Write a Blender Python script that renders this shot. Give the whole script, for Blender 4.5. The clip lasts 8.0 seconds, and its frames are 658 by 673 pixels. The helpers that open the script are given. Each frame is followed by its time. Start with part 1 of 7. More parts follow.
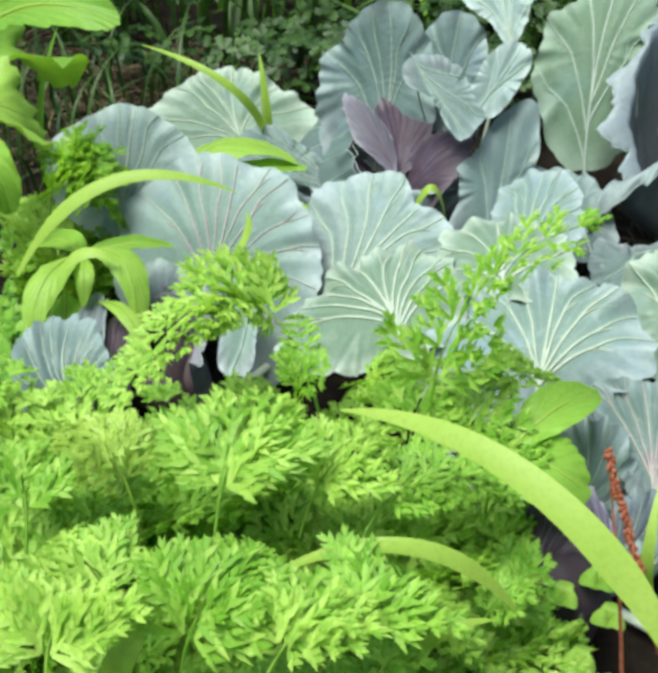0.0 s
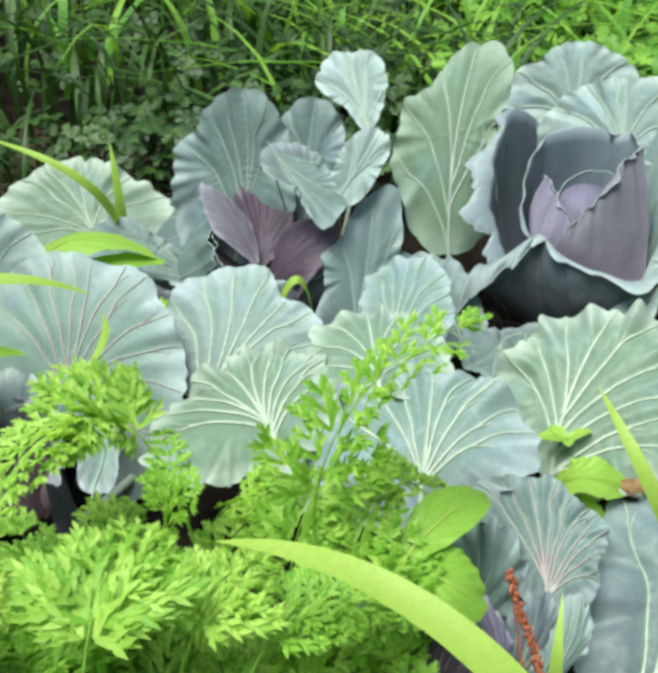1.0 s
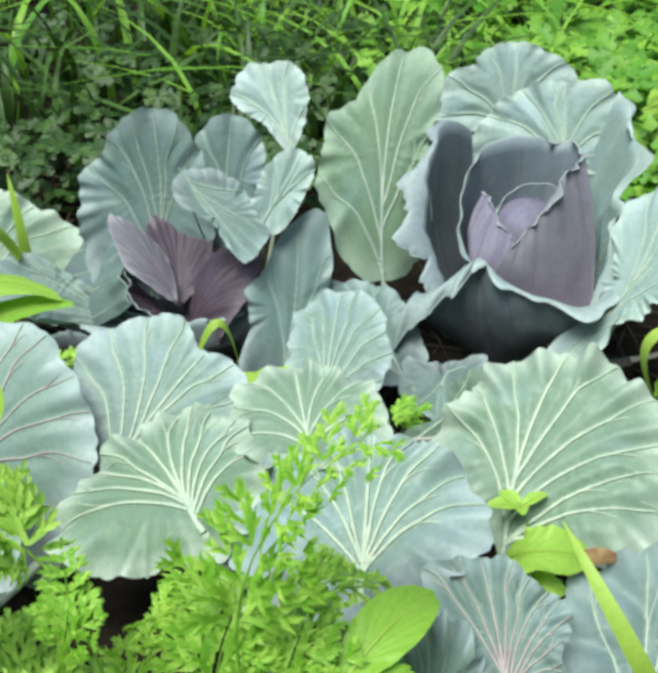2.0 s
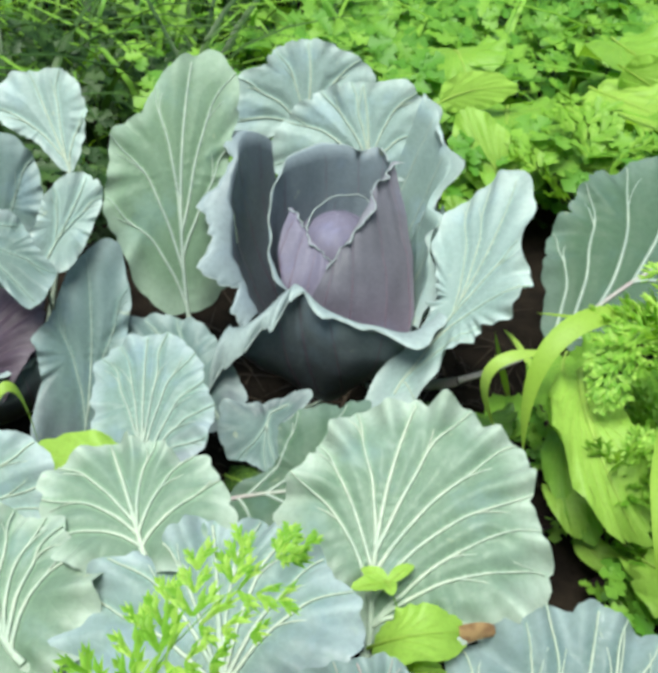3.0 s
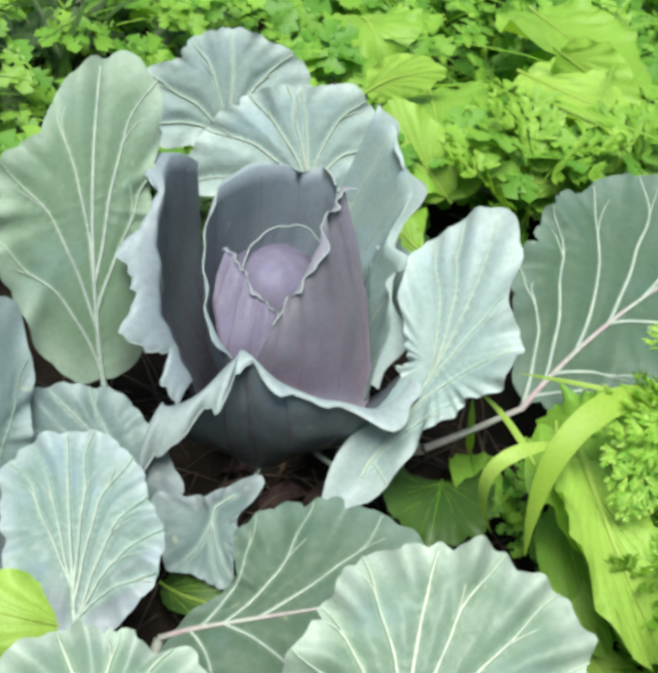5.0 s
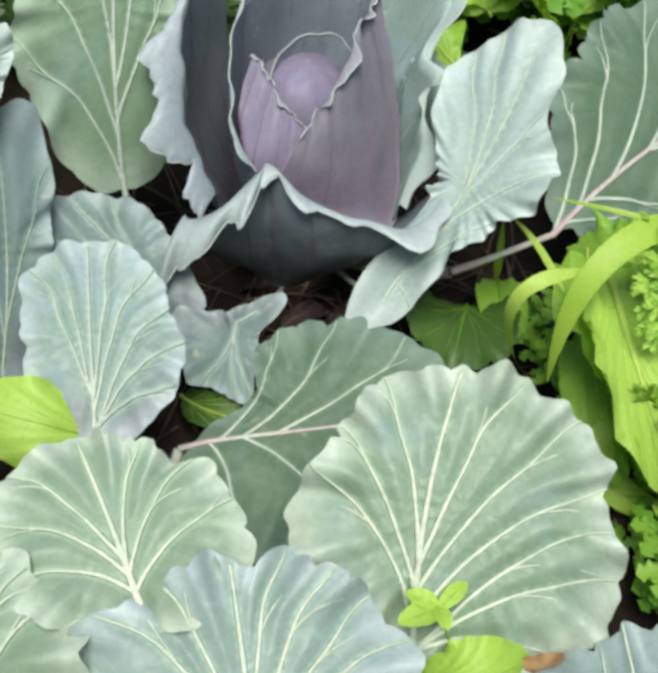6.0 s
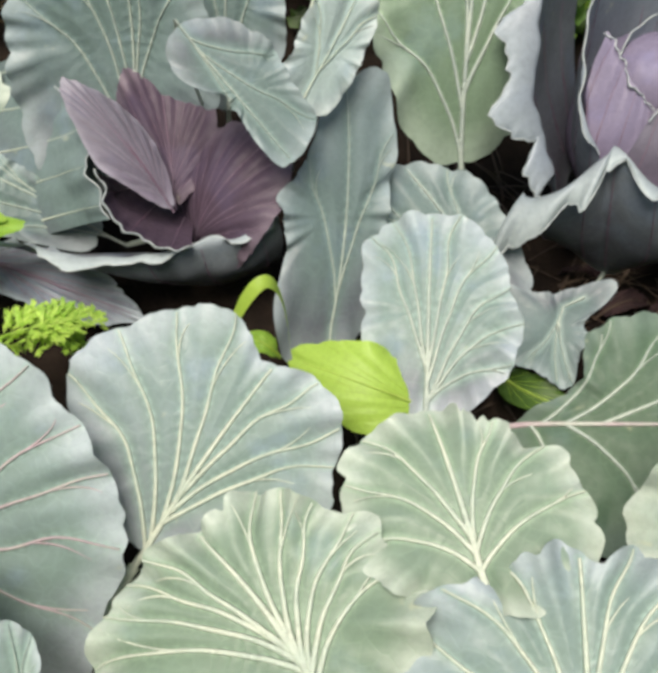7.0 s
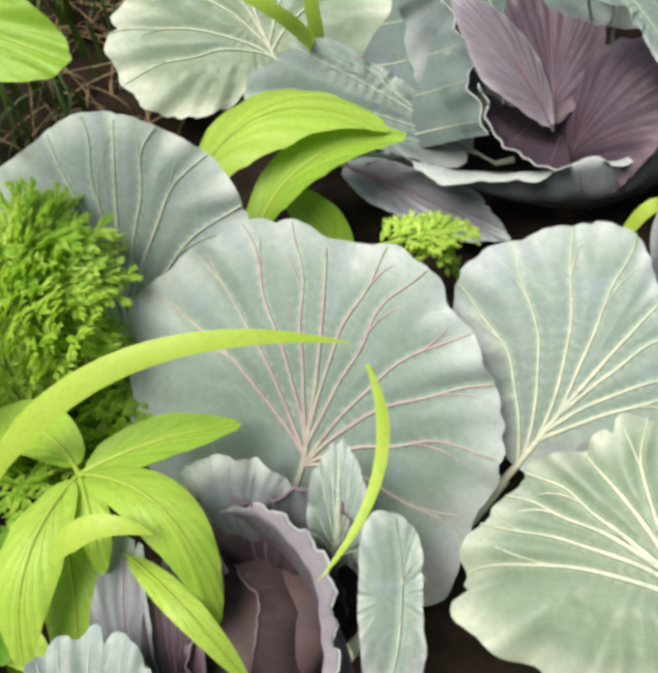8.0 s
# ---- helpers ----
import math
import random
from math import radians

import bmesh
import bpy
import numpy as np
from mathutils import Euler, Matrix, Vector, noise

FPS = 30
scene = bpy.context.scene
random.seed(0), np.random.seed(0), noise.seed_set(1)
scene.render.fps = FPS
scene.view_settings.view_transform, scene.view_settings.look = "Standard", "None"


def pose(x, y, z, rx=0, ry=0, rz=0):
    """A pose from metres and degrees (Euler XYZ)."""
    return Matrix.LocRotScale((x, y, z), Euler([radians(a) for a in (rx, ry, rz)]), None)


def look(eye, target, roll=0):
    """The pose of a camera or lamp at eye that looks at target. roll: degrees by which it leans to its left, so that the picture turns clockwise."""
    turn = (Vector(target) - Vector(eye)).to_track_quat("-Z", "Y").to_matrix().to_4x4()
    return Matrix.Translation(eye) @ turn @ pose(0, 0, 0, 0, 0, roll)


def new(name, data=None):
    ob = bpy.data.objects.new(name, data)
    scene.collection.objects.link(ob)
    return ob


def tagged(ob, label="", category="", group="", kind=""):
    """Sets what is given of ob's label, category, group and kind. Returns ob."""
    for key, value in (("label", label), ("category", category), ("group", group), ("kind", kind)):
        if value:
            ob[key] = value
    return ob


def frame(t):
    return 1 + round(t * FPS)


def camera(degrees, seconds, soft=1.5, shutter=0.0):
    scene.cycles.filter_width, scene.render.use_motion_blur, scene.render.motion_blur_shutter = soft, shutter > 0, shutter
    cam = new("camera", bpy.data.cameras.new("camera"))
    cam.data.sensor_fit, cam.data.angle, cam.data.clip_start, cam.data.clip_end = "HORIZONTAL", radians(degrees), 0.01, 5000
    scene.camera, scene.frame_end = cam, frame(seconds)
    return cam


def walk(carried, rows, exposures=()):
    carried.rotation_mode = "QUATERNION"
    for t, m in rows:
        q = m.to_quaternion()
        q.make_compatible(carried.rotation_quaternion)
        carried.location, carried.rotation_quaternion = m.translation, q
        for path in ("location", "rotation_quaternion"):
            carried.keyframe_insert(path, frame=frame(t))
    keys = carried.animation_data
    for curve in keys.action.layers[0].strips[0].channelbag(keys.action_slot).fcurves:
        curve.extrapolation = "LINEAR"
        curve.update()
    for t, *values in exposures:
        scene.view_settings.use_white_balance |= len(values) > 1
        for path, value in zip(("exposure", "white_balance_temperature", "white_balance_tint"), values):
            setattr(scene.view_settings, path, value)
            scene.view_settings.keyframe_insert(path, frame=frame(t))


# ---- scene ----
cam = camera(34, 8.0, soft=4.3)
walk(cam, [
    (0, look((0.0198, -1.4711, 1.0003), (-0.1740, -0.6806, 0.4193), -0.50)),
    (0.5, look((0.0229, -1.4259, 0.9906), (-0.1324, -0.5871, 0.4687), 0.10)),
    (1, look((-0.0052, -1.3924, 0.9901), (-0.0791, -0.5439, 0.4662), 1.58)),
    (1.2, look((-0.0126, -1.3703, 0.9898), (-0.0473, -0.5266, 0.4540), 2.04)),
    (2.3, look((0.0089, -1.1676, 0.9979), (-0.0076, -0.3279, 0.4551), 0.33)),
    (2.5, look((-0.0000, -1.1362, 0.9979), (-0.0000, -0.2976, 0.4533), -0.00)),
    (3, look((-0.0553, -1.0341, 0.9889), (0.1426, -0.2280, 0.4313), 4.80)),
    (3.5, look((-0.1184, -0.9782, 1.0024), (0.1937, -0.2675, 0.3719), 10.70)),
    (4, look((-0.1506, -0.8814, 0.9937), (0.1582, -0.1680, 0.3646), 11.06)),
    (4.2, look((-0.1588, -0.8169, 0.9803), (0.1552, -0.0771, 0.3852), 9.93)),
    (5.3, look((-0.1270, -0.6846, 0.9834), (0.2370, 0.0039, 0.3561), 12.65)),
    (5.5, look((-0.1235, -0.6817, 0.9795), (0.2405, -0.0197, 0.3243), 13.67)),
    (6, look((-0.1301, -0.6796, 0.9604), (0.1862, -0.0700, 0.2335), 13.99)),
    (6.5, look((-0.1853, -0.6560, 0.9469), (0.0316, -0.0432, 0.1870), 10.96)),
    (7, look((-0.2249, -0.6495, 0.9551), (-0.1181, -0.0247, 0.1817), 6.35)),
    (7.3, look((-0.2590, -0.6589, 0.9476), (-0.2247, -0.0372, 0.1651), 2.92)),
    (7.5, look((-0.2766, -0.6525, 0.9366), (-0.2992, -0.0452, 0.1425), -0.21)),
    (8, look((-0.3154, -0.6644, 0.9402), (-0.4625, -0.0923, 0.1333), -8.08)),
], exposures=[(0, 0.8, 6350, -3), (2.5, 0.78, 6350, -5), (4.2, 0.79, 6350, -4), (5.5, 0.81, 6580, 4), (6.5, 0.60, 6850, 7), (7, 0.67, 7100, 13), (8, 0.83, 7450, 12)])

# ---- world and light: bright overcast day ----
world = bpy.data.worlds.new("sky")
scene.world = world
world.use_nodes = True
wn = world.node_tree
sky = wn.nodes.new("ShaderNodeTexSky")
sky.sky_type = "NISHITA"
sky.sun_disc = False
sky.sun_elevation = radians(68)
sky.sun_rotation = radians(216)
sky.air_density = 1.6
sky.dust_density = 4.0
wn.links.new(sky.outputs[0], wn.nodes["Background"].inputs[0])
wn.nodes["Background"].inputs[1].default_value = 0.075
sun_data = bpy.data.lights.new("sun", "SUN")
sun_data.energy = 3.7
sun_data.angle = radians(32)
sun_data.color = (1.0, 0.97, 0.91)
sun = new("sun", sun_data)
sun.matrix_world = look((-0.8, -1.1, 3.4), (0, 0, 0))

# ---- materials ----
def socket(tree, source, target):
    tree.links.new(source, target)


def base_material(name, rough=0.6, spec=0.35):
    m = bpy.data.materials.new(name)
    m.use_nodes = True
    t = m.node_tree
    b = t.nodes["Principled BSDF"]
    b.inputs["Roughness"].default_value = rough
    b.inputs["Specular IOR Level"].default_value = spec
    return m, t, b


def mixer(t, fac, a, b, blend="MIX"):
    n = t.nodes.new("ShaderNodeMix")
    n.data_type = "RGBA"
    n.blend_type = blend
    for key, value in ((0, fac), (6, a), (7, b)):
        if isinstance(value, (int, float)):
            n.inputs[key].default_value = value
        elif isinstance(value, tuple):
            n.inputs[key].default_value = (*value, 1)
        else:
            t.links.new(value, n.inputs[key])
    return n.outputs[2]


def ramp(t, fac, lo, hi, a=0.0, b=1.0):
    n = t.nodes.new("ShaderNodeMapRange")
    n.interpolation_type = "SMOOTHSTEP"
    for key, value in ((1, lo), (2, hi), (3, a), (4, b)):
        n.inputs[key].default_value = value
    t.links.new(fac, n.inputs[0])
    return n.outputs[0]


def noise_of(t, vec, scale, detail=3.0, rough=0.55):
    n = t.nodes.new("ShaderNodeTexNoise")
    n.inputs["Scale"].default_value = scale
    n.inputs["Detail"].default_value = detail
    n.inputs["Roughness"].default_value = rough
    t.links.new(vec, n.inputs["Vector"])
    return n.outputs["Fac"]


def maths(t, op, a, b=0.0):
    n = t.nodes.new("ShaderNodeMath")
    n.operation = op
    for key, value in ((0, a), (1, b)):
        if isinstance(value, (int, float)):
            n.inputs[key].default_value = value
        else:
            t.links.new(value, n.inputs[key])
    return n.outputs[0]


def bump(t, b, height, strength, distance):
    n = t.nodes.new("ShaderNodeBump")
    n.inputs["Strength"].default_value = strength
    n.inputs["Distance"].default_value = distance
    t.links.new(height, n.inputs["Height"])
    t.links.new(n.outputs[0], b.inputs["Normal"])


def see_through(m, t, b, colour, amount):
    """Light that shines through a thin leaf."""
    tr = t.nodes.new("ShaderNodeBsdfTranslucent")
    mx = t.nodes.new("ShaderNodeMixShader")
    mx.inputs[0].default_value = amount
    if isinstance(colour, tuple):
        tr.inputs[0].default_value = (*colour, 1)
    else:
        t.links.new(colour, tr.inputs[0])
    t.links.new(b.outputs[0], mx.inputs[1])
    t.links.new(tr.outputs[0], mx.inputs[2])
    t.links.new(mx.outputs[0], t.nodes["Material Output"].inputs["Surface"])


def cabbage_material(name, wax, green, purple, purple_from, purple_to, through_amount=0.16, margin=(0.47, 0.53, 0.48), edge=0.65):
    """Waxy cabbage leaf: bluish bloom over green, purple or darker towards the stalk with some shade put into that
    tone, a net of fine veins.
    """
    m, t, b = base_material(name, 0.5, 0.28)
    tc = t.nodes.new("ShaderNodeTexCoord")
    uv = t.nodes.new("ShaderNodeUVMap")
    uv.uv_map = "leaf"
    sep = t.nodes.new("ShaderNodeSeparateXYZ")
    t.links.new(uv.outputs[0], sep.inputs[0])
    info = t.nodes.new("ShaderNodeObjectInfo")
    big = noise_of(t, tc.outputs["Object"], 9, 4)
    fine = noise_of(t, tc.outputs["Object"], 140, 4, 0.65)
    col = mixer(t, ramp(t, big, 0.22, 0.80), wax, green)
    col = mixer(t, maths(t, "MULTIPLY", info.outputs["Random"], 0.45), col, green)
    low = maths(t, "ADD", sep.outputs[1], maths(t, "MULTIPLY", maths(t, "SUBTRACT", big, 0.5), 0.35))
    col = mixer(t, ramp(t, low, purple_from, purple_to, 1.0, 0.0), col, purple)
    along = t.nodes.new("ShaderNodeUVMap")
    along.uv_map = "rib"
    close = t.nodes.new("ShaderNodeSeparateXYZ")
    t.links.new(along.outputs[0], close.inputs[0])
    col = mixer(t, ramp(t, close.outputs[0], 0.05, 0.7, 0.0, 0.6), col, tuple(c * 0.92 for c in green))
    span = t.nodes.new("ShaderNodeVectorMath")
    span.operation = "DISTANCE"
    span.inputs[1].default_value = (0.5, 0.5, 0.0)
    t.links.new(uv.outputs[0], span.inputs[0])
    col = mixer(t, ramp(t, span.outputs["Value"], 0.16, 0.46, 0.5, 0.0), col, tuple(c * 0.85 for c in green))
    bloom = noise_of(t, tc.outputs["Object"], 16, 3)
    col = mixer(t, ramp(t, bloom, 0.52, 0.72, 0.0, 0.45), col, tuple(c * k for c, k in zip(wax, (0.9, 0.98, 1.16))))
    col = mixer(t, maths(t, "MULTIPLY", ramp(t, span.outputs["Value"], 0.35, 0.50), edge), col, margin)
    vor = t.nodes.new("ShaderNodeTexVoronoi")
    vor.feature = "DISTANCE_TO_EDGE"
    vor.inputs["Scale"].default_value = 70
    t.links.new(tc.outputs["Object"], vor.inputs["Vector"])
    net = ramp(t, vor.outputs[0], 0.0, 0.09, 1.0, 0.0)
    pale = tuple(min(1.0, 1.7 * c + 0.01) for c in green)
    col = mixer(t, maths(t, "MULTIPLY", net, 0.11), col, pale)
    col = mixer(t, ramp(t, close.outputs[0], 0.6, 1.0, 0.0, 0.55), col, pale)
    col = mixer(t, ramp(t, fine, 0.35, 0.75, 0.0, 0.22), col, tuple(c * 0.55 for c in green))
    spots = noise_of(t, tc.outputs["Object"], 38, 2)
    col = mixer(t, ramp(t, spots, 0.70, 0.78, 0.0, 0.35), col, (0.42, 0.44, 0.30))
    t.links.new(col, b.inputs["Base Color"])
    t.links.new(ramp(t, fine, 0.2, 0.8, 0.36, 0.58), b.inputs["Roughness"])
    bump(t, b, maths(t, "ADD", maths(t, "MULTIPLY", fine, 0.5), maths(t, "MULTIPLY", net, -0.2)), 0.3, 0.002)
    see_through(m, t, b, mixer(t, 1.0, col, (0.75, 1.0, 0.55), "MULTIPLY"), through_amount)
    return m


def foliage_material(name, a, c, amount=0.35, rough=0.5):
    """Thin bright green leaves that vary from one to the next."""
    m, t, b = base_material(name, rough, 0.4)
    tc = t.nodes.new("ShaderNodeTexCoord")
    geo = t.nodes.new("ShaderNodeNewGeometry")
    info = t.nodes.new("ShaderNodeObjectInfo")
    big = noise_of(t, tc.outputs["Object"], 14, 3)
    mixed = maths(t, "ADD", maths(t, "MULTIPLY", geo.outputs["Random Per Island"], 0.5), maths(t, "MULTIPLY", big, 0.5))
    mixed = maths(t, "ADD", mixed, maths(t, "MULTIPLY", maths(t, "SUBTRACT", info.outputs["Random"], 0.5), 0.3))
    col = mixer(t, ramp(t, mixed, 0.2, 0.8), a, c)
    fine = noise_of(t, tc.outputs["Object"], 220, 3)
    col = mixer(t, ramp(t, fine, 0.4, 0.8, 0.0, 0.25), col, tuple(v * 0.5 for v in a))
    t.links.new(col, b.inputs["Base Color"])
    bump(t, b, fine, 0.3, 0.001)
    see_through(m, t, b, mixer(t, 1.0, col, (1.0, 1.0, 0.45), "MULTIPLY"), amount)
    return m


def plain_material(name, a, c, scale, rough=0.7):
    m, t, b = base_material(name, rough, 0.3)
    tc = t.nodes.new("ShaderNodeTexCoord")
    n1 = noise_of(t, tc.outputs["Object"], scale, 5, 0.6)
    n2 = noise_of(t, tc.outputs["Object"], scale * 9, 3)
    col = mixer(t, ramp(t, n1, 0.35, 0.65), a, c)
    col = mixer(t, ramp(t, n2, 0.4, 0.8, 0.0, 0.4), col, tuple(v * 0.5 for v in a))
    t.links.new(col, b.inputs["Base Color"])
    bump(t, b, n2, 0.5, 0.004)
    return m


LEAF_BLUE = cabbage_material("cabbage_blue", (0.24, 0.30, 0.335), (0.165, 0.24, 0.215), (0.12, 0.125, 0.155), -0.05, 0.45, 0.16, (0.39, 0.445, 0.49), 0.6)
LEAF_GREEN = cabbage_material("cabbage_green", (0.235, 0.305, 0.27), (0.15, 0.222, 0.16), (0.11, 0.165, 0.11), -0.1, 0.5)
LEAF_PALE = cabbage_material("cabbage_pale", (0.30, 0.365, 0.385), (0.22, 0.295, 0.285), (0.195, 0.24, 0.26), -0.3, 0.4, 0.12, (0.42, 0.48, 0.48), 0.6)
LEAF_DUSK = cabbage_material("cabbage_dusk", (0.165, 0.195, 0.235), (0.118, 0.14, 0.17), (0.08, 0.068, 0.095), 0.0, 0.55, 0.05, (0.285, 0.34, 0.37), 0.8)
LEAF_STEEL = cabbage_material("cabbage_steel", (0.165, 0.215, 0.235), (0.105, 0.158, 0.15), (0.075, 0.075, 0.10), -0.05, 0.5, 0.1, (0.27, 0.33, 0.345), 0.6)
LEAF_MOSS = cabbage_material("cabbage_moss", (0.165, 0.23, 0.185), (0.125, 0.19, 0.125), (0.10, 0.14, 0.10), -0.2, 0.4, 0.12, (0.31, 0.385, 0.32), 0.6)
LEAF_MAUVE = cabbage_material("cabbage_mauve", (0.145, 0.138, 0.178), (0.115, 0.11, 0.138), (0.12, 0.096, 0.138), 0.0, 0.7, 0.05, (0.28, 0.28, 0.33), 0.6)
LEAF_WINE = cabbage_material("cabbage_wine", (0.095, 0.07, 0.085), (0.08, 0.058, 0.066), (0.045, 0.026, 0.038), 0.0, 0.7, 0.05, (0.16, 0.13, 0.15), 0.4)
# dark plum with the shade deep inside the heart put into the colour
LEAF_HEART_SHADE = cabbage_material("cabbage_heart_shade", (0.045, 0.033, 0.043), (0.036, 0.026, 0.034), (0.02, 0.013, 0.019), 0.0, 0.7, 0.03, (0.09, 0.07, 0.085), 0.4)
# purple-based clasping leaves, with the shade on their sides put into the colour
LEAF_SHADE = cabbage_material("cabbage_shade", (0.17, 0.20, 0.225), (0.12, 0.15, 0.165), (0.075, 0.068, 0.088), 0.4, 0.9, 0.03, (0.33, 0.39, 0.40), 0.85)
# leaf green darkened: the shade on these leaves is put into the colour
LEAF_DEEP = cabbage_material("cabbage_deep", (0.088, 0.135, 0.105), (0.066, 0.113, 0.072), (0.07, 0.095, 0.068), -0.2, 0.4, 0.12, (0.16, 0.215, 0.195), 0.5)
EDGE_PALE = plain_material("leaf_edge", (0.34, 0.39, 0.39), (0.28, 0.32, 0.34), 60, 0.5)
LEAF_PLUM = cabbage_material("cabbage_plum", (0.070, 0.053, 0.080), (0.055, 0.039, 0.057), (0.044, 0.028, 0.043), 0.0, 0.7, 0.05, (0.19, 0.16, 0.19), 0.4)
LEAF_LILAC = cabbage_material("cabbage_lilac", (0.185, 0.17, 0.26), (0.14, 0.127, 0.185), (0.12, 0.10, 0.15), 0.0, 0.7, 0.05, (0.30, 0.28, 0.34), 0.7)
VEIN_PALE = plain_material("vein_pale", (0.39, 0.435, 0.36), (0.31, 0.375, 0.315), 25, 0.45)
VEIN_PINK = plain_material("vein_pink", (0.32, 0.25, 0.275), (0.31, 0.345, 0.30), 14, 0.45)
VEIN_PLUM = plain_material("vein_plum", (0.115, 0.068, 0.10), (0.145, 0.11, 0.15), 25, 0.45)
CARROT = foliage_material("carrot_green", (0.22, 0.45, 0.045), (0.54, 0.74, 0.17), 0.55)
GRASS = foliage_material("grass_lime", (0.30, 0.46, 0.06), (0.43, 0.58, 0.13), 0.42)
WEED = foliage_material("weed_green", (0.11, 0.28, 0.03), (0.26, 0.46, 0.06), 0.42)
WEED_LIME = foliage_material("weed_lime", (0.225, 0.42, 0.047), (0.36, 0.555, 0.095), 0.44)
CARROT_DEEP = foliage_material("carrot_deep", (0.19, 0.41, 0.045), (0.40, 0.63, 0.11), 0.5)
# weed green with shade put into the colour, for low and distant growth
WEED_SHADED = foliage_material("weed_shade", (0.018, 0.05, 0.009), (0.055, 0.115, 0.018), 0.25)
STRAW_PALE = plain_material("straw_pale", (0.15, 0.11, 0.055), (0.05, 0.036, 0.022), 30)
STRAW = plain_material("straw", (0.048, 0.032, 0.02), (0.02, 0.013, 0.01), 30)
# near-black soil: the deep shade between the plants is put into its colour
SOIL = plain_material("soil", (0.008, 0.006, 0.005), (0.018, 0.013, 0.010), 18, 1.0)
SOIL.node_tree.nodes["Principled BSDF"].inputs["Specular IOR Level"].default_value = 0.08
RUST = plain_material("rust_red", (0.34, 0.11, 0.06), (0.22, 0.06, 0.035), 120)
WITHERED = plain_material("withered_brown", (0.30, 0.19, 0.09), (0.17, 0.09, 0.045), 90)
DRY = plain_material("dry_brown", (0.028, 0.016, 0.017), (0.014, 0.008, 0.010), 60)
VEIN_STEEL = plain_material("vein_steel", (0.33, 0.385, 0.335), (0.26, 0.315, 0.285), 25, 0.5)
for dull in (LEAF_HEART_SHADE, LEAF_WINE, LEAF_PLUM, LEAF_SHADE, LEAF_MAUVE, LEAF_LILAC, LEAF_DEEP, LEAF_MOSS, DRY):
    dull.node_tree.nodes["Principled BSDF"].inputs["Specular IOR Level"].default_value = 0.14


# ---- builders ----
def part(name, bm, material, parent, label=""):
    me = bpy.data.meshes.new(name)
    bm.to_mesh(me)
    bm.free()
    for p in me.polygons:
        p.use_smooth = True
    me.materials.append(material)
    ob = new(name, me)
    ob.parent = parent
    if parent is not None and parent.type == "EMPTY":
        ob.matrix_parent_inverse = parent.matrix_basis.inverted()
    return tagged(ob, label)


def thing(name, place, label, category, group=""):
    ob = new(name)
    ob.location = place
    ob.empty_display_size = 0.05
    return tagged(ob, label, category, group)


def unit(v):
    return v / max(np.linalg.norm(v), 1e-9)


def bez(a, m, b, u):
    """Point and direction on the curve from a to b that passes m on its way."""
    one, two = np.linalg.norm(m - a), np.linalg.norm(b - m)
    w = min(0.8, max(0.25, one / (one + two)))
    c = (m - (1 - w) ** 2 * a - w * w * b) / (2 * w * (1 - w))
    return (1 - u) ** 2 * a + 2 * u * (1 - u) * c + u * u * b, 2 * (1 - u) * (c - a) + 2 * u * (b - c)


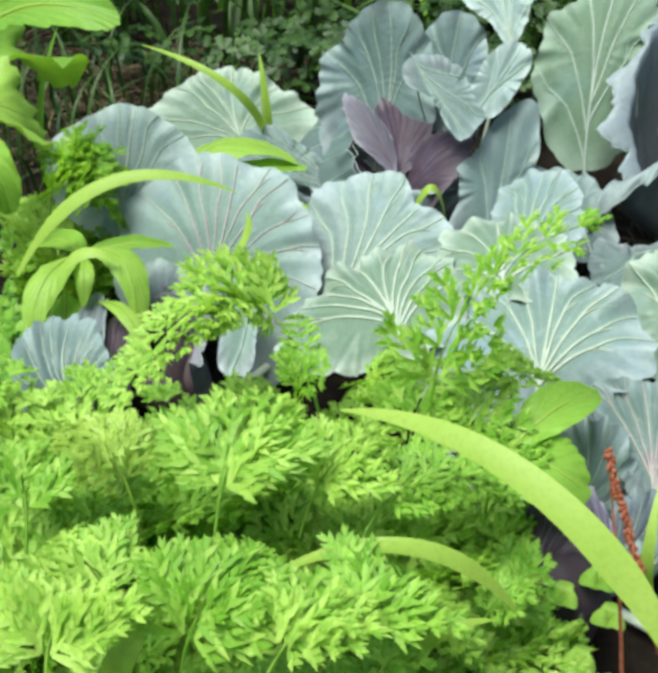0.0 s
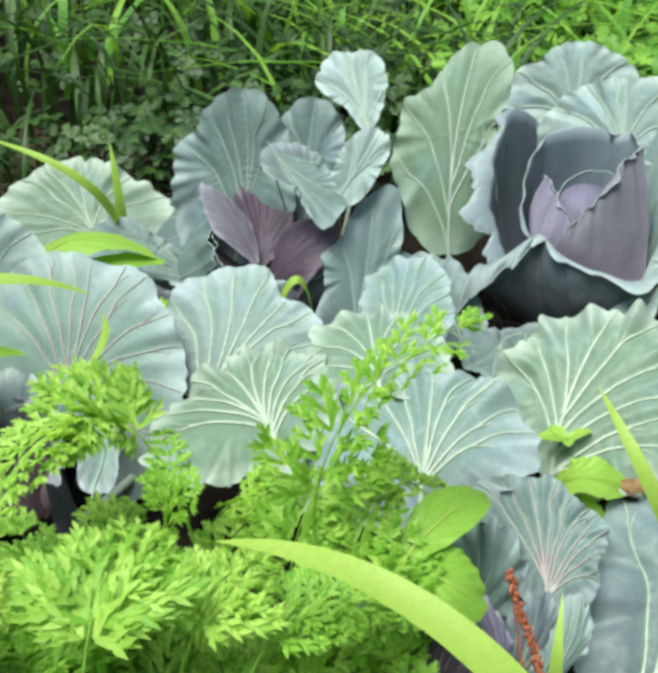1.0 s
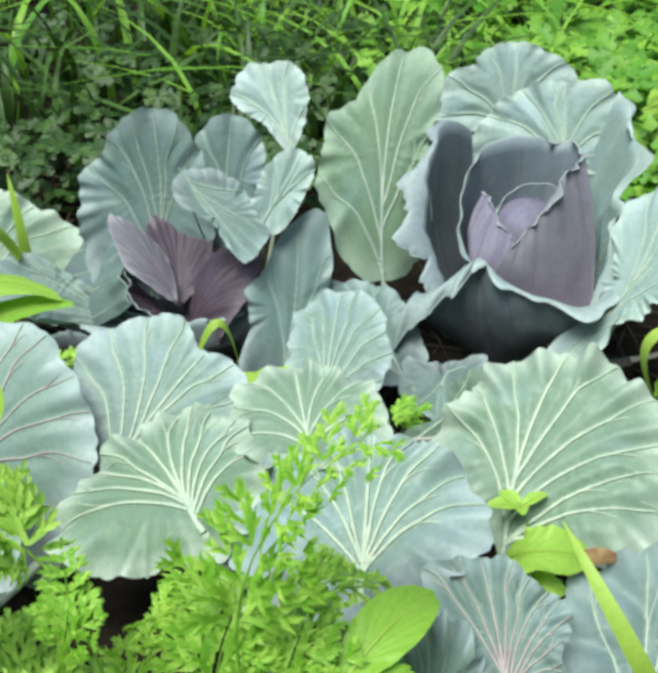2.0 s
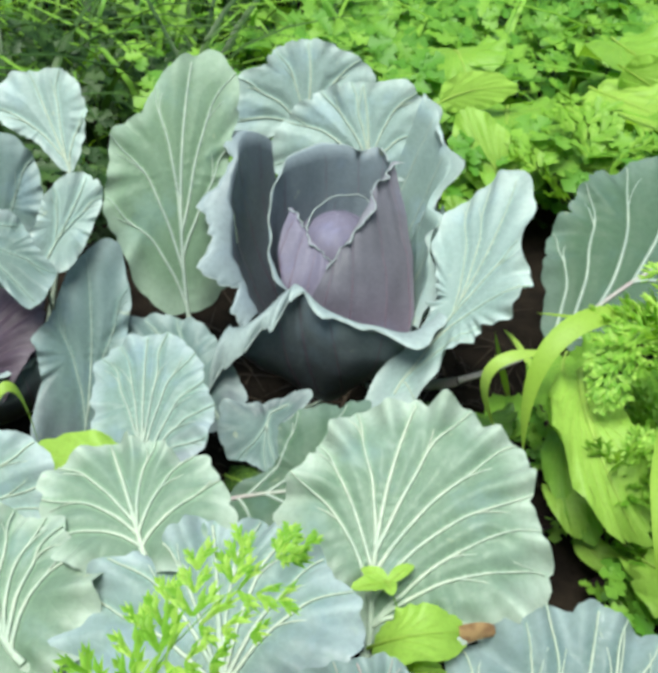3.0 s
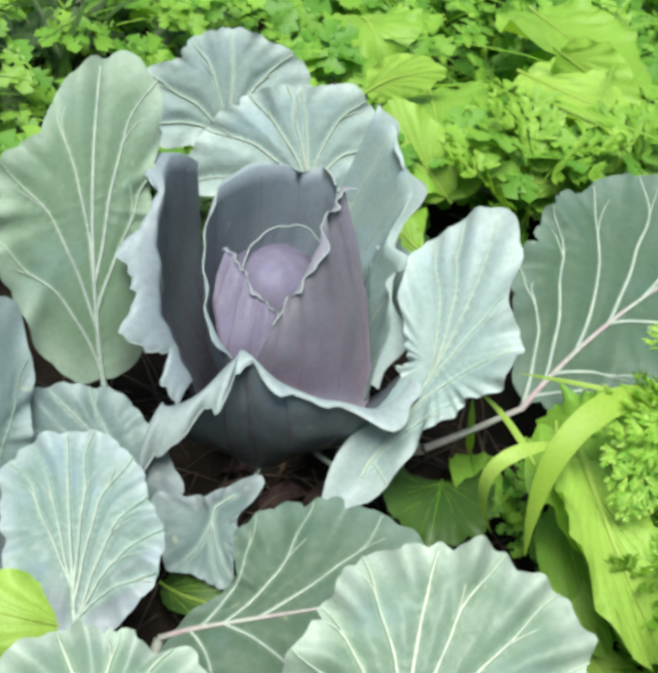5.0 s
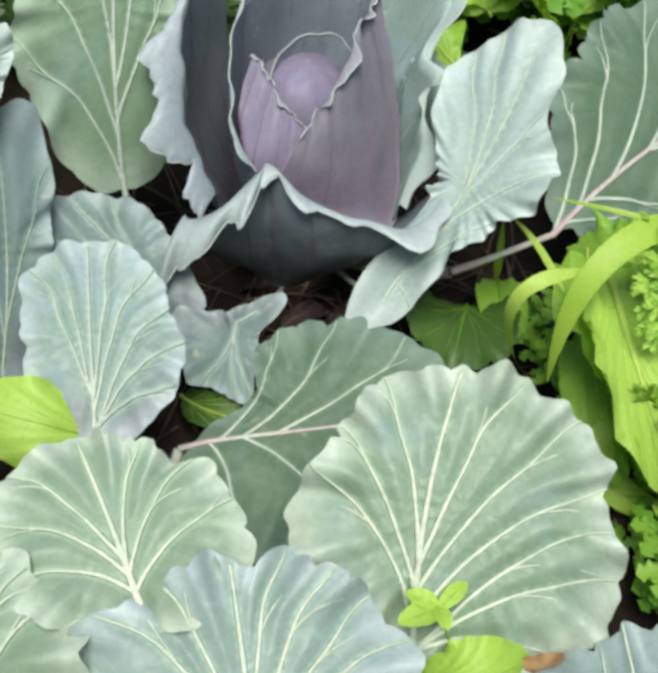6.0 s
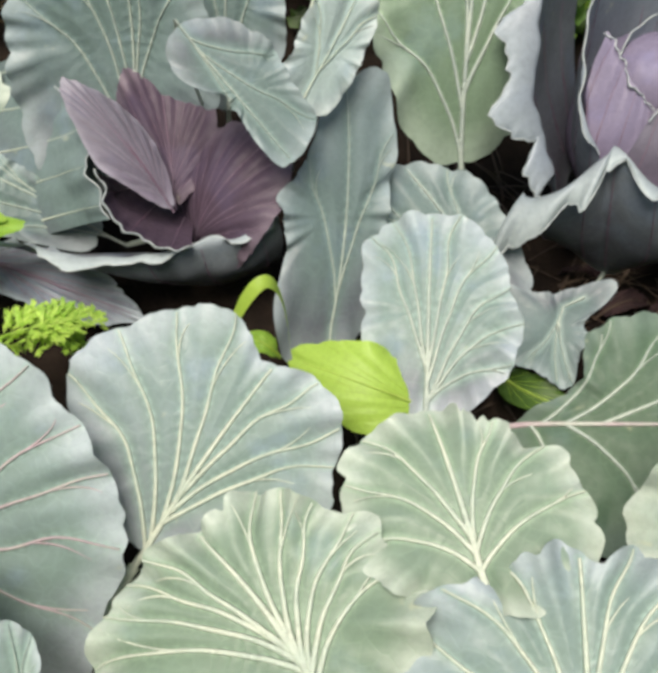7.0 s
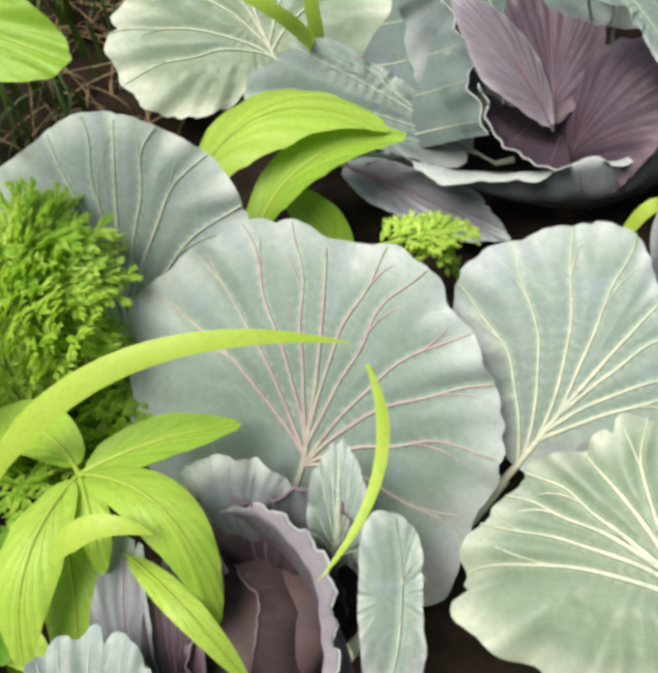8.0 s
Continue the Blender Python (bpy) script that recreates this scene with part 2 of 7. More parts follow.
class Blade:
    """The surface of a leaf. x and y run over a rounded disc, from -1 to 1 across and from the blade's foot to its tip."""

    def __init__(self, root, mid, tip, side, width, toward, wrap=0.5, stalk=0.2, ruffle=0.02, rim=0.0, blunt=2.1, seed=1, cusp=None, pucker=0.022, notch=1.0, count=6, narrow=0.0, foot=-0.9, taper=0.0):
        self.a, self.m, self.b = (np.array(p, float) for p in (root, mid, tip))
        self.side, self.width, self.toward = unit(np.array(side, float)), width, np.array(toward, float)
        self.wrap, self.stalk, self.ruffle, self.rim, self.blunt, self.cusp, self.pucker = wrap, stalk, ruffle, rim, blunt, cusp, pucker
        self.notch, self.count, self.narrow = notch, count, narrow
        r = random.Random(seed)
        self.waves = [(r.uniform(4, 7), r.uniform(0, 6.28)), (r.uniform(9, 14), r.uniform(0, 6.28)), (r.uniform(20, 30), r.uniform(0, 6.28)), (r.uniform(44, 60), r.uniform(0, 6.28))]
        self.nick = [(r.uniform(-2.3, 2.3), r.uniform(0.02, 0.06), r.uniform(0.03, 0.10)) for _ in range(6)]
        self.foot, self.taper = foot, taper
        self.rand, self.lines = r, None

    def rim_point(self, ang):
        """The edge of the blade at an angle from its tip, with lobes and small tears."""
        e = 2 / self.blunt
        x = math.copysign(abs(math.sin(ang)) ** e, ang)
        y = math.copysign(abs(math.cos(ang)) ** e, math.cos(ang))
        x *= (1 - self.narrow * max(0.0, y) ** 1.2) * (1 - self.taper * max(0.0, -y) ** 1.3)
        k = sum(math.sin(f * ang + o) * g for (f, o), g in zip(self.waves, (0.03, 0.018, 0.0, 0.006)))
        turn = self.waves[1][0] * 0.62 * ang + self.waves[2][1] + 0.5 * math.sin(3 * ang)
        k += 0.042 * (abs(math.sin(turn)) ** 0.6 - 0.75) + 0.014 * (abs(math.sin(2.3 * turn + 1 + math.sin(5 * ang))) ** 0.7 - 0.7)
        k -= sum(d * math.exp(-(((ang - a0) / w) ** 2)) for a0, w, d in self.nick)
        k *= self.notch * min(1.0, (math.pi - abs(ang)) * 1.5)
        if self.cusp:
            y += self.cusp[1] * math.exp(-(((ang - self.cusp[0]) / self.cusp[2]) ** 2))
        return x * (1 + k), y * (1 + k)

    def at(self, x, y):
        s = self.stalk
        p, d = bez(self.a, self.m, self.b, s + (y + 1) / 2 * (1 - s))
        d = unit(d)
        n = unit(np.cross(self.side, d))
        n = n if n @ self.toward > 0 else -n
        sd = unit(np.cross(d, n))
        sd = sd if sd @ self.side > 0 else -sd
        e = (abs(x) ** self.blunt + abs(y) ** self.blunt) ** (1 / self.blunt)
        ang = math.atan2(x, y)
        half = self.width / 2
        k = self.wrap * x
        across, z = (math.sin(k) / self.wrap, (1 - math.cos(k)) / self.wrap) if abs(self.wrap) > 1e-3 else (x, 0.0)
        swing = sum(math.sin(f * ang * 1.2 + o * 2) * g for (f, o), g in zip(self.waves, (1.0, 0.95, 0.55, 0.06)))
        calm = min(1.0, (math.pi - abs(ang)) * 1.2)
        z += 1.5 * self.ruffle * min(1.15, e) ** 5 * swing * calm
        z -= self.rim * max(0.0, (e - 0.5) / 0.5) ** 2 * calm
        z *= half
        return p + sd * across * half + n * z

    def normal(self, x, y):
        e = 0.02
        n = unit(np.cross(self.at(x + e, y) - self.at(x - e, y), self.at(x, y + e) - self.at(x, y - e)))
        return n if n @ self.toward > 0 else -n

    def surface(self, rings=20, spokes=110):
        bm = bmesh.new()
        uv, rib = bm.loops.layers.uv.new("leaf"), bm.loops.layers.uv.new("rib")
        last, limit = None, math.pi * 0.975
        ribs = np.array([c for path in self.paths() for c in path] + [(0.0, self.foot + (0.9 - self.foot) * k / 40) for k in range(41)])
        for i in range(rings + 1):
            q = (i / rings) ** 0.85 * 0.97 + 0.03
            row = []
            for j in range(spokes + 1):
                ex, ey = self.rim_point(limit * (2 * j / spokes - 1))
                x, y = ex * q, self.foot + (ey - self.foot) * q
                near = ((ribs - (x, y)) ** 2).sum(axis=1).min()
                swell = self.pucker * self.width * (1 - math.exp(-max(0.0, near - 0.0015) / 0.008)) * min(1.0, 3 * q)
                spot = self.at(x, y)
                quiet = (1 - math.exp(-near / 0.004)) * min(1.0, 3 * q)
                swell += quiet * 0.022 * self.width * noise.noise(spot * 38) + quiet * 0.008 * self.width * noise.noise(spot * 90)
                row.append((bm.verts.new(spot + self.facing(x, y) * swell), (x + 1) / 2, (y + 1) / 2, math.exp(-near / 0.003)))
            if last:
                for j in range(spokes):
                    four = [last[j], last[j + 1], row[j + 1], row[j]]
                    f = bm.faces.new([c[0] for c in four])
                    for loop, c in zip(f.loops, four):
                        loop[uv].uv = (c[1], c[2])
                        loop[rib].uv = (c[3], 0.0)
            last = row
        return bm

    def facing(self, x, y):
        s = self.stalk
        p, d = bez(self.a, self.m, self.b, s + (y + 1) / 2 * (1 - s))
        n = unit(np.cross(self.side, d))
        return n if n @ self.toward > 0 else -n

    def strand(self, bm, path, first, final):
        """A tapered rib along a path of (x, y) on the blade."""
        last, n = None, len(path)
        places = [self.at(*c) for c in path]
        for k, c in enumerate(path):
            q = unit(places[min(k + 1, n - 1)] - places[max(k - 1, 0)])
            nn = self.normal(*c)
            s = unit(np.cross(q, nn))
            r = first + (final - first) * k / (n - 1)
            ring = [bm.verts.new(places[k] + o) for o in (s * r, (s * 0.55 + nn * 0.6) * r + nn * min(0.0009, r * 0.6), (nn * 0.6 - s * 0.55) * r + nn * min(0.0009, r * 0.6), -s * r, -nn * r * 0.9)]
            if last:
                for j in range(5):
                    bm.faces.new((last[j], last[(j + 1) % 5], ring[(j + 1) % 5], ring[j]))
            last = ring

    def midrib(self, thick):
        bm = bmesh.new()
        low = -1 - 2 * self.stalk / (1 - self.stalk)
        self.strand(bm, [(0.0, low + (0.9 - low) * k / 24) for k in range(25)], thick * 1.9, thick * 0.22)
        return bm

    def paths(self):
        """The side veins: long, nearly parallel arcs that leave the midrib low down and bend out to the edge."""
        if self.lines is None:
            r, self.lines = self.rand, []
            for sign in (-1, 1):
                for k in range(self.count):
                    end = radians(15 + 112 * (k + r.uniform(-0.2, 0.2) + (0.35 if sign > 0 else 0)) / self.count)
                    ex, ey = self.rim_point(sign * end)
                    ex, ey = ex * 0.985, ey * 0.985
                    y0 = self.foot + 0.20 * (1 - self.foot) * max(0.0, 1 - end / 2.3) ** 1.2 + r.uniform(0, 0.05)
                    cx, cy = ex * r.uniform(0.40, 0.55), y0 + (ey - y0) * r.uniform(0.52, 0.66)
                    w1, w2 = r.uniform(0.010, 0.026), r.uniform(0, 6.28)
                    line = []
                    for j in range(19):
                        q = j / 18
                        bow = w1 * math.sin(8 * q + w2) * q
                        line.append((2 * q * (1 - q) * cx + q * q * ex + bow, (1 - q) ** 2 * y0 + 2 * q * (1 - q) * cy + q * q * ey + bow))
                    self.lines.append(line)
        return self.lines

    def side_veins(self, thick):
        """Each side vein with its short forks is one mesh."""
        r, out = self.rand, []
        for line in self.paths():
            bm = bmesh.new()
            self.strand(bm, line, thick * 0.5, thick * 0.12)
            for start, turn in ((r.randint(7, 10), 0.34), (r.randint(9, 13), -0.36), (r.randint(13, 15), 0.42)):
                px, py = line[start]
                dx, dy = line[18][0] - px, line[18][1] - py
                c, s = math.cos(turn), math.sin(turn * r.uniform(0.7, 1.2))
                gx, gy = (dx * c + dy * s) * 0.85, (dy * c - dx * s) * 0.85
                grown = [(px + gx * q + 0.25 * (dx - gx) * q * q, py + gy * q + 0.25 * (dy - gy) * q * q) for q in (0, 0.25, 0.5, 0.75, 1.0)]
                grown = [c2 for c2 in grown if (abs(c2[0]) ** self.blunt + abs(c2[1]) ** self.blunt) < 0.96]
                if len(grown) > 2:
                    self.strand(bm, grown, thick * 0.17, thick * 0.06)
            out.append(bm)
        return out


def spline(points, u):
    """A smooth curve through a few points, at u from 0 to 1."""
    n = len(points) - 1
    k = min(n - 1, int(u * n))
    f = u * n - k
    p = [points[min(n, max(0, k + d))] for d in (-1, 0, 1, 2)]
    return 0.5 * (2 * p[1] + (p[2] - p[0]) * f + (2 * p[0] - 5 * p[1] + 4 * p[2] - p[3]) * f * f + (3 * p[1] - p[0] - 3 * p[2] + p[3]) * f ** 3)


class Cup(Blade):
    """A leaf clasping the head: it rises from a line near the stump to its lip and may curl outwards there. x runs along the lip, y from the base (0) to the lip (1) and on to the curled margin (2)."""

    def __init__(self, lip, base, axis, bulge=0.02, curl=(0.0, 0.0, 0.0), drop=(0.6, 0.6), reach=1.0, seed=1, frill=0.003, toward=(0, -0.5, 0.9)):
        self.lip, self.base = [np.array(p, float) for p in lip], [np.array(p, float) for p in base]
        self.axis, self.bulge, self.curl, self.drop, self.reach, self.frill = np.array([*axis, 0.0]), bulge, curl, drop, reach, frill
        self.toward = np.array(toward, float)
        r = random.Random(seed)
        self.wave = [(r.uniform(9, 13), r.uniform(0, 6)), (r.uniform(20, 28), r.uniform(0, 6)), (r.uniform(45, 60), r.uniform(0, 6))]
        self.rand = r

    def at(self, x, y):
        x = min(1.0, max(0.0, x))
        top, low = spline(self.lip, x), spline(self.base, x)
        out = (top + low) / 2 - self.axis
        out[2] = 0
        out = unit(out)
        shake = sum(math.sin(f * x + o) * g for (f, o), g in zip(self.wave, (1.0, 0.7, 0.4)))
        v = min(1.0, y)
        p = low + (top - low) * v + out * self.bulge * math.sin(math.pi * v) + out * self.frill * shake * v ** 3
        p = p + out * 0.004 * noise.noise(p * 34) * math.sin(math.pi * min(1.0, v * 0.95))
        p[2] += self.frill * 0.6 * math.sin(self.wave[1][0] * x + 1) * v ** 6
        f = max(0.0, y - 1)
        if f > 0:
            length = self.curl[0] * max(0, 1 - 2 * x) + self.curl[1] * (1 - abs(2 * x - 1)) + self.curl[2] * max(0, 2 * x - 1)
            length *= 1 + 0.22 * math.sin(self.wave[1][0] * x) + 0.14 * math.sin(self.wave[2][0] * x) + 0.08 * math.sin(2.3 * self.wave[2][0] * x)
            p = p + out * length * self.reach * math.sin(f * 1.4) - np.array((0, 0, 1.0)) * length * (self.drop[0] + (self.drop[1] - self.drop[0]) * min(1.0, 2 * x)) * f * f + out * self.frill * 2.6 * shake * f
        return p

    def surface(self, rows=26, columns=90):
        bm = bmesh.new()
        uv = bm.loops.layers.uv.new("leaf")
        tall = 2.0 if max(self.curl) > 0 else 1.0
        grid = []
        for i in range(rows + 1):
            y = tall * i / rows
            h = 0.05 + 0.85 * y if y < 1 else 0.90 + 0.10 * (y - 1)
            grid.append([(bm.verts.new(self.at(j / columns, y)), 0.5, h) for j in range(columns + 1)])
        for one, two in zip(grid, grid[1:]):
            for j in range(columns):
                four = [one[j], one[j + 1], two[j + 1], two[j]]
                f = bm.faces.new([c[0] for c in four])
                for loop, c in zip(f.loops, four):
                    loop[uv].uv = (c[1], c[2])
        return bm

    def ribs(self, thick, count):
        out = []
        for k in range(count):
            x0 = (k + 0.5) / count
            bm = bmesh.new()
            lean = self.rand.uniform(-0.05, 0.05)
            self.strand(bm, [(x0 + lean * (1 - q / 12), 0.1 + 0.85 * q / 12) for q in range(13)], thick, thick * 0.3)
            out.append(bm)
        return out


def cup_leaf(plant, material, vein, thick=0.0012, count=5, label="", rim=None, **shape):
    cup = Cup(**shape)
    leaf = part("leaf", cup.surface(), material, plant, label)
    for bm in cup.ribs(thick, count):
        part("vein", bm, vein, leaf)
    end = 2.0 if max(cup.curl) > 0 else 1.0
    bm = bmesh.new()
    cup.strand(bm, [(k / 60, end) for k in range(61)], 0.0009, 0.0009)
    part("leaf_edge", bm, rim or EDGE_PALE, leaf, "thin purple leaf edge" if rim else "pale waxy leaf edge")
    return leaf


def cabbage_leaf(plant, material, vein, thick=0.0032, label="", **shape):
    blade = Blade(**shape)
    leaf = part("leaf", blade.surface(), material, plant, label)
    part("midrib", blade.midrib(thick), vein, leaf)
    for bm in blade.side_veins(thick):
        part("vein", bm, vein, leaf)
    return leaf


class Shaped(Blade):
    """A leaf of any outline. x and y are metres across and along the blade from its centre; reach gives the distance to the edge at even angles, clockwise from the tip side."""

    def __init__(self, at, right, up, reach, hub, foot, tip, veins, dome=0.0, ruffle=0.006, pucker=0.0062, lobes=0.05, seed=1, fold=0.0, dense=False, climb=4):
        self.centre, self.right, self.up = (np.array(p, float) for p in (at, right, up))
        self.right, self.up = unit(self.right), unit(self.up)
        self.n = unit(np.cross(self.right, self.up))
        self.toward, self.reach, self.size = self.n, reach, sum(reach) / len(reach)
        self.hub, self.foot, self.tip, self.ends = np.array(hub, float), np.array(foot, float), tip, veins
        self.dome, self.ruffle, self.pucker, self.lobes, self.fold = dome, ruffle * self.size / 0.13, pucker, lobes, fold
        r = self.rand = random.Random(seed)
        self.waves = [(r.randint(4, 6), r.uniform(0, 6.28)), (r.randint(9, 12), r.uniform(0, 6.28)), (r.randint(19, 25), r.uniform(0, 6.28))]
        self.nick = [(r.uniform(0, 6.28), r.uniform(0.02, 0.05), r.uniform(0.03, 0.09)) for _ in range(5)]
        self.lines, self.dense, self.climb = None, dense, climb

    def radius(self, ang):
        """Distance from the centre to the edge, with scallops and small tears."""
        n = len(self.reach)
        u = (ang / (2 * math.pi)) % 1.0 * n
        k, f = int(u), u - int(u)
        p = [self.reach[(k + d) % n] for d in (-1, 0, 1, 2)]
        r = 0.5 * (2 * p[1] + (p[2] - p[0]) * f + (2 * p[0] - 5 * p[1] + 4 * p[2] - p[3]) * f * f + (3 * p[1] - p[0] - 3 * p[2] + p[3]) * f ** 3)
        turn = self.waves[1][0] * ang + self.waves[1][1] + 0.6 * math.sin(3 * ang)
        k = self.lobes * (abs(math.sin(turn)) ** 0.6 - 0.75) + 0.35 * self.lobes * (abs(math.sin(self.waves[2][0] * ang + self.waves[2][1])) ** 0.7 - 0.7)
        k -= sum(d * math.exp(-((((ang - a + math.pi) % (2 * math.pi) - math.pi) / w) ** 2)) for a, w, d in self.nick) * self.lobes / 0.05
        return r * (1 + k)

    def rim_at(self, ang, share=1.0):
        r = self.radius(ang) * share
        return np.array((r * math.sin(ang), r * math.cos(ang)))

    def at(self, x, y):
        q = math.hypot(x, y)
        ang = math.atan2(x, y) if q > 1e-5 else 0.0
        e = q / max(1e-6, self.radius(ang))
        swing = sum(math.sin(f * ang + o * 2) * g for (f, o), g in zip(self.waves, (0.8, 1.0, 0.55)))
        z = self.dome * q * q + self.ruffle * min(1.1, e) ** 4 * swing + self.fold * abs(x - self.hub[0])
        return self.centre + self.right * x + self.up * y + self.n * z

    def normal(self, x, y):
        e = 0.004
        n = unit(np.cross(self.at(x + e, y) - self.at(x - e, y), self.at(x, y + e) - self.at(x, y - e)))
        return n if n @ self.n > 0 else -n

    def strand(self, bm, path, first, final):
        """A tapered rib that stands a little proud of the blade."""
        n, last = len(path), None
        places = [self.at(*c) for c in path]
        for k, c in enumerate(path):
            q = unit(places[min(k + 1, n - 1)] - places[max(k - 1, 0)])
            nn = self.normal(*c)
            s = unit(np.cross(q, nn))
            r = first + (final - first) * k / (n - 1)
            up = 0.0011 + r * 0.35
            ring = [bm.verts.new(places[k] + o) for o in (s * r, s * r * 0.6 + nn * up, nn * up - s * r * 0.6, -s * r, -nn * r * 0.8)]
            if last:
                for j in range(5):
                    bm.faces.new((last[j], last[(j + 1) % 5], ring[(j + 1) % 5], ring[j]))
            last = ring

    def rib(self):
        """The midrib, from the stalk over the hub to the tip."""
        end = self.rim_at(radians(self.tip), 0.94)
        out = [self.foot + (self.hub - self.foot) * k / 5 for k in range(5)]
        side = np.array((end[1] - self.hub[1], self.hub[0] - end[0])) * self.rand.uniform(-0.06, 0.06)
        for k in range(21):
            f = k / 20
            out.append(self.hub + (end - self.hub) * f + side * 4 * f * (1 - f))
        return out

    def paths(self):
        """Side veins: they leave the midrib at a slant and bend outwards to the edge."""
        if self.lines is None:
            r, self.lines = self.rand, [self.rib()]
            spine = self.lines[0][5:]
            ends = sorted(self.ends, key=lambda a: (a - self.tip) % 360)
            extra = [a + ((b - a) % 360) / 2 for a, b in zip(ends, ends[1:]) if 24 < (b - a) % 360 < 70 and self.dense]
            for a in [*ends, *extra]:
                swing = abs((a - self.tip + 180) % 360 - 180)
                s = spine[int(min(self.climb, max(0, (1 - swing / (70 + 5 * self.climb)) * self.climb)) + r.uniform(0, 0.9))]
                e = self.rim_at(radians(a), 0.985)
                long = np.linalg.norm(e - s)
                ahead = (spine[-1] - spine[0]) / np.linalg.norm(spine[-1] - spine[0])
                c = s + ahead * long * 0.26 + (e - s) * r.uniform(0.32, 0.42)
                w1, w2, w3 = r.uniform(0.012, 0.026) * long, r.uniform(0, 6.28), r.uniform(11, 16)
                off = np.array((e[1] - s[1], s[0] - e[0])) / max(long, 1e-6)
                self.lines.append([(1 - q) ** 2 * s + 2 * q * (1 - q) * c + q * q * e + off * w1 * (math.sin(6 * q + w2) + 0.45 * math.sin(w3 * q + w2)) * min(1.0, 2 * q) for q in (k / 18 for k in range(19))])
        return self.lines

    def surface(self, rings=34, spokes=168):
        bm = bmesh.new()
        uv, rib = bm.loops.layers.uv.new("leaf"), bm.loops.layers.uv.new("rib")
        ribs = np.array([c for path in self.paths() for c in path])
        last = None
        for i in range(rings + 1):
            q = 0.06 + 0.94 * (i / rings) ** 0.85
            row = []
            for j in range(spokes):
                ang = 2 * math.pi * j / spokes
                x, y = self.rim_at(ang, q)
                near = math.sqrt(((ribs - (x, y)) ** 2).sum(axis=1).min())
                quiet = 1 - math.exp(-((near / 0.013) ** 2))
                spot = self.at(x, y)
                swell = self.pucker * (quiet - 0.25) + quiet * 3.6 * self.pucker * self.size * noise.noise(spot * 30) + quiet * 1.6 * self.pucker * self.size * noise.noise(spot * 90)
                row.append((bm.verts.new(spot + self.n * swell), 0.5 + 0.5 * q * math.sin(ang), 0.5 + 0.5 * q * math.cos(ang), math.exp(-((near / 0.008) ** 2))))
            if last is None:
                ends = [row]
            else:
                for j in range(spokes):
                    four = [last[j], last[(j + 1) % spokes], row[(j + 1) % spokes], row[j]]
                    f = bm.faces.new([c[0] for c in four])
                    for loop, c in zip(f.loops, four):
                        loop[uv].uv = (c[1], c[2])
                        loop[rib].uv = (c[3], 0.0)
            last = row
        heart_of = bm.verts.new(sum((np.array(c[0].co) for c in ends[0]), np.zeros(3)) / spokes)
        for j in range(spokes):
            f = bm.faces.new((heart_of, ends[0][(j + 1) % spokes][0], ends[0][j][0]))
            for loop in f.loops:
                loop[uv].uv = (0.5, 0.5)
        return bm

    def midrib(self, thick):
        bm = bmesh.new()
        self.strand(bm, self.paths()[0], thick * 0.8, thick * 0.26)
        return bm

    def side_veins(self, thick):
        r, out = self.rand, []
        for line in self.paths()[1:]:
            bm = bmesh.new()
            self.strand(bm, line, thick * 0.5, thick * 0.16)
            for start, turn in ((r.randint(9, 13), r.choice((-0.55, 0.55))),):
                d = (line[18] - line[start]) * r.uniform(0.75, 0.95)
                c, s = math.cos(turn), math.sin(turn * r.uniform(0.7, 1.2))
                g = np.array((d[0] * c + d[1] * s, d[1] * c - d[0] * s))
                near = line[start + 2] - line[start]
                grown = [line[start] + near * 2.2 * q * (1 - q) + (0.35 * d + 0.65 * g) * q * (0.35 + 0.65 * q) for q in (k / 7 for k in range(8))]
                grown = [p for p in grown if math.hypot(*p) < 0.97 * self.radius(math.atan2(p[0], p[1]))]
                if len(grown) > 2:
                    self.strand(bm, grown, thick * 0.2, thick * 0.1)
            out.append(bm)
        return out

    def stalk_to(self, base, thick):
        """The bare stalk that carries the blade, from the plant's stem."""
        a, b = np.array(base, float), self.at(*self.foot)
        c = (a + b) / 2 + np.array((0, 0, -0.25 * abs(b[2] - a[2])))
        bm, last = bmesh.new(), None
        for k in range(11):
            u = k / 10
            p = (1 - u) ** 2 * a + 2 * u * (1 - u) * c + u * u * b - self.n * 0.003
            d = unit(2 * (1 - u) * (c - a) + 2 * u * (b - c))
            s = unit(np.cross(d, self.n))
            n = np.cross(s, d)
            r = thick * (1.7 - 0.5 * u)
            ring = [bm.verts.new(p + (s * math.cos(w) + n * 0.75 * math.sin(w)) * r) for w in (j * math.pi / 4 for j in range(8))]
            if last:
                for j in range(8):
                    bm.faces.new((last[j], last[(j + 1) % 8], ring[(j + 1) % 8], ring[j]))
            last = ring
        return bm


def shaped_leaf(plant, material, vein, thick=0.003, label="", base=None, rib=None, **shape):
    blade = Shaped(**shape)
    leaf = part("leaf", blade.surface(), material, plant, label)
    part("midrib", blade.midrib(thick), rib or vein, leaf)
    for bm in blade.side_veins(thick):
        part("vein", bm, vein, leaf)
    if base is not None:
        part("stalk", blade.stalk_to(base, thick), rib or vein, leaf)
    return leaf


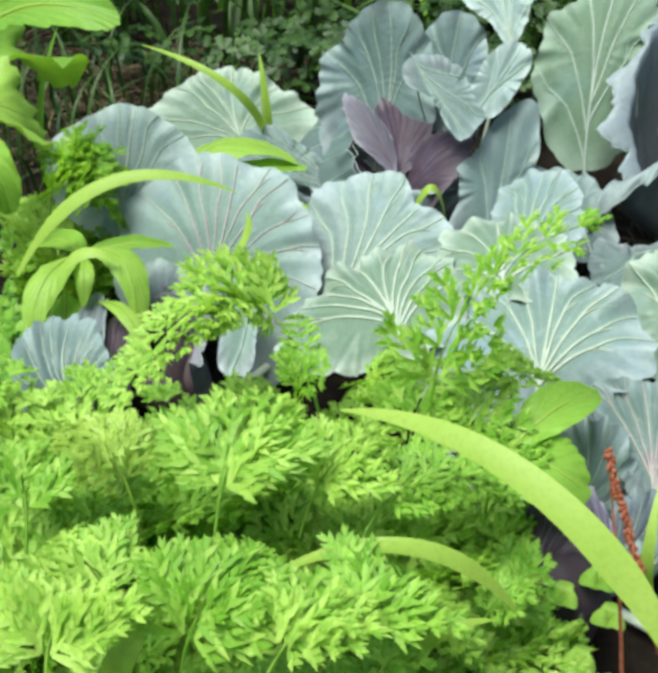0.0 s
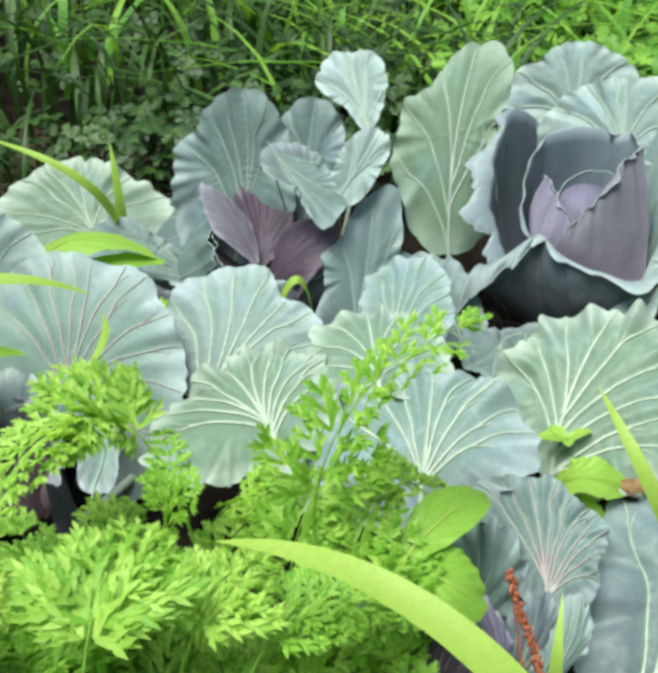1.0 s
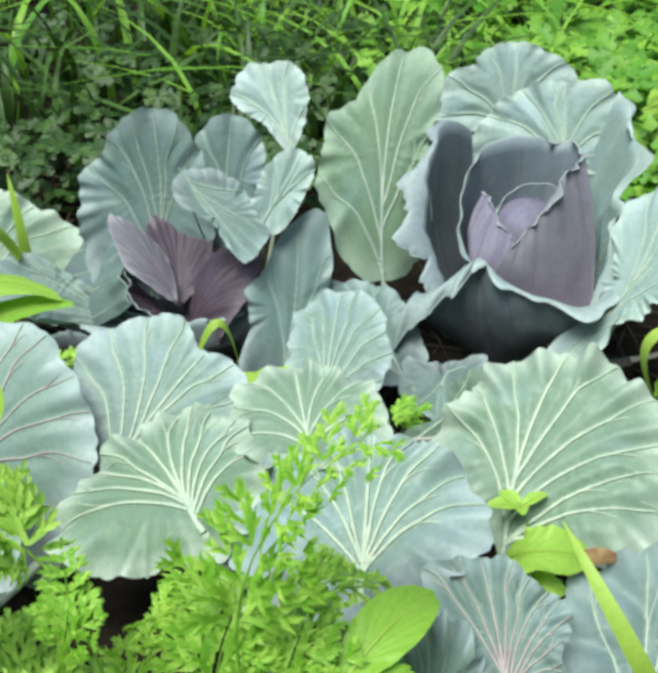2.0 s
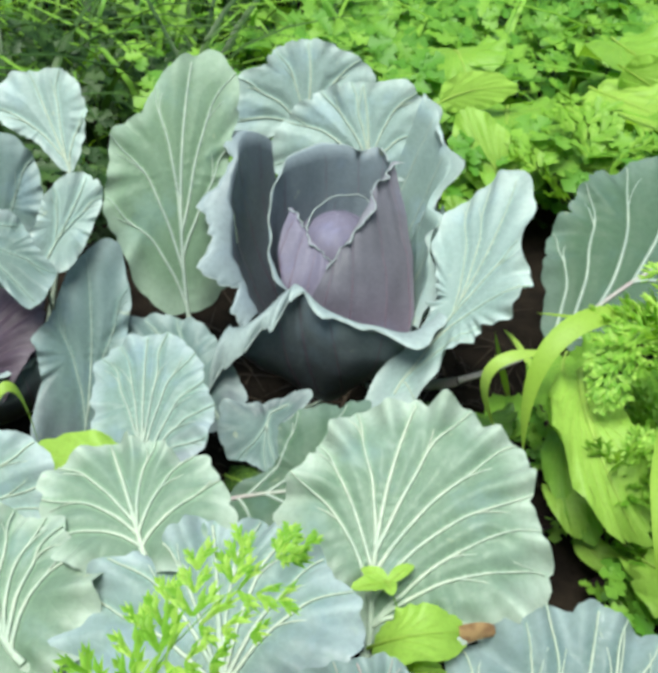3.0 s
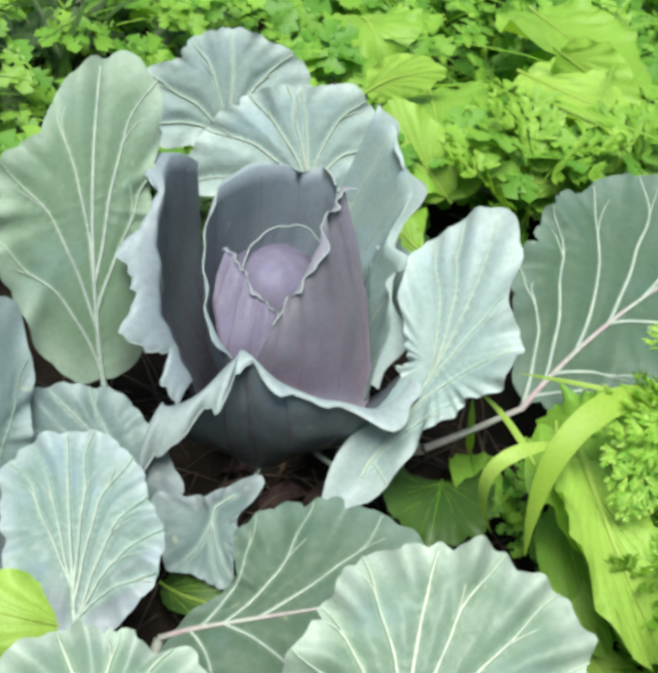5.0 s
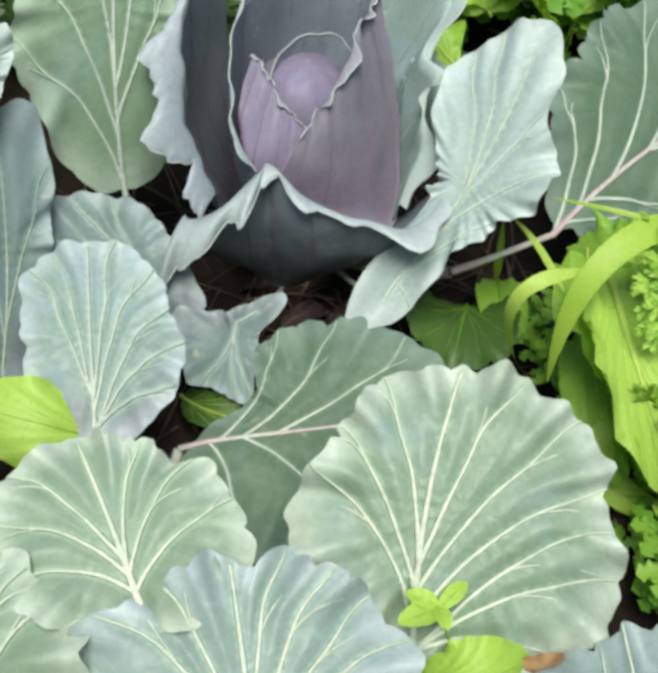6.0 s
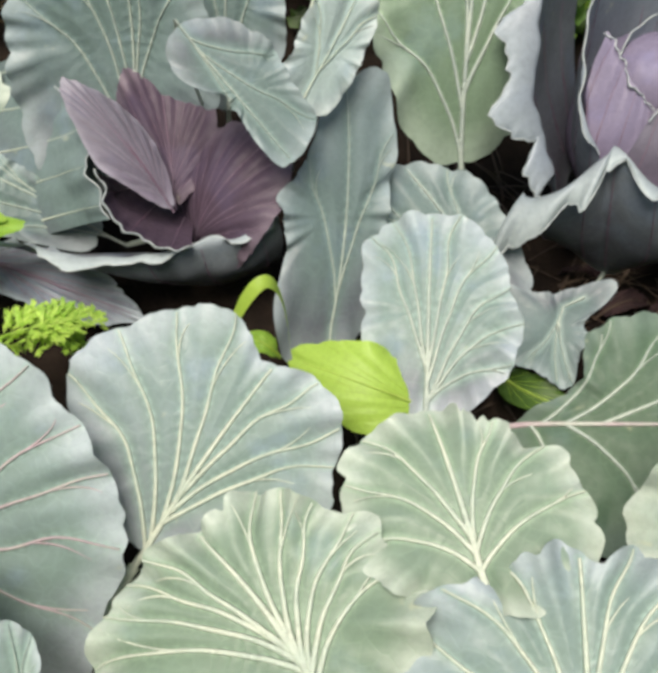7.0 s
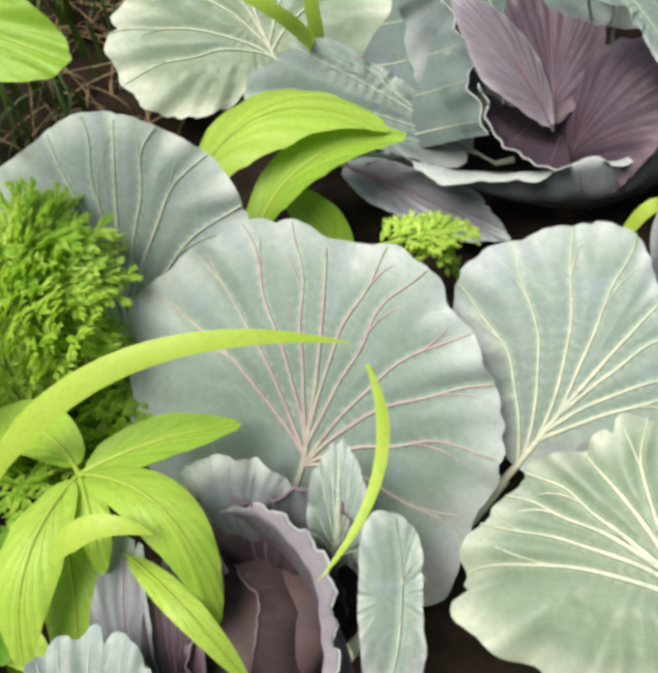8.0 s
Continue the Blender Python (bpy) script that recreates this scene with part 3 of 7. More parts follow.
def heart(plant, centre, radius, low, high, material, lean=(0, 0), label=""):
    """The closed head: an egg of tightly wrapped leaves with slanting seams."""
    bm = bmesh.new()
    uv = bm.loops.layers.uv.new("leaf")
    rows = []
    n, m = 36, 24
    for i in range(m + 1):
        f = i / m
        rows.append([])
        for j in range(n):
            a = 2 * math.pi * j / n
            seam = (a * 1.5 + f * 3.2) % (2 * math.pi / 1.0)
            k = radius * max(0.0004, 1 - abs(2 * f - 1) ** 2.6) ** 0.5 * (1 + 0.05 * seam / 6.28) + 0.0015 * math.sin(9 * a + 5 * f)
            z = low + (high - low) * f
            rows[-1].append(bm.verts.new((centre[0] + lean[0] * f + k * math.cos(a), centre[1] + lean[1] * f + k * math.sin(a), z)))
    for i in range(m):
        for j in range(n):
            fce = bm.faces.new((rows[i][j], rows[i][(j + 1) % n], rows[i + 1][(j + 1) % n], rows[i + 1][j]))
            for loop in fce.loops:
                loop[uv].uv = (0.5, 0.25 + 0.5 * i / m)
    bm.faces.new(rows[-1])
    return part("head", bm, material, plant, label)


def stump(plant, centre, radius, height, material):
    bm = bmesh.new()
    bmesh.ops.create_cone(bm, cap_ends=True, segments=12, radius1=radius * 1.25, radius2=radius, depth=height + 0.04)
    bmesh.ops.translate(bm, verts=bm.verts, vec=(centre[0], centre[1], height / 2 - 0.02))
    return part("stem", bm, material, plant)


def ribbon(bm, root, mid, tip, side, width, steps=14, fold=0.25, taper=0.35):
    """A long narrow blade with a folded middle."""
    a, m, b = (np.array(p, float) for p in (root, mid, tip))
    s0 = unit(np.array(side, float))
    last = None
    for k in range(steps + 1):
        u = k / steps
        p, d = bez(a, m, b, u)
        d = unit(d)
        s = unit(s0 - d * (s0 @ d))
        n = unit(np.cross(s, d))
        w = width / 2 * min(1.0, taper + u * 2.5) * max(0.02, 1 - u ** 3.0) ** 0.8
        row = [bm.verts.new(p - s * w), bm.verts.new(p - n * w * fold), bm.verts.new(p + s * w)]
        if last:
            bm.faces.new((last[0], last[1], row[1], row[0]))
            bm.faces.new((last[1], last[2], row[2], row[1]))
        last = row


def frond(bm, root, mid, tip, span, r, lift=0.25, pairs=8, gap=0.0115, fat=1.2):
    """A feathery carrot leaf: a stalk with side stems, each set with narrow lobed leaflets."""
    a, m, b = (np.array(p, float) for p in (root, mid, tip))
    rows = []
    for k in range(13):
        p, d = bez(a, m, b, k / 12)
        d = unit(d)
        s = unit(np.cross(d, (0.03, 0.02, 1.0)))
        n = unit(np.cross(s, d))
        w = 0.0016 * (1.15 - k / 12)
        rows.append([bm.verts.new(p + o) for o in (s * w, n * w, -s * w)])
    for one, two in zip(rows, rows[1:]):
        for j in range(3):
            bm.faces.new((one[j], one[(j + 1) % 3], two[(j + 1) % 3], two[j]))

    def lobe(p, d, n, length, wide):
        s = unit(np.cross(d, n))
        vs = [bm.verts.new(p + o) for o in (-s * wide * 0.4, d * length * 0.4 - s * wide + n * wide * 0.4, d * length - n * length * 0.12, d * length * 0.4 + s * wide + n * wide * 0.4, s * wide * 0.4)]
        bm.faces.new((vs[0], vs[1], vs[2]))
        bm.faces.new((vs[0], vs[2], vs[3], vs[4]))

    def feather(p, w, n, length):
        """One side stem, set with pointed lobes on both sides."""
        t = unit(np.cross(w, n))
        count = max(3, int(length / gap))
        bend = r.uniform(0.1, 0.75)
        for i in range(count):
            f = (i + 0.4) / count
            q = p + w * length * f - n * length * bend * f * f
            for s2 in (-1, 1):
                out = unit(w * (1.2 + 0.9 * f) + t * s2 + n * r.uniform(-0.6, 0.8))
                size = (0.62 * length * (1 - 0.55 * f) + 0.005) * r.uniform(0.8, 1.2)
                lobe(q, out, n, size, fat * (size * 0.07 + 0.0006))
                for k2, turn in ((0.25, 0.5), (0.4, -0.5), (0.6, 0.4)):
                    c, s = math.cos(turn), math.sin(turn)
                    o2 = unit(out * c + np.cross(n, out) * s + n * r.uniform(-0.1, 0.2))
                    lobe(q + out * size * k2, o2, n, size * (0.62 - 0.35 * k2), fat * (size * 0.055 + 0.0005))
        lobe(p + w * length * 0.8 - n * length * bend * 0.64, w, n, length * 0.35, length * 0.05)

    for k in range(pairs):
        u = 0.34 + 0.64 * k / (pairs - 1)
        p, d = bez(a, m, b, u)
        d = unit(d)
        s = unit(np.cross(d, (0.03, 0.02, 1.0)))
        n = unit(np.cross(s, d))
        size = span * (0.25 + 0.9 * (1 - k / pairs) ** 0.8) * r.uniform(0.85, 1.15)
        for sg in (-1, 1):
            w = unit(s * sg + d * (0.55 + 0.6 * u) + n * (lift * r.uniform(0.0, 1.6)))
            feather(p, w, unit(n - s * sg * 0.3), size)
    p, d = bez(a, m, b, 0.97)
    feather(p, unit(d), unit(np.cross(np.cross(d, (0.03, 0.02, 1.0)), d)), span * 0.5)


def carrot_plant(place, height, spread, count, seed, material, label="bright green feathery carrot tops growing beside the cabbages", size=0.05, heading=None, arc=6.28, gap=0.0115, fat=1.2):
    r = random.Random(seed)
    plant = thing("carrot_plant", (*place, 0), label, "carrot", "carrot tops")
    for k in range(count):
        a = (r.uniform(0, 6.28) if heading is None else heading + arc * (r.random() - 0.5))
        h, q = height * r.uniform(0.5, 1.06), spread * r.uniform(0.5, 1.25)
        c, s = math.cos(a), math.sin(a)
        root = (place[0] + 0.012 * c, place[1] + 0.012 * s, 0.0)
        mid = (place[0] + c * q * 0.33, place[1] + s * q * 0.33, h * 0.72)
        tip = (place[0] + c * q, place[1] + s * q, h * r.uniform(0.75, 1.0))
        bm = bmesh.new()
        frond(bm, root, mid, tip, size * r.uniform(0.8, 1.2), r, pairs=8, gap=gap, fat=fat)
        part("frond", bm, material, plant)
    return plant


def carrot_plume(root, mid, tip, span, seed, material, label="bright green feathery carrot leaf arching over the others", pairs=9, fat=1.35, gap=0.0135):
    """One large arching carrot leaf."""
    plant = thing("carrot_plant", (root[0], root[1], 0), label, "carrot", "carrot tops")
    bm = bmesh.new()
    ribbon(bm, (root[0], root[1], -0.01), (root[0], root[1], root[2] * 0.5), root, (1, 0, 0), 0.004, 8, 0.9, 1.0)
    part("stalk", bm, material, plant)
    bm = bmesh.new()
    frond(bm, root, mid, tip, span, random.Random(seed), 0.35, pairs, gap, fat)
    part("frond", bm, material, plant)
    return plant


def grass_thing(root, mid, tip, width, side, material, label, name="grass_plant", category="grass", fold=0.25):
    bm = bmesh.new()
    ribbon(bm, root, mid, tip, side, width, 20, fold)
    plant = thing(name, (root[0], root[1], 0), label, category)
    blade = part("blade", bm, material, plant)
    rib = bmesh.new()
    a, m, b = (np.array(p, float) for p in (root, mid, tip))
    ribbon(rib, a, m + (0, 0, 0.0006), b, side, width * 0.09, 20, 2.2)
    part("midrib", rib, material, blade, "paler midrib")
    return plant


def weed_leaf(plant, material, vein, thick=0.0012, label="", **shape):
    """A soft broad weed leaf with a midrib."""
    blade = Blade(**shape)
    leaf = part("leaf", blade.surface(10, 60), material, plant, label)
    part("midrib", blade.midrib(thick), vein, leaf)
    for bm in blade.side_veins(thick * 0.6):
        part("vein", bm, vein, leaf)
    return leaf


def seed_spike(plant, low, high):
    a, b = np.array(low), np.array(high)
    stem = bmesh.new()
    ribbon(stem, (a[0], a[1], 0.0), (a + b) / 2 * (1, 1, 0.8), b, (1, 0, 0), 0.004, 10, 0.9, 1.0)
    part("stalk", stem, RUST, plant)
    r = random.Random(8)
    for k in range(240):
        p = a + (b - a) * (k / 240) + np.array([r.uniform(-1, 1) for _ in range(3)]) * 0.003
        bm = bmesh.new()
        bmesh.ops.create_icosphere(bm, subdivisions=1, radius=0.0023)
        bmesh.ops.scale(bm, verts=bm.verts, vec=(0.7, 0.7, 1.5))
        bmesh.ops.translate(bm, verts=bm.verts, vec=p)
        part("grain", bm, RUST, plant)


# ---- the cabbages ----
plant_A = thing('red_cabbage', (-0.215, 0.270, 0.0), 'red cabbage with blue-green outer leaves and an opening plum heart', 'cabbage', 'cabbages in the bed')
stump(plant_A, (-0.215, 0.27), 0.022, 0.08, VEIN_PLUM)
shaped_leaf(plant_A, LEAF_GREEN, VEIN_PALE, 0.0036, at=(-0.623, 0.354, 0.130), right=(0.945, 0.304, 0.122), up=(-0.308, 0.698, 0.646), reach=(0.122, 0.122, 0.121, 0.120, 0.124, 0.144, 0.166, 0.182, 0.189, 0.180, 0.142, 0.086, 0.059, 0.076, 0.099, 0.123, 0.148, 0.160, 0.169, 0.168, 0.148, 0.129, 0.125, 0.124), hub=(0.022, -0.044), foot=(0.046, -0.074), tip=11, veins=(-46, -23, 58, 86, -79, -100), dome=0.00, base=(-0.270, 0.270, 0.050), seed=11)
shaped_leaf(plant_A, LEAF_STEEL, VEIN_STEEL, 0.0022, at=(-0.474, 0.241, 0.111), right=(0.451, 0.662, 0.599), up=(-0.887, 0.259, 0.382), reach=(0.108, 0.105, 0.089, 0.073, 0.055, 0.051, 0.050, 0.051, 0.056, 0.064, 0.078, 0.128, 0.131, 0.081, 0.056, 0.046, 0.042, 0.041, 0.043, 0.047, 0.056, 0.079, 0.125, 0.132), hub=(0.020, -0.143), foot=(0.020, -0.163), tip=12, veins=(-23, 33, 66, 135, -88), dome=0.00, base=(-0.300, 0.220, 0.060), pucker=0.0045, seed=12, lobes=0.03)
shaped_leaf(plant_A, LEAF_STEEL, VEIN_STEEL, 0.0028, at=(-0.330, 0.328, 0.253), right=(0.986, -0.154, 0.059), up=(-0.002, 0.346, 0.938), reach=(0.138, 0.143, 0.138, 0.127, 0.119, 0.118, 0.118, 0.127, 0.136, 0.148, 0.158, 0.161, 0.168, 0.167, 0.159, 0.138, 0.122, 0.109, 0.105, 0.108, 0.104, 0.094, 0.109, 0.123), hub=(0.017, -0.143), foot=(0.017, -0.163), tip=7, veins=(-63, -29, -9, 26, 47), dome=0.80, base=(-0.240, 0.280, 0.060), climb=6, pucker=0.0045, seed=13, lobes=0.035)
shaped_leaf(plant_A, LEAF_STEEL, VEIN_STEEL, 0.0022, at=(-0.203, 0.374, 0.267), right=(0.999, -0.008, -0.033), up=(0.033, 0.423, 0.905), reach=(0.103, 0.100, 0.091, 0.079, 0.070, 0.065, 0.064, 0.067, 0.077, 0.086, 0.101, 0.117, 0.114, 0.113, 0.098, 0.090, 0.077, 0.068, 0.065, 0.067, 0.071, 0.082, 0.089, 0.100), hub=(0.004, -0.094), foot=(0.004, -0.114), tip=2, veins=(-31, 37), dome=0.00, base=(-0.200, 0.320, 0.080), pucker=0.0045, seed=14, lobes=0.03)
shaped_leaf(plant_A, LEAF_PALE, VEIN_PALE, 0.0028, at=(-0.129, 0.416, 0.380), right=(0.919, 0.032, 0.393), up=(-0.326, 0.621, 0.713), reach=(0.070, 0.066, 0.070, 0.070, 0.067, 0.063, 0.059, 0.058, 0.056, 0.059, 0.065, 0.075, 0.082, 0.057, 0.042, 0.037, 0.037, 0.041, 0.048, 0.061, 0.076, 0.076, 0.079, 0.080), hub=(0.003, -0.079), foot=(-0.027, -0.121), tip=3, veins=(-53, 38, 103), dome=0.00, base=(-0.150, 0.330, 0.080), pucker=0.0045, seed=15, lobes=0.03)
shaped_leaf(plant_A, LEAF_PALE, VEIN_PALE, 0.0014, at=(-0.108, 0.230, 0.314), right=(0.871, -0.119, -0.477), up=(0.466, 0.508, 0.725), reach=(0.071, 0.070, 0.061, 0.048, 0.040, 0.037, 0.036, 0.037, 0.042, 0.049, 0.060, 0.066, 0.067, 0.066, 0.056, 0.047, 0.037, 0.034, 0.034, 0.037, 0.043, 0.047, 0.057, 0.066), hub=(0.001, -0.039), foot=(0.001, -0.059), tip=1, veins=(-42, 29), dome=0.00, base=(-0.130, 0.290, 0.100), pucker=0.0045, seed=16, lobes=0.03)
cabbage_leaf(plant_A, LEAF_PLUM, VEIN_PLUM, 0.0006, '', root=(-0.240, 0.200, 0.050), mid=(-0.221, 0.185, 0.160), tip=(-0.149, 0.233, 0.210), side=(0.481, -0.859, -0.174), width=0.144, toward=(-0.004, -0.724, 0.690), wrap=-0.4, stalk=0.05, ruffle=0.02, notch=0.4, seed=22)
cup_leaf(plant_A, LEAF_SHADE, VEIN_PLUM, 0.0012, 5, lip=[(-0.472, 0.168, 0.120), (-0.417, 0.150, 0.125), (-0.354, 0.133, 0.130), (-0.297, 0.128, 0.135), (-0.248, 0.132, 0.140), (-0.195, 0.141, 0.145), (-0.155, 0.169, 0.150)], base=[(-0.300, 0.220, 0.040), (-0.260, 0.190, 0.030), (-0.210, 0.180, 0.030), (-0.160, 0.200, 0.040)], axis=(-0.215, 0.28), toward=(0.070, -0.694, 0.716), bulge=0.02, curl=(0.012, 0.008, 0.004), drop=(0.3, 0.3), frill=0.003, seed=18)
shaped_leaf(plant_A, LEAF_STEEL, VEIN_STEEL, 0.0016, at=(-0.098, 0.156, 0.159), right=(0.961, 0.160, -0.225), up=(0.072, 0.641, 0.764), reach=(0.132, 0.161, 0.123, 0.096, 0.076, 0.065, 0.064, 0.067, 0.076, 0.094, 0.114, 0.141, 0.156, 0.161, 0.121, 0.070, 0.058, 0.055, 0.057, 0.064, 0.061, 0.060, 0.069, 0.095), hub=(0.008, -0.117), foot=(0.008, -0.137), tip=3, veins=(-28, 36), dome=0.00, base=(-0.100, 0.100, 0.000), pucker=0.003, seed=17, lobes=0.025)
shaped_leaf(plant_A, LEAF_STEEL, VEIN_STEEL, 0.0014, at=(-0.189, 0.190, 0.296), right=(-0.757, -0.526, -0.388), up=(0.644, -0.499, -0.580), reach=(0.081, 0.080, 0.050, 0.032, 0.024, 0.022, 0.020, 0.020, 0.022, 0.056, 0.079, 0.087, 0.084, 0.075, 0.068, 0.058, 0.055, 0.051, 0.046, 0.045, 0.047, 0.056, 0.075, 0.077), hub=(0.010, -0.072), foot=(0.010, -0.092), tip=7, veins=(80, -30, -102), dome=0.00, base=(-0.200, 0.340, 0.100), pucker=0.003, seed=20, lobes=0.02)
cabbage_leaf(plant_A, LEAF_PLUM, VEIN_PLUM, 0.0006, '', root=(-0.262, 0.197, 0.130), mid=(-0.269, 0.252, 0.185), tip=(-0.280, 0.332, 0.225), side=(0.990, 0.111, -0.088), width=0.113, toward=(0.038, -0.760, 0.649), wrap=0.6, stalk=0.03, ruffle=0.02, blunt=2.4, notch=0.5, taper=0.6, seed=21)
cabbage_leaf(plant_A, LEAF_MAUVE, VEIN_PLUM, 0.0006, '', root=(-0.264, 0.178, 0.145), mid=(-0.316, 0.217, 0.215), tip=(-0.375, 0.262, 0.250), side=(0.538, 0.834, 0.127), width=0.079, toward=(0.079, -0.758, 0.648), wrap=-0.7, stalk=0.03, ruffle=0.015, narrow=0.5, rim=-0.05, notch=0.4, taper=0.5, seed=23)
cup_leaf(plant_A, LEAF_STEEL, VEIN_PALE, 0.0012, 5, lip=[(-0.428, 0.388, 0.200), (-0.387, 0.319, 0.200), (-0.362, 0.260, 0.190), (-0.347, 0.209, 0.175), (-0.329, 0.159, 0.155)], base=[(-0.497, 0.463, 0.120), (-0.500, 0.367, 0.100), (-0.474, 0.278, 0.080), (-0.413, 0.219, 0.070)], axis=(-0.215, 0.27), toward=(0.121, -0.760, 0.639), bulge=-0.01, curl=(0.0, 0.0, 0.0), frill=0.006, seed=19)
cabbage_leaf(plant_A, LEAF_DUSK, VEIN_PLUM, 0.0016, '', root=(-0.500, 0.213, 0.050), mid=(-0.405, 0.160, 0.060), tip=(-0.304, 0.130, 0.030), side=(0.672, 0.689, 0.271), width=0.074, toward=(0.147, -0.663, 0.734), wrap=0.4, stalk=0.05, ruffle=0.06, narrow=0.3, seed=26)
cup_leaf(plant_A, LEAF_PLUM, VEIN_PLUM, 0.0012, 3, lip=[(-0.345, 0.193, 0.190), (-0.327, 0.154, 0.178), (-0.308, 0.127, 0.165), (-0.278, 0.119, 0.155), (-0.244, 0.123, 0.150)], base=[(-0.304, 0.288, 0.090), (-0.284, 0.273, 0.090), (-0.259, 0.259, 0.090), (-0.240, 0.251, 0.090)], axis=(-0.215, 0.29), toward=(0.067, -0.708, 0.703), bulge=0.01, frill=0.004, seed=27)
heart(plant_A, (-0.215, 0.27), 0.055, 0.03, 0.11, LEAF_PLUM, (0, 0), '')

plant_B = thing('red_cabbage', (0.262, 0.285, 0.0), 'red cabbage with a lilac head inside cupped grey-green leaves', 'cabbage', 'cabbages in the bed')
stump(plant_B, (0.262, 0.285), 0.022, 0.08, VEIN_PLUM)
shaped_leaf(plant_B, LEAF_MOSS, VEIN_STEEL, 0.0047, at=(0.045, 0.313, 0.341), right=(0.997, -0.075, -0.028), up=(0.065, 0.552, 0.831), reach=(0.162, 0.182, 0.158, 0.116, 0.083, 0.072, 0.070, 0.075, 0.086, 0.116, 0.157, 0.184, 0.193, 0.173, 0.137, 0.121, 0.114, 0.102, 0.094, 0.096, 0.105, 0.099, 0.098, 0.127), hub=(0.016, -0.184), foot=(0.019, -0.199), tip=6, veins=(-110, -61, -16, 26, 65), dome=-0.80, base=(0.090, 0.230, 0.020), climb=8, pucker=0.003, seed=31, lobes=0.035)
shaped_leaf(plant_B, LEAF_PALE, VEIN_PALE, 0.0034, at=(0.255, 0.545, 0.367), right=(0.986, -0.167, -0.008), up=(0.070, 0.366, 0.928), reach=(0.077, 0.081, 0.084, 0.090, 0.106, 0.116, 0.123, 0.122, 0.102, 0.086, 0.074, 0.069, 0.070, 0.076, 0.087, 0.113, 0.142, 0.120, 0.112, 0.092, 0.070, 0.074, 0.074, 0.075), hub=(0.006, -0.064), foot=(0.006, -0.084), tip=5, veins=(-84, -35, 61, -116), dome=-0.20, base=(0.250, 0.360, 0.050), seed=32)
cabbage_leaf(plant_B, LEAF_STEEL, VEIN_PLUM, 0.0018, '', root=(0.310, 0.280, 0.050), mid=(0.401, 0.277, 0.200), tip=(0.417, 0.309, 0.280), side=(0.971, 0.215, 0.103), width=0.097, toward=(-0.392, -0.713, 0.581), wrap=0.8, stalk=0.06, ruffle=0.04, rim=0.05, seed=36)
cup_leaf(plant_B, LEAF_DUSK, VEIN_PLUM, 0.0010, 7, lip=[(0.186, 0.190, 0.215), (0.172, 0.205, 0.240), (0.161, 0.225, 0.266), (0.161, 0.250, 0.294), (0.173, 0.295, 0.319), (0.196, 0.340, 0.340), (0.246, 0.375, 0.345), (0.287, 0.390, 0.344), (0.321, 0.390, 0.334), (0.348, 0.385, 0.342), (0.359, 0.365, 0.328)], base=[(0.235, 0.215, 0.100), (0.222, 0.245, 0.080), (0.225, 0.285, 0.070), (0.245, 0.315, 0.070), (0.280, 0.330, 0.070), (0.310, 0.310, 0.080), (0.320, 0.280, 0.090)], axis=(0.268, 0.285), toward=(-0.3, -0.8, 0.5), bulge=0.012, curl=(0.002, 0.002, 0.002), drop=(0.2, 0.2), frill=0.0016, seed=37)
cup_leaf(plant_B, LEAF_LILAC, VEIN_PLUM, 0.0009, 4, lip=[(0.203, 0.300, 0.290), (0.213, 0.282, 0.277), (0.226, 0.262, 0.262), (0.240, 0.242, 0.247), (0.252, 0.232, 0.235)], base=[(0.179, 0.235, 0.227), (0.181, 0.210, 0.204), (0.200, 0.198, 0.186), (0.226, 0.194, 0.174), (0.252, 0.190, 0.161)], axis=(0.270, 0.310), toward=(-0.3, -0.8, 0.5), bulge=0.012, curl=(0.003, 0.003, 0.002), drop=(0.1, 0.1), frill=0.0015, seed=39)
shaped_leaf(plant_B, LEAF_PALE, VEIN_PALE, 0.0036, at=(0.316, 0.444, 0.331), right=(0.938, -0.295, 0.179), up=(-0.014, 0.485, 0.874), reach=(0.083, 0.084, 0.091, 0.115, 0.121, 0.122, 0.129, 0.133, 0.137, 0.099, 0.071, 0.062, 0.058, 0.059, 0.063, 0.076, 0.108, 0.138, 0.125, 0.107, 0.098, 0.089, 0.085, 0.082), hub=(0.023, -0.060), foot=(0.023, -0.080), tip=16, veins=(-107, -71, -30, 2, 58, 88, 121), dome=0.10, base=(0.300, 0.300, 0.050), seed=33)
cup_leaf(plant_B, LEAF_PALE, VEIN_PALE, 0.0012, 5, lip=[(0.406, 0.395, 0.417), (0.425, 0.370, 0.397), (0.427, 0.335, 0.377), (0.423, 0.305, 0.343), (0.393, 0.275, 0.304), (0.401, 0.245, 0.294), (0.393, 0.225, 0.260), (0.375, 0.200, 0.231), (0.360, 0.175, 0.164)], base=[(0.300, 0.375, 0.080), (0.325, 0.345, 0.080), (0.338, 0.290, 0.070), (0.335, 0.215, 0.060)], axis=(0.270, 0.290), toward=(-0.5, -0.7, 0.5), bulge=0.012, curl=(0.006, 0.010, 0.008), drop=(0.3, 0.3), frill=0.004, seed=46)
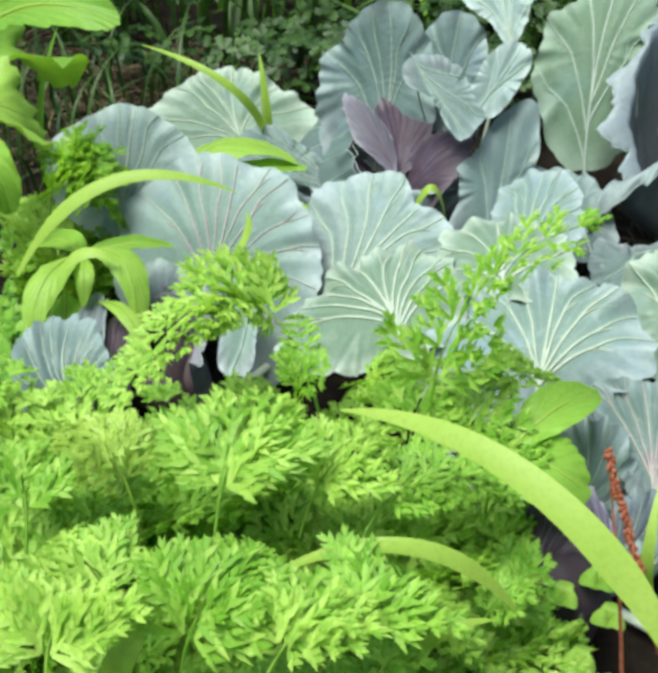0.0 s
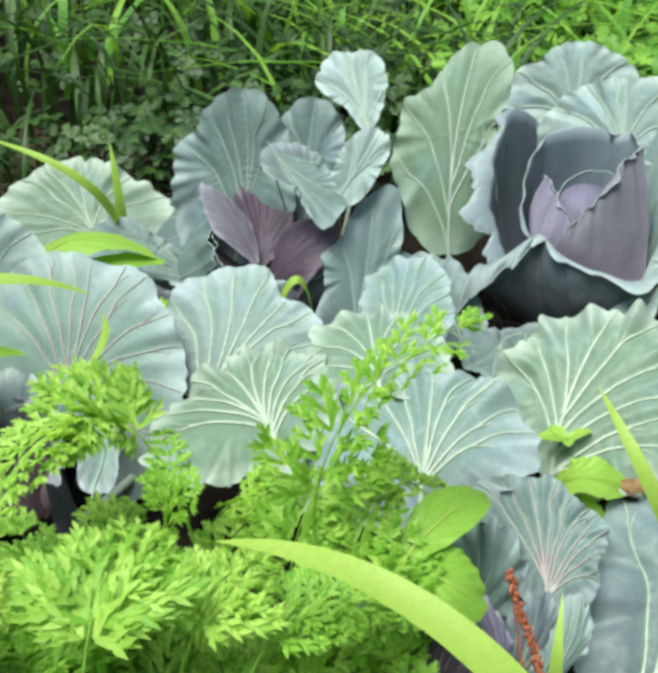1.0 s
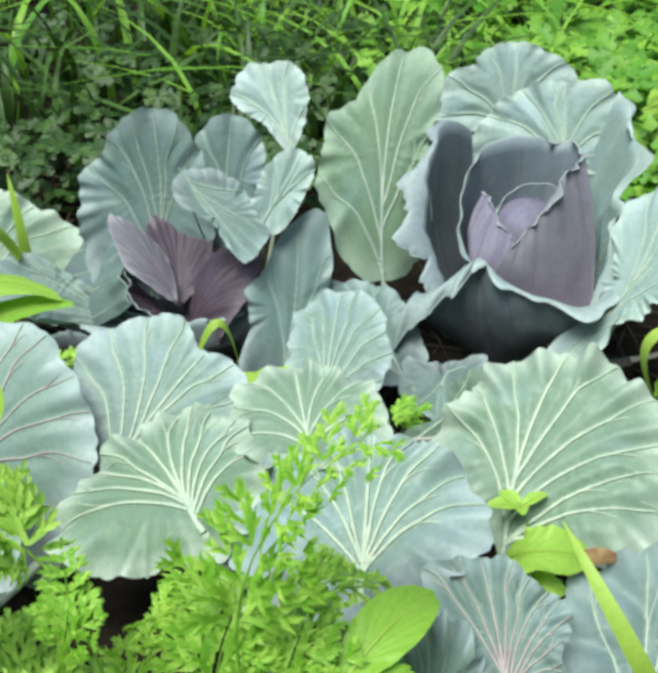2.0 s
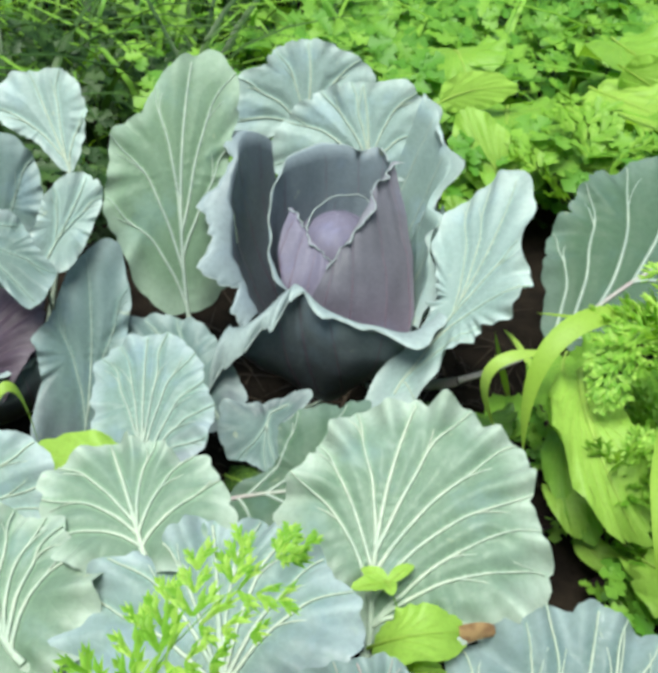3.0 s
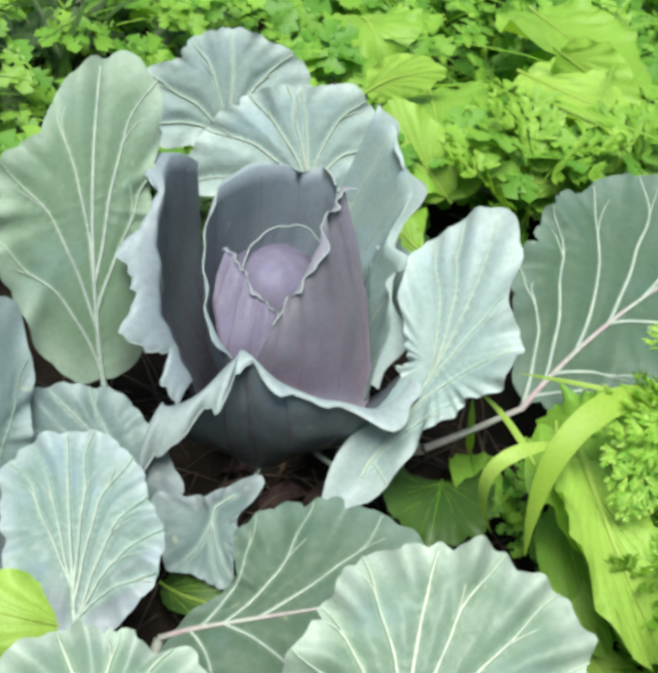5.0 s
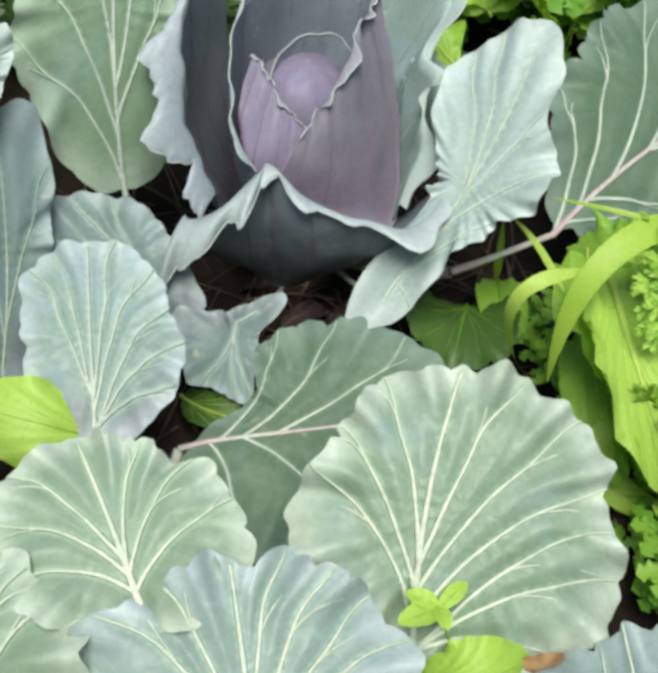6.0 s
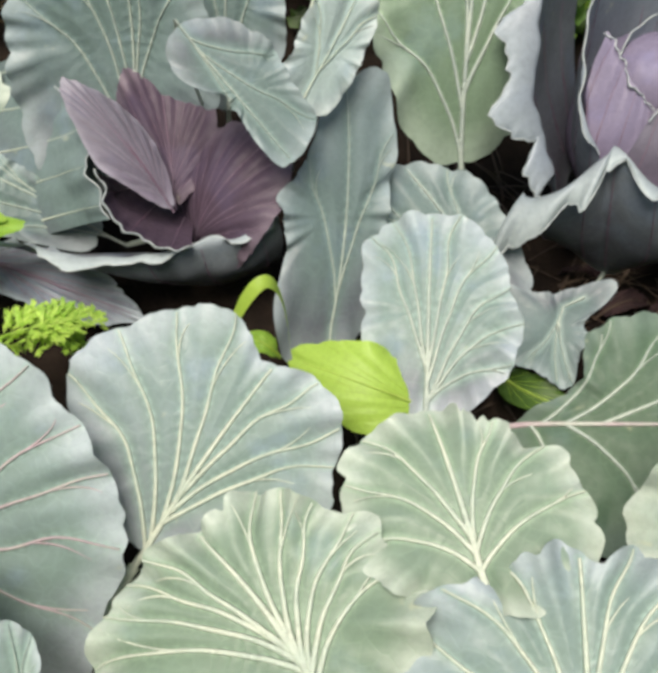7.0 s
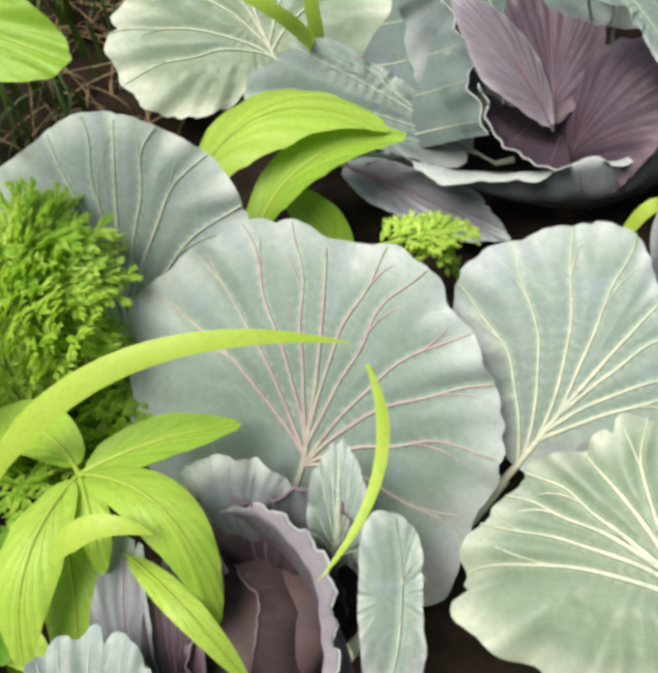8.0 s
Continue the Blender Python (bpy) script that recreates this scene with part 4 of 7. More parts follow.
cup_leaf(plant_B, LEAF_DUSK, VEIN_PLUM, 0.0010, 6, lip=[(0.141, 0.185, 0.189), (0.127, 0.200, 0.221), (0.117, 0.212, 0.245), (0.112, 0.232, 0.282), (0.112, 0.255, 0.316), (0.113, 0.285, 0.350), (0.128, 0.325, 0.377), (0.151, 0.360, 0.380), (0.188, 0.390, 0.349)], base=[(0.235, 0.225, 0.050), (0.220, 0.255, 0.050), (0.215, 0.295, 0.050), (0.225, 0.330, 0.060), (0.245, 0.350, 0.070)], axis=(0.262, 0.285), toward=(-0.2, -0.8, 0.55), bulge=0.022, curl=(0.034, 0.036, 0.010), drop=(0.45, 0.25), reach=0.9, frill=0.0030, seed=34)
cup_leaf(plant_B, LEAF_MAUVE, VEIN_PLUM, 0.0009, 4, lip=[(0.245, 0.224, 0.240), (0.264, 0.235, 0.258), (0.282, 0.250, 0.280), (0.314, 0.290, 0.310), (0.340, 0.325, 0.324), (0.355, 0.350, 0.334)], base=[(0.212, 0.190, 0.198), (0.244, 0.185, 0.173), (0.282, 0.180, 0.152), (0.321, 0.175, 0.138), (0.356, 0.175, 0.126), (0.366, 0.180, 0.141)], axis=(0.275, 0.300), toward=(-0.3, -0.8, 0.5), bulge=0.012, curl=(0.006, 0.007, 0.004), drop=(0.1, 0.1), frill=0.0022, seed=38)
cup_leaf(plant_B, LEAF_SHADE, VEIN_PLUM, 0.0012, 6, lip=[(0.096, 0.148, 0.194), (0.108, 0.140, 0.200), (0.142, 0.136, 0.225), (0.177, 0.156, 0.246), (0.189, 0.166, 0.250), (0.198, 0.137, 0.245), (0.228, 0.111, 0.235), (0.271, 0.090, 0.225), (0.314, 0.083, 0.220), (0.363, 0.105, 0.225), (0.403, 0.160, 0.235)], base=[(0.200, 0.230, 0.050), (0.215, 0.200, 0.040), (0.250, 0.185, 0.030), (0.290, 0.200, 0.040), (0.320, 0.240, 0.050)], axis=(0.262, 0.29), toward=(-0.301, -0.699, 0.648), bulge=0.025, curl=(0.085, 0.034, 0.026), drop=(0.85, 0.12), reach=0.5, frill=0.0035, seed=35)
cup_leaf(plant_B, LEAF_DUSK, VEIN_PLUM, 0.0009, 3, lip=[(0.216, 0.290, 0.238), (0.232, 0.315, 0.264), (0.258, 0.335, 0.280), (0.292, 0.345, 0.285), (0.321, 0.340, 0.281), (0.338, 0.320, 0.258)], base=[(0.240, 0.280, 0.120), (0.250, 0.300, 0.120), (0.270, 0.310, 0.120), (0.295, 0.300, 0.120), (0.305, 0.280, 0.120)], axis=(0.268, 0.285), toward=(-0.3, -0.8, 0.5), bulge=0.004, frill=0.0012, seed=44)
heart(plant_B, (0.274, 0.316), 0.070, 0.05, 0.269, LEAF_LILAC, (0, 0), '')
shaped_leaf(plant_B, LEAF_PALE, VEIN_PALE, 0.0022, at=(0.398, 0.114, 0.245), right=(0.516, -0.845, 0.141), up=(0.561, 0.458, 0.689), reach=(0.194, 0.162, 0.115, 0.104, 0.101, 0.101, 0.098, 0.091, 0.084, 0.068, 0.061, 0.063, 0.068, 0.077, 0.088, 0.125, 0.179, 0.204, 0.120, 0.046, 0.040, 0.036, 0.034, 0.034, 0.035, 0.042, 0.056, 0.082, 0.124, 0.158, 0.171, 0.188), hub=(-0.011, -0.132), foot=(-0.011, -0.152), tip=-4, veins=(-30, -18, 24, 58, 114, 174), dome=0.00, base=(0.300, 0.220, 0.050), pucker=0.004, seed=40, lobes=0.03, ruffle=0.011, climb=9)
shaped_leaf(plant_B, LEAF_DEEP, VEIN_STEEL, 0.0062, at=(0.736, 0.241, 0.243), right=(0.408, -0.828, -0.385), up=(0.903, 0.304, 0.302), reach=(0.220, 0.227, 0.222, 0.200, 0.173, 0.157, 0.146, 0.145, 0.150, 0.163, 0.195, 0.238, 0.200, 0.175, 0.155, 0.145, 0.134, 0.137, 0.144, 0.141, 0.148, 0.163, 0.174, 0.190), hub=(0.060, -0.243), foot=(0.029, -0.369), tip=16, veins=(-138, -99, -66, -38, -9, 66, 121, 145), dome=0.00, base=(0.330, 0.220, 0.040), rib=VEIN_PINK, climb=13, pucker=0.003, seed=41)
shaped_leaf(plant_B, LEAF_STEEL, VEIN_STEEL, 0.0026, at=(0.026, 0.155, 0.122), right=(0.857, 0.332, 0.394), up=(-0.478, 0.797, 0.370), reach=(0.099, 0.092, 0.084, 0.081, 0.077, 0.074, 0.071, 0.073, 0.078, 0.090, 0.110, 0.123, 0.110, 0.102, 0.099, 0.096, 0.099, 0.089, 0.084, 0.083, 0.082, 0.087, 0.097, 0.107), hub=(0.010, -0.094), foot=(0.010, -0.114), tip=6, veins=(36, -30, -72), dome=0.00, base=(0.200, 0.160, 0.030), seed=42, lobes=0.03)
shaped_leaf(plant_B, LEAF_STEEL, VEIN_STEEL, 0.0016, at=(0.138, 0.046, 0.100), right=(-0.970, 0.238, -0.043), up=(-0.207, -0.908, -0.365), reach=(0.063, 0.057, 0.056, 0.065, 0.063, 0.065, 0.064, 0.066, 0.075, 0.051, 0.041, 0.038, 0.042, 0.050, 0.064, 0.080, 0.036, 0.026, 0.027, 0.033, 0.034, 0.034, 0.045, 0.066), hub=(-0.002, -0.025), foot=(-0.023, -0.038), tip=-2, veins=(37, -17), dome=0.00, base=(0.250, 0.200, 0.030), seed=47, lobes=0.03)
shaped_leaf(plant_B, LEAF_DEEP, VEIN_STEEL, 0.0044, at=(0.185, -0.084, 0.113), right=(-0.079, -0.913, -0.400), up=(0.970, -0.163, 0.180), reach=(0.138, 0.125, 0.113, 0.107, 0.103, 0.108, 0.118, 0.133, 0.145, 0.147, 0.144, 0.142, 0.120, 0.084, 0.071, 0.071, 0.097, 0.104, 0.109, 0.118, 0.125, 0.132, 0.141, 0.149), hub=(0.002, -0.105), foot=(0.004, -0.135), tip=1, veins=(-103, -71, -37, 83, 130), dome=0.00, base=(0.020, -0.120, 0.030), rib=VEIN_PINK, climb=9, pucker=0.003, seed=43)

plant_D = thing('red_cabbage', (-0.460, -0.370, 0.0), 'red cabbage with one broad grey-blue leaf behind a dark plum heart', 'cabbage', 'cabbages in the bed')
stump(plant_D, (-0.46, -0.37), 0.022, 0.08, VEIN_PLUM)
shaped_leaf(plant_D, LEAF_BLUE, VEIN_PINK, 0.0042, at=(-0.446, -0.199, 0.192), right=(0.990, -0.142, -0.015), up=(0.099, 0.609, 0.787), reach=(0.132, 0.140, 0.142, 0.132, 0.137, 0.139, 0.149, 0.156, 0.160, 0.185, 0.209, 0.163, 0.123, 0.119, 0.141, 0.172, 0.188, 0.185, 0.184, 0.188, 0.172, 0.165, 0.159, 0.147), hub=(-0.013, -0.063), foot=(-0.017, -0.083), tip=-7, veins=(-73, -53, -36, -19, 13, 29, 54, 74, 100, 129), dome=-0.50, base=(-0.460, -0.360, 0.040), climb=3, pucker=0.003, seed=51, lobes=0.025, ruffle=0.004)
shaped_leaf(plant_D, LEAF_PALE, VEIN_PALE, 0.0045, at=(-0.651, -0.061, 0.238), right=(0.981, 0.172, -0.089), up=(-0.034, 0.605, 0.796), reach=(0.100, 0.098, 0.096, 0.101, 0.107, 0.113, 0.119, 0.123, 0.128, 0.130, 0.134, 0.129, 0.126, 0.119, 0.118, 0.121, 0.125, 0.128, 0.128, 0.125, 0.111, 0.101, 0.102, 0.103), hub=(0.003, -0.112), foot=(0.003, -0.132), tip=2, veins=(-65, -36, -16, 25, 52, 81), dome=-0.50, base=(-0.500, -0.360, 0.040), pucker=0.003, seed=52, lobes=0.012, ruffle=0.004)
shaped_leaf(plant_D, LEAF_BLUE, VEIN_PALE, 0.0045, at=(-0.228, -0.149, 0.217), right=(0.809, -0.488, -0.329), up=(0.579, 0.562, 0.591), reach=(0.071, 0.082, 0.096, 0.107, 0.108, 0.107, 0.118, 0.118, 0.107, 0.104, 0.107, 0.117, 0.120, 0.111, 0.108, 0.111, 0.117, 0.129, 0.125, 0.111, 0.106, 0.103, 0.102, 0.089), hub=(0.012, -0.117), foot=(0.012, -0.137), tip=10, veins=(-103, -78, -52, -26, 31, 56, 73), dome=-0.50, base=(-0.420, -0.360, 0.040), climb=7, pucker=0.003, seed=53, lobes=0.03, ruffle=0.004)
# dark heart and collar colours below include the shade between the leaves
cabbage_leaf(plant_D, LEAF_SHADE, VEIN_PLUM, 0.0011, '', root=(-0.470, -0.300, 0.050), mid=(-0.510, -0.292, 0.165), tip=(-0.511, -0.267, 0.210), side=(0.992, 0.128, -0.000), width=0.112, toward=(0.220, -0.422, 0.879), wrap=-0.7, stalk=0.05, ruffle=0.02, notch=0.4, blunt=2.4, seed=54, count=4)
cabbage_leaf(plant_D, LEAF_HEART_SHADE, VEIN_PLUM, 0.0011, '', root=(-0.460, -0.320, 0.040), mid=(-0.486, -0.312, 0.115), tip=(-0.486, -0.285, 0.145), side=(0.999, 0.049, -0.000), width=0.154, toward=(0.192, -0.392, 0.900), wrap=0.8, stalk=0.05, ruffle=0.03, notch=0.6, seed=60, count=4)
shaped_leaf(plant_D, LEAF_BLUE, VEIN_STEEL, 0.0012, at=(-0.374, -0.357, 0.177), right=(0.988, 0.115, -0.107), up=(-0.045, 0.858, 0.512), reach=(0.062, 0.054, 0.042, 0.030, 0.026, 0.023, 0.023, 0.023, 0.027, 0.033, 0.051, 0.069, 0.070, 0.066, 0.046, 0.035, 0.030, 0.027, 0.026, 0.027, 0.030, 0.037, 0.051, 0.064), hub=(0.000, -0.061), foot=(0.000, -0.081), tip=0, veins=(15,), dome=0.00, base=(-0.410, -0.420, 0.040), seed=55, lobes=0.02, fold=-0.15)
cabbage_leaf(plant_D, LEAF_DUSK, VEIN_PLUM, 0.0011, '', root=(-0.540, -0.460, 0.040), mid=(-0.581, -0.388, 0.150), tip=(-0.586, -0.326, 0.180), side=(0.995, 0.105, 0.000), width=0.055, toward=(0.302, -0.315, 0.900), wrap=0.9, stalk=0.05, ruffle=0.04, seed=56, count=4)
cabbage_leaf(plant_D, LEAF_PLUM, VEIN_PLUM, 0.0011, '', root=(-0.500, -0.500, 0.040), mid=(-0.544, -0.391, 0.140), tip=(-0.553, -0.336, 0.160), side=(0.968, 0.172, -0.181), width=0.055, toward=(0.261, -0.313, 0.913), wrap=0.9, stalk=0.05, ruffle=0.05, seed=157, count=4)
cabbage_leaf(plant_D, LEAF_BLUE, VEIN_STEEL, 0.0032, '', root=(-0.430, -0.300, 0.100), mid=(-0.423, -0.289, 0.190), tip=(-0.425, -0.253, 0.220), side=(1.000, 0.019, 0.000), width=0.051, toward=(0.127, -0.444, 0.887), wrap=0.6, stalk=0.05, ruffle=0.06, seed=58, count=4)
cabbage_leaf(plant_D, LEAF_STEEL, VEIN_STEEL, 0.0032, '', root=(-0.520, -0.420, 0.050), mid=(-0.569, -0.492, 0.160), tip=(-0.588, -0.411, 0.200), side=(0.879, 0.477, 0.000), width=0.135, toward=(0.415, -0.690, 0.592), wrap=0.4, stalk=0.15, ruffle=0.03, seed=59)
cup_leaf(plant_D, LEAF_MAUVE, VEIN_PLUM, 0.0004, 2, lip=[(-0.527, -0.292, 0.160), (-0.491, -0.298, 0.180), (-0.454, -0.329, 0.190), (-0.430, -0.364, 0.190), (-0.419, -0.400, 0.185), (-0.418, -0.439, 0.170)], base=[(-0.515, -0.280, 0.050), (-0.479, -0.286, 0.050), (-0.442, -0.317, 0.050), (-0.418, -0.352, 0.050), (-0.407, -0.388, 0.050), (-0.406, -0.427, 0.050)], axis=(-0.475, -0.43), toward=(0.169, -0.373, 0.912), bulge=-0.006, curl=(0.006, 0.014, 0.014), drop=(0.25, 0.25), frill=0.0015, seed=57)
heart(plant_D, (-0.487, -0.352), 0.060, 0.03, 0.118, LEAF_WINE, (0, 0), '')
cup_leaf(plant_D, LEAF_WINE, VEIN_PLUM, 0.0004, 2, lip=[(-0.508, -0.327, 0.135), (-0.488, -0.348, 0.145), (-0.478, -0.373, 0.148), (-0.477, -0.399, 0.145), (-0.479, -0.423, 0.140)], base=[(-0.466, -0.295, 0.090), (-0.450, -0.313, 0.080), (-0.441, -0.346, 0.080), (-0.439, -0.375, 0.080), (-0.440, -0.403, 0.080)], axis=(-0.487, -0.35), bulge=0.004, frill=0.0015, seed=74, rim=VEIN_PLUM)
cup_leaf(plant_D, LEAF_SHADE, VEIN_PLUM, 0.0005, 3, lip=[(-0.551, -0.293, 0.170), (-0.537, -0.286, 0.178), (-0.510, -0.288, 0.180), (-0.492, -0.292, 0.178), (-0.480, -0.296, 0.170)], base=[(-0.548, -0.302, 0.130), (-0.529, -0.304, 0.130), (-0.508, -0.302, 0.130), (-0.491, -0.297, 0.130)], axis=(-0.487, -0.35), bulge=0.004, frill=0.002, seed=71, rim=VEIN_PLUM)
cup_leaf(plant_D, LEAF_SHADE, VEIN_PLUM, 0.0005, 3, lip=[(-0.477, -0.290, 0.185), (-0.457, -0.282, 0.192), (-0.433, -0.284, 0.192), (-0.417, -0.293, 0.188), (-0.411, -0.304, 0.180)], base=[(-0.479, -0.293, 0.140), (-0.457, -0.298, 0.140), (-0.435, -0.300, 0.140), (-0.421, -0.302, 0.140)], axis=(-0.487, -0.35), bulge=0.004, frill=0.002, seed=72, rim=VEIN_PLUM)
cup_leaf(plant_D, LEAF_PLUM, VEIN_PLUM, 0.0005, 3, lip=[(-0.522, -0.322, 0.150), (-0.510, -0.344, 0.155), (-0.509, -0.368, 0.155), (-0.521, -0.388, 0.150), (-0.529, -0.416, 0.140), (-0.535, -0.440, 0.130)], base=[(-0.602, -0.299, 0.060), (-0.602, -0.316, 0.050), (-0.598, -0.339, 0.050), (-0.593, -0.370, 0.050), (-0.586, -0.406, 0.050)], axis=(-0.487, -0.35), bulge=0.006, curl=(0.004, 0.006, 0.004), drop=(0.2, 0.2), frill=0.002, seed=73, rim=VEIN_PLUM)

plant_E = thing('red_cabbage', (0.055, -0.600, 0.0), 'red cabbage with wide pale-veined outer leaves and a small purple heart', 'cabbage', 'cabbages in the bed')
stump(plant_E, (0.055, -0.6), 0.022, 0.08, VEIN_PLUM)
shaped_leaf(plant_E, LEAF_GREEN, VEIN_PALE, 0.0056, at=(-0.202, -0.317, 0.217), right=(0.747, 0.452, 0.488), up=(-0.576, 0.806, 0.134), reach=(0.083, 0.086, 0.097, 0.095, 0.100, 0.096, 0.117, 0.114, 0.135, 0.132, 0.130, 0.123, 0.118, 0.110, 0.107, 0.106, 0.112, 0.121, 0.136, 0.150, 0.139, 0.119, 0.105, 0.095), hub=(0.006, -0.068), foot=(0.006, -0.083), tip=4, veins=(-66, -50, -23, 35, 54, 84, 110), dome=-0.90, base=(0.020, -0.580, 0.040), climb=6, dense=True, seed=61, ruffle=0.011)
shaped_leaf(plant_E, LEAF_BLUE, VEIN_PALE, 0.0052, at=(0.015, -0.384, 0.250), right=(0.982, -0.111, 0.151), up=(0.034, 0.897, 0.440), reach=(0.092, 0.079, 0.102, 0.103, 0.116, 0.117, 0.135, 0.139, 0.134, 0.130, 0.126, 0.123, 0.122, 0.126, 0.130, 0.137, 0.140, 0.150, 0.150, 0.130, 0.113, 0.094, 0.086, 0.089), hub=(0.008, -0.078), foot=(0.008, -0.098), tip=7, veins=(-78, -54, -30, 28, 50, 69, 86), dome=-0.90, base=(0.060, -0.580, 0.040), dense=True, seed=62, lobes=0.05, ruffle=0.012)
shaped_leaf(plant_E, LEAF_GREEN, VEIN_PALE, 0.0045, at=(-0.040, -0.260, 0.279), right=(0.960, 0.137, 0.246), up=(-0.194, 0.955, 0.225), reach=(0.078, 0.069, 0.067, 0.064, 0.060, 0.078, 0.079, 0.084, 0.096, 0.101, 0.097, 0.095, 0.088, 0.086, 0.083, 0.086, 0.089, 0.093, 0.094, 0.096, 0.102, 0.097, 0.090, 0.084), hub=(-0.009, -0.051), foot=(-0.009, -0.060), tip=-7, veins=(-91, -65, -42, 31, 69, 104), dome=-0.90, base=(0.030, -0.540, 0.040), climb=6, pucker=0.0045, seed=63, ruffle=0.01)
shaped_leaf(plant_E, LEAF_GREEN, VEIN_PALE, 0.0054, at=(0.231, -0.290, 0.264), right=(0.913, -0.407, 0.025), up=(0.325, 0.764, 0.557), reach=(0.119, 0.120, 0.117, 0.125, 0.122, 0.114, 0.125, 0.146, 0.151, 0.142, 0.138, 0.139, 0.146, 0.130, 0.117, 0.124, 0.140, 0.146, 0.135, 0.125, 0.122, 0.127, 0.120, 0.116), hub=(-0.024, -0.120), foot=(-0.023, -0.143), tip=-11, veins=(-84, -68, -41, 17, 46, 71, 89, 106, 138), dome=-0.90, base=(0.090, -0.560, 0.040), climb=8, seed=64, lobes=0.05, ruffle=0.012)
shaped_leaf(plant_E, LEAF_STEEL, VEIN_PINK, 0.0036, at=(0.158, -0.504, 0.205), right=(0.979, 0.080, 0.189), up=(-0.179, 0.782, 0.597), reach=(0.071, 0.071, 0.061, 0.056, 0.058, 0.067, 0.066, 0.061, 0.056, 0.068, 0.075, 0.077, 0.079, 0.077, 0.068, 0.058, 0.053, 0.052, 0.054, 0.061, 0.077, 0.097, 0.089, 0.076), hub=(-0.010, -0.063), foot=(-0.010, -0.083), tip=-8, veins=(-43, -24, 19, 58, 88, 128), dome=0.00, base=(0.080, -0.580, 0.050), dense=True, seed=65, ruffle=0.009)
shaped_leaf(plant_E, LEAF_STEEL, VEIN_PALE, 0.0044, at=(0.351, -0.516, 0.156), right=(0.862, -0.494, -0.114), up=(0.486, 0.740, 0.466), reach=(0.131, 0.134, 0.135, 0.151, 0.161, 0.165, 0.147, 0.133, 0.125, 0.124, 0.136, 0.154, 0.199, 0.217, 0.185, 0.150, 0.139, 0.137, 0.148, 0.156, 0.146, 0.139, 0.139, 0.138), hub=(-0.033, -0.193), foot=(-0.033, -0.213), tip=-15, veins=(-70, -48, -34, 0, 25), dome=0.00, base=(0.120, -0.600, 0.040), climb=7, dense=True, seed=66, ruffle=0.011)
shaped_leaf(plant_B, LEAF_BLUE, VEIN_STEEL, 0.0040, at=(-0.010, -0.006, 0.199), right=(0.926, -0.238, 0.293), up=(0.097, 0.900, 0.425), reach=(0.094, 0.091, 0.081, 0.075, 0.070, 0.064, 0.069, 0.078, 0.080, 0.088, 0.091, 0.103, 0.101, 0.105, 0.109, 0.102, 0.089, 0.081, 0.078, 0.083, 0.095, 0.111, 0.108, 0.102), hub=(-0.014, -0.091), foot=(-0.014, -0.111), tip=-9, veins=(-44, -29, 10, 38, 73, 102, 131), dome=-0.90, base=(-0.010, -0.100, 0.020), pucker=0.0045, seed=67, lobes=0.03)
cabbage_leaf(plant_E, LEAF_BLUE, VEIN_PALE, 0.0011, '', root=(0.040, -0.560, 0.080), mid=(0.085, -0.528, 0.200), tip=(0.075, -0.516, 0.235), side=(0.971, -0.237, 0.000), width=0.109, toward=(-0.077, -0.736, 0.673), wrap=-0.5, stalk=0.05, ruffle=0.14, rim=0.1, seed=68, count=4)
cabbage_leaf(plant_E, LEAF_DUSK, VEIN_PALE, 0.0011, '', root=(0.100, -0.620, 0.050), mid=(0.143, -0.592, 0.160), tip=(0.145, -0.577, 0.200), side=(0.999, 0.040, -0.000), width=0.070, toward=(-0.127, -0.688, 0.714), wrap=-0.7, stalk=0.05, ruffle=0.08, seed=69, count=4)
cabbage_leaf(plant_E, LEAF_BLUE, VEIN_PALE, 0.0011, '', root=(0.120, -0.600, 0.050), mid=(0.181, -0.602, 0.170), tip=(0.187, -0.572, 0.200), side=(0.972, 0.237, 0.000), width=0.050, toward=(-0.162, -0.685, 0.711), wrap=-0.7, stalk=0.05, ruffle=0.12, seed=169, count=4)
cabbage_leaf(plant_E, LEAF_LILAC, VEIN_PLUM, 0.0011, '', root=(0.080, -0.630, 0.060), mid=(0.094, -0.625, 0.200), tip=(0.074, -0.596, 0.210), side=(0.825, 0.565, -0.000), width=0.049, toward=(-0.090, -0.694, 0.714), wrap=-0.9, stalk=0.05, ruffle=0.10, seed=70, count=4)
cabbage_leaf(plant_E, LEAF_PLUM, VEIN_PLUM, 0.0011, '', root=(0.050, -0.660, 0.060), mid=(0.053, -0.648, 0.190), tip=(0.073, -0.598, 0.200), side=(0.983, -0.186, 0.000), width=0.090, toward=(-0.053, -0.680, 0.731), wrap=-0.8, stalk=0.05, ruffle=0.06, seed=71, count=4)
heart(plant_E, (0.055, -0.65), 0.068, 0.03, 0.175, LEAF_HEART_SHADE, (0, 0), '')


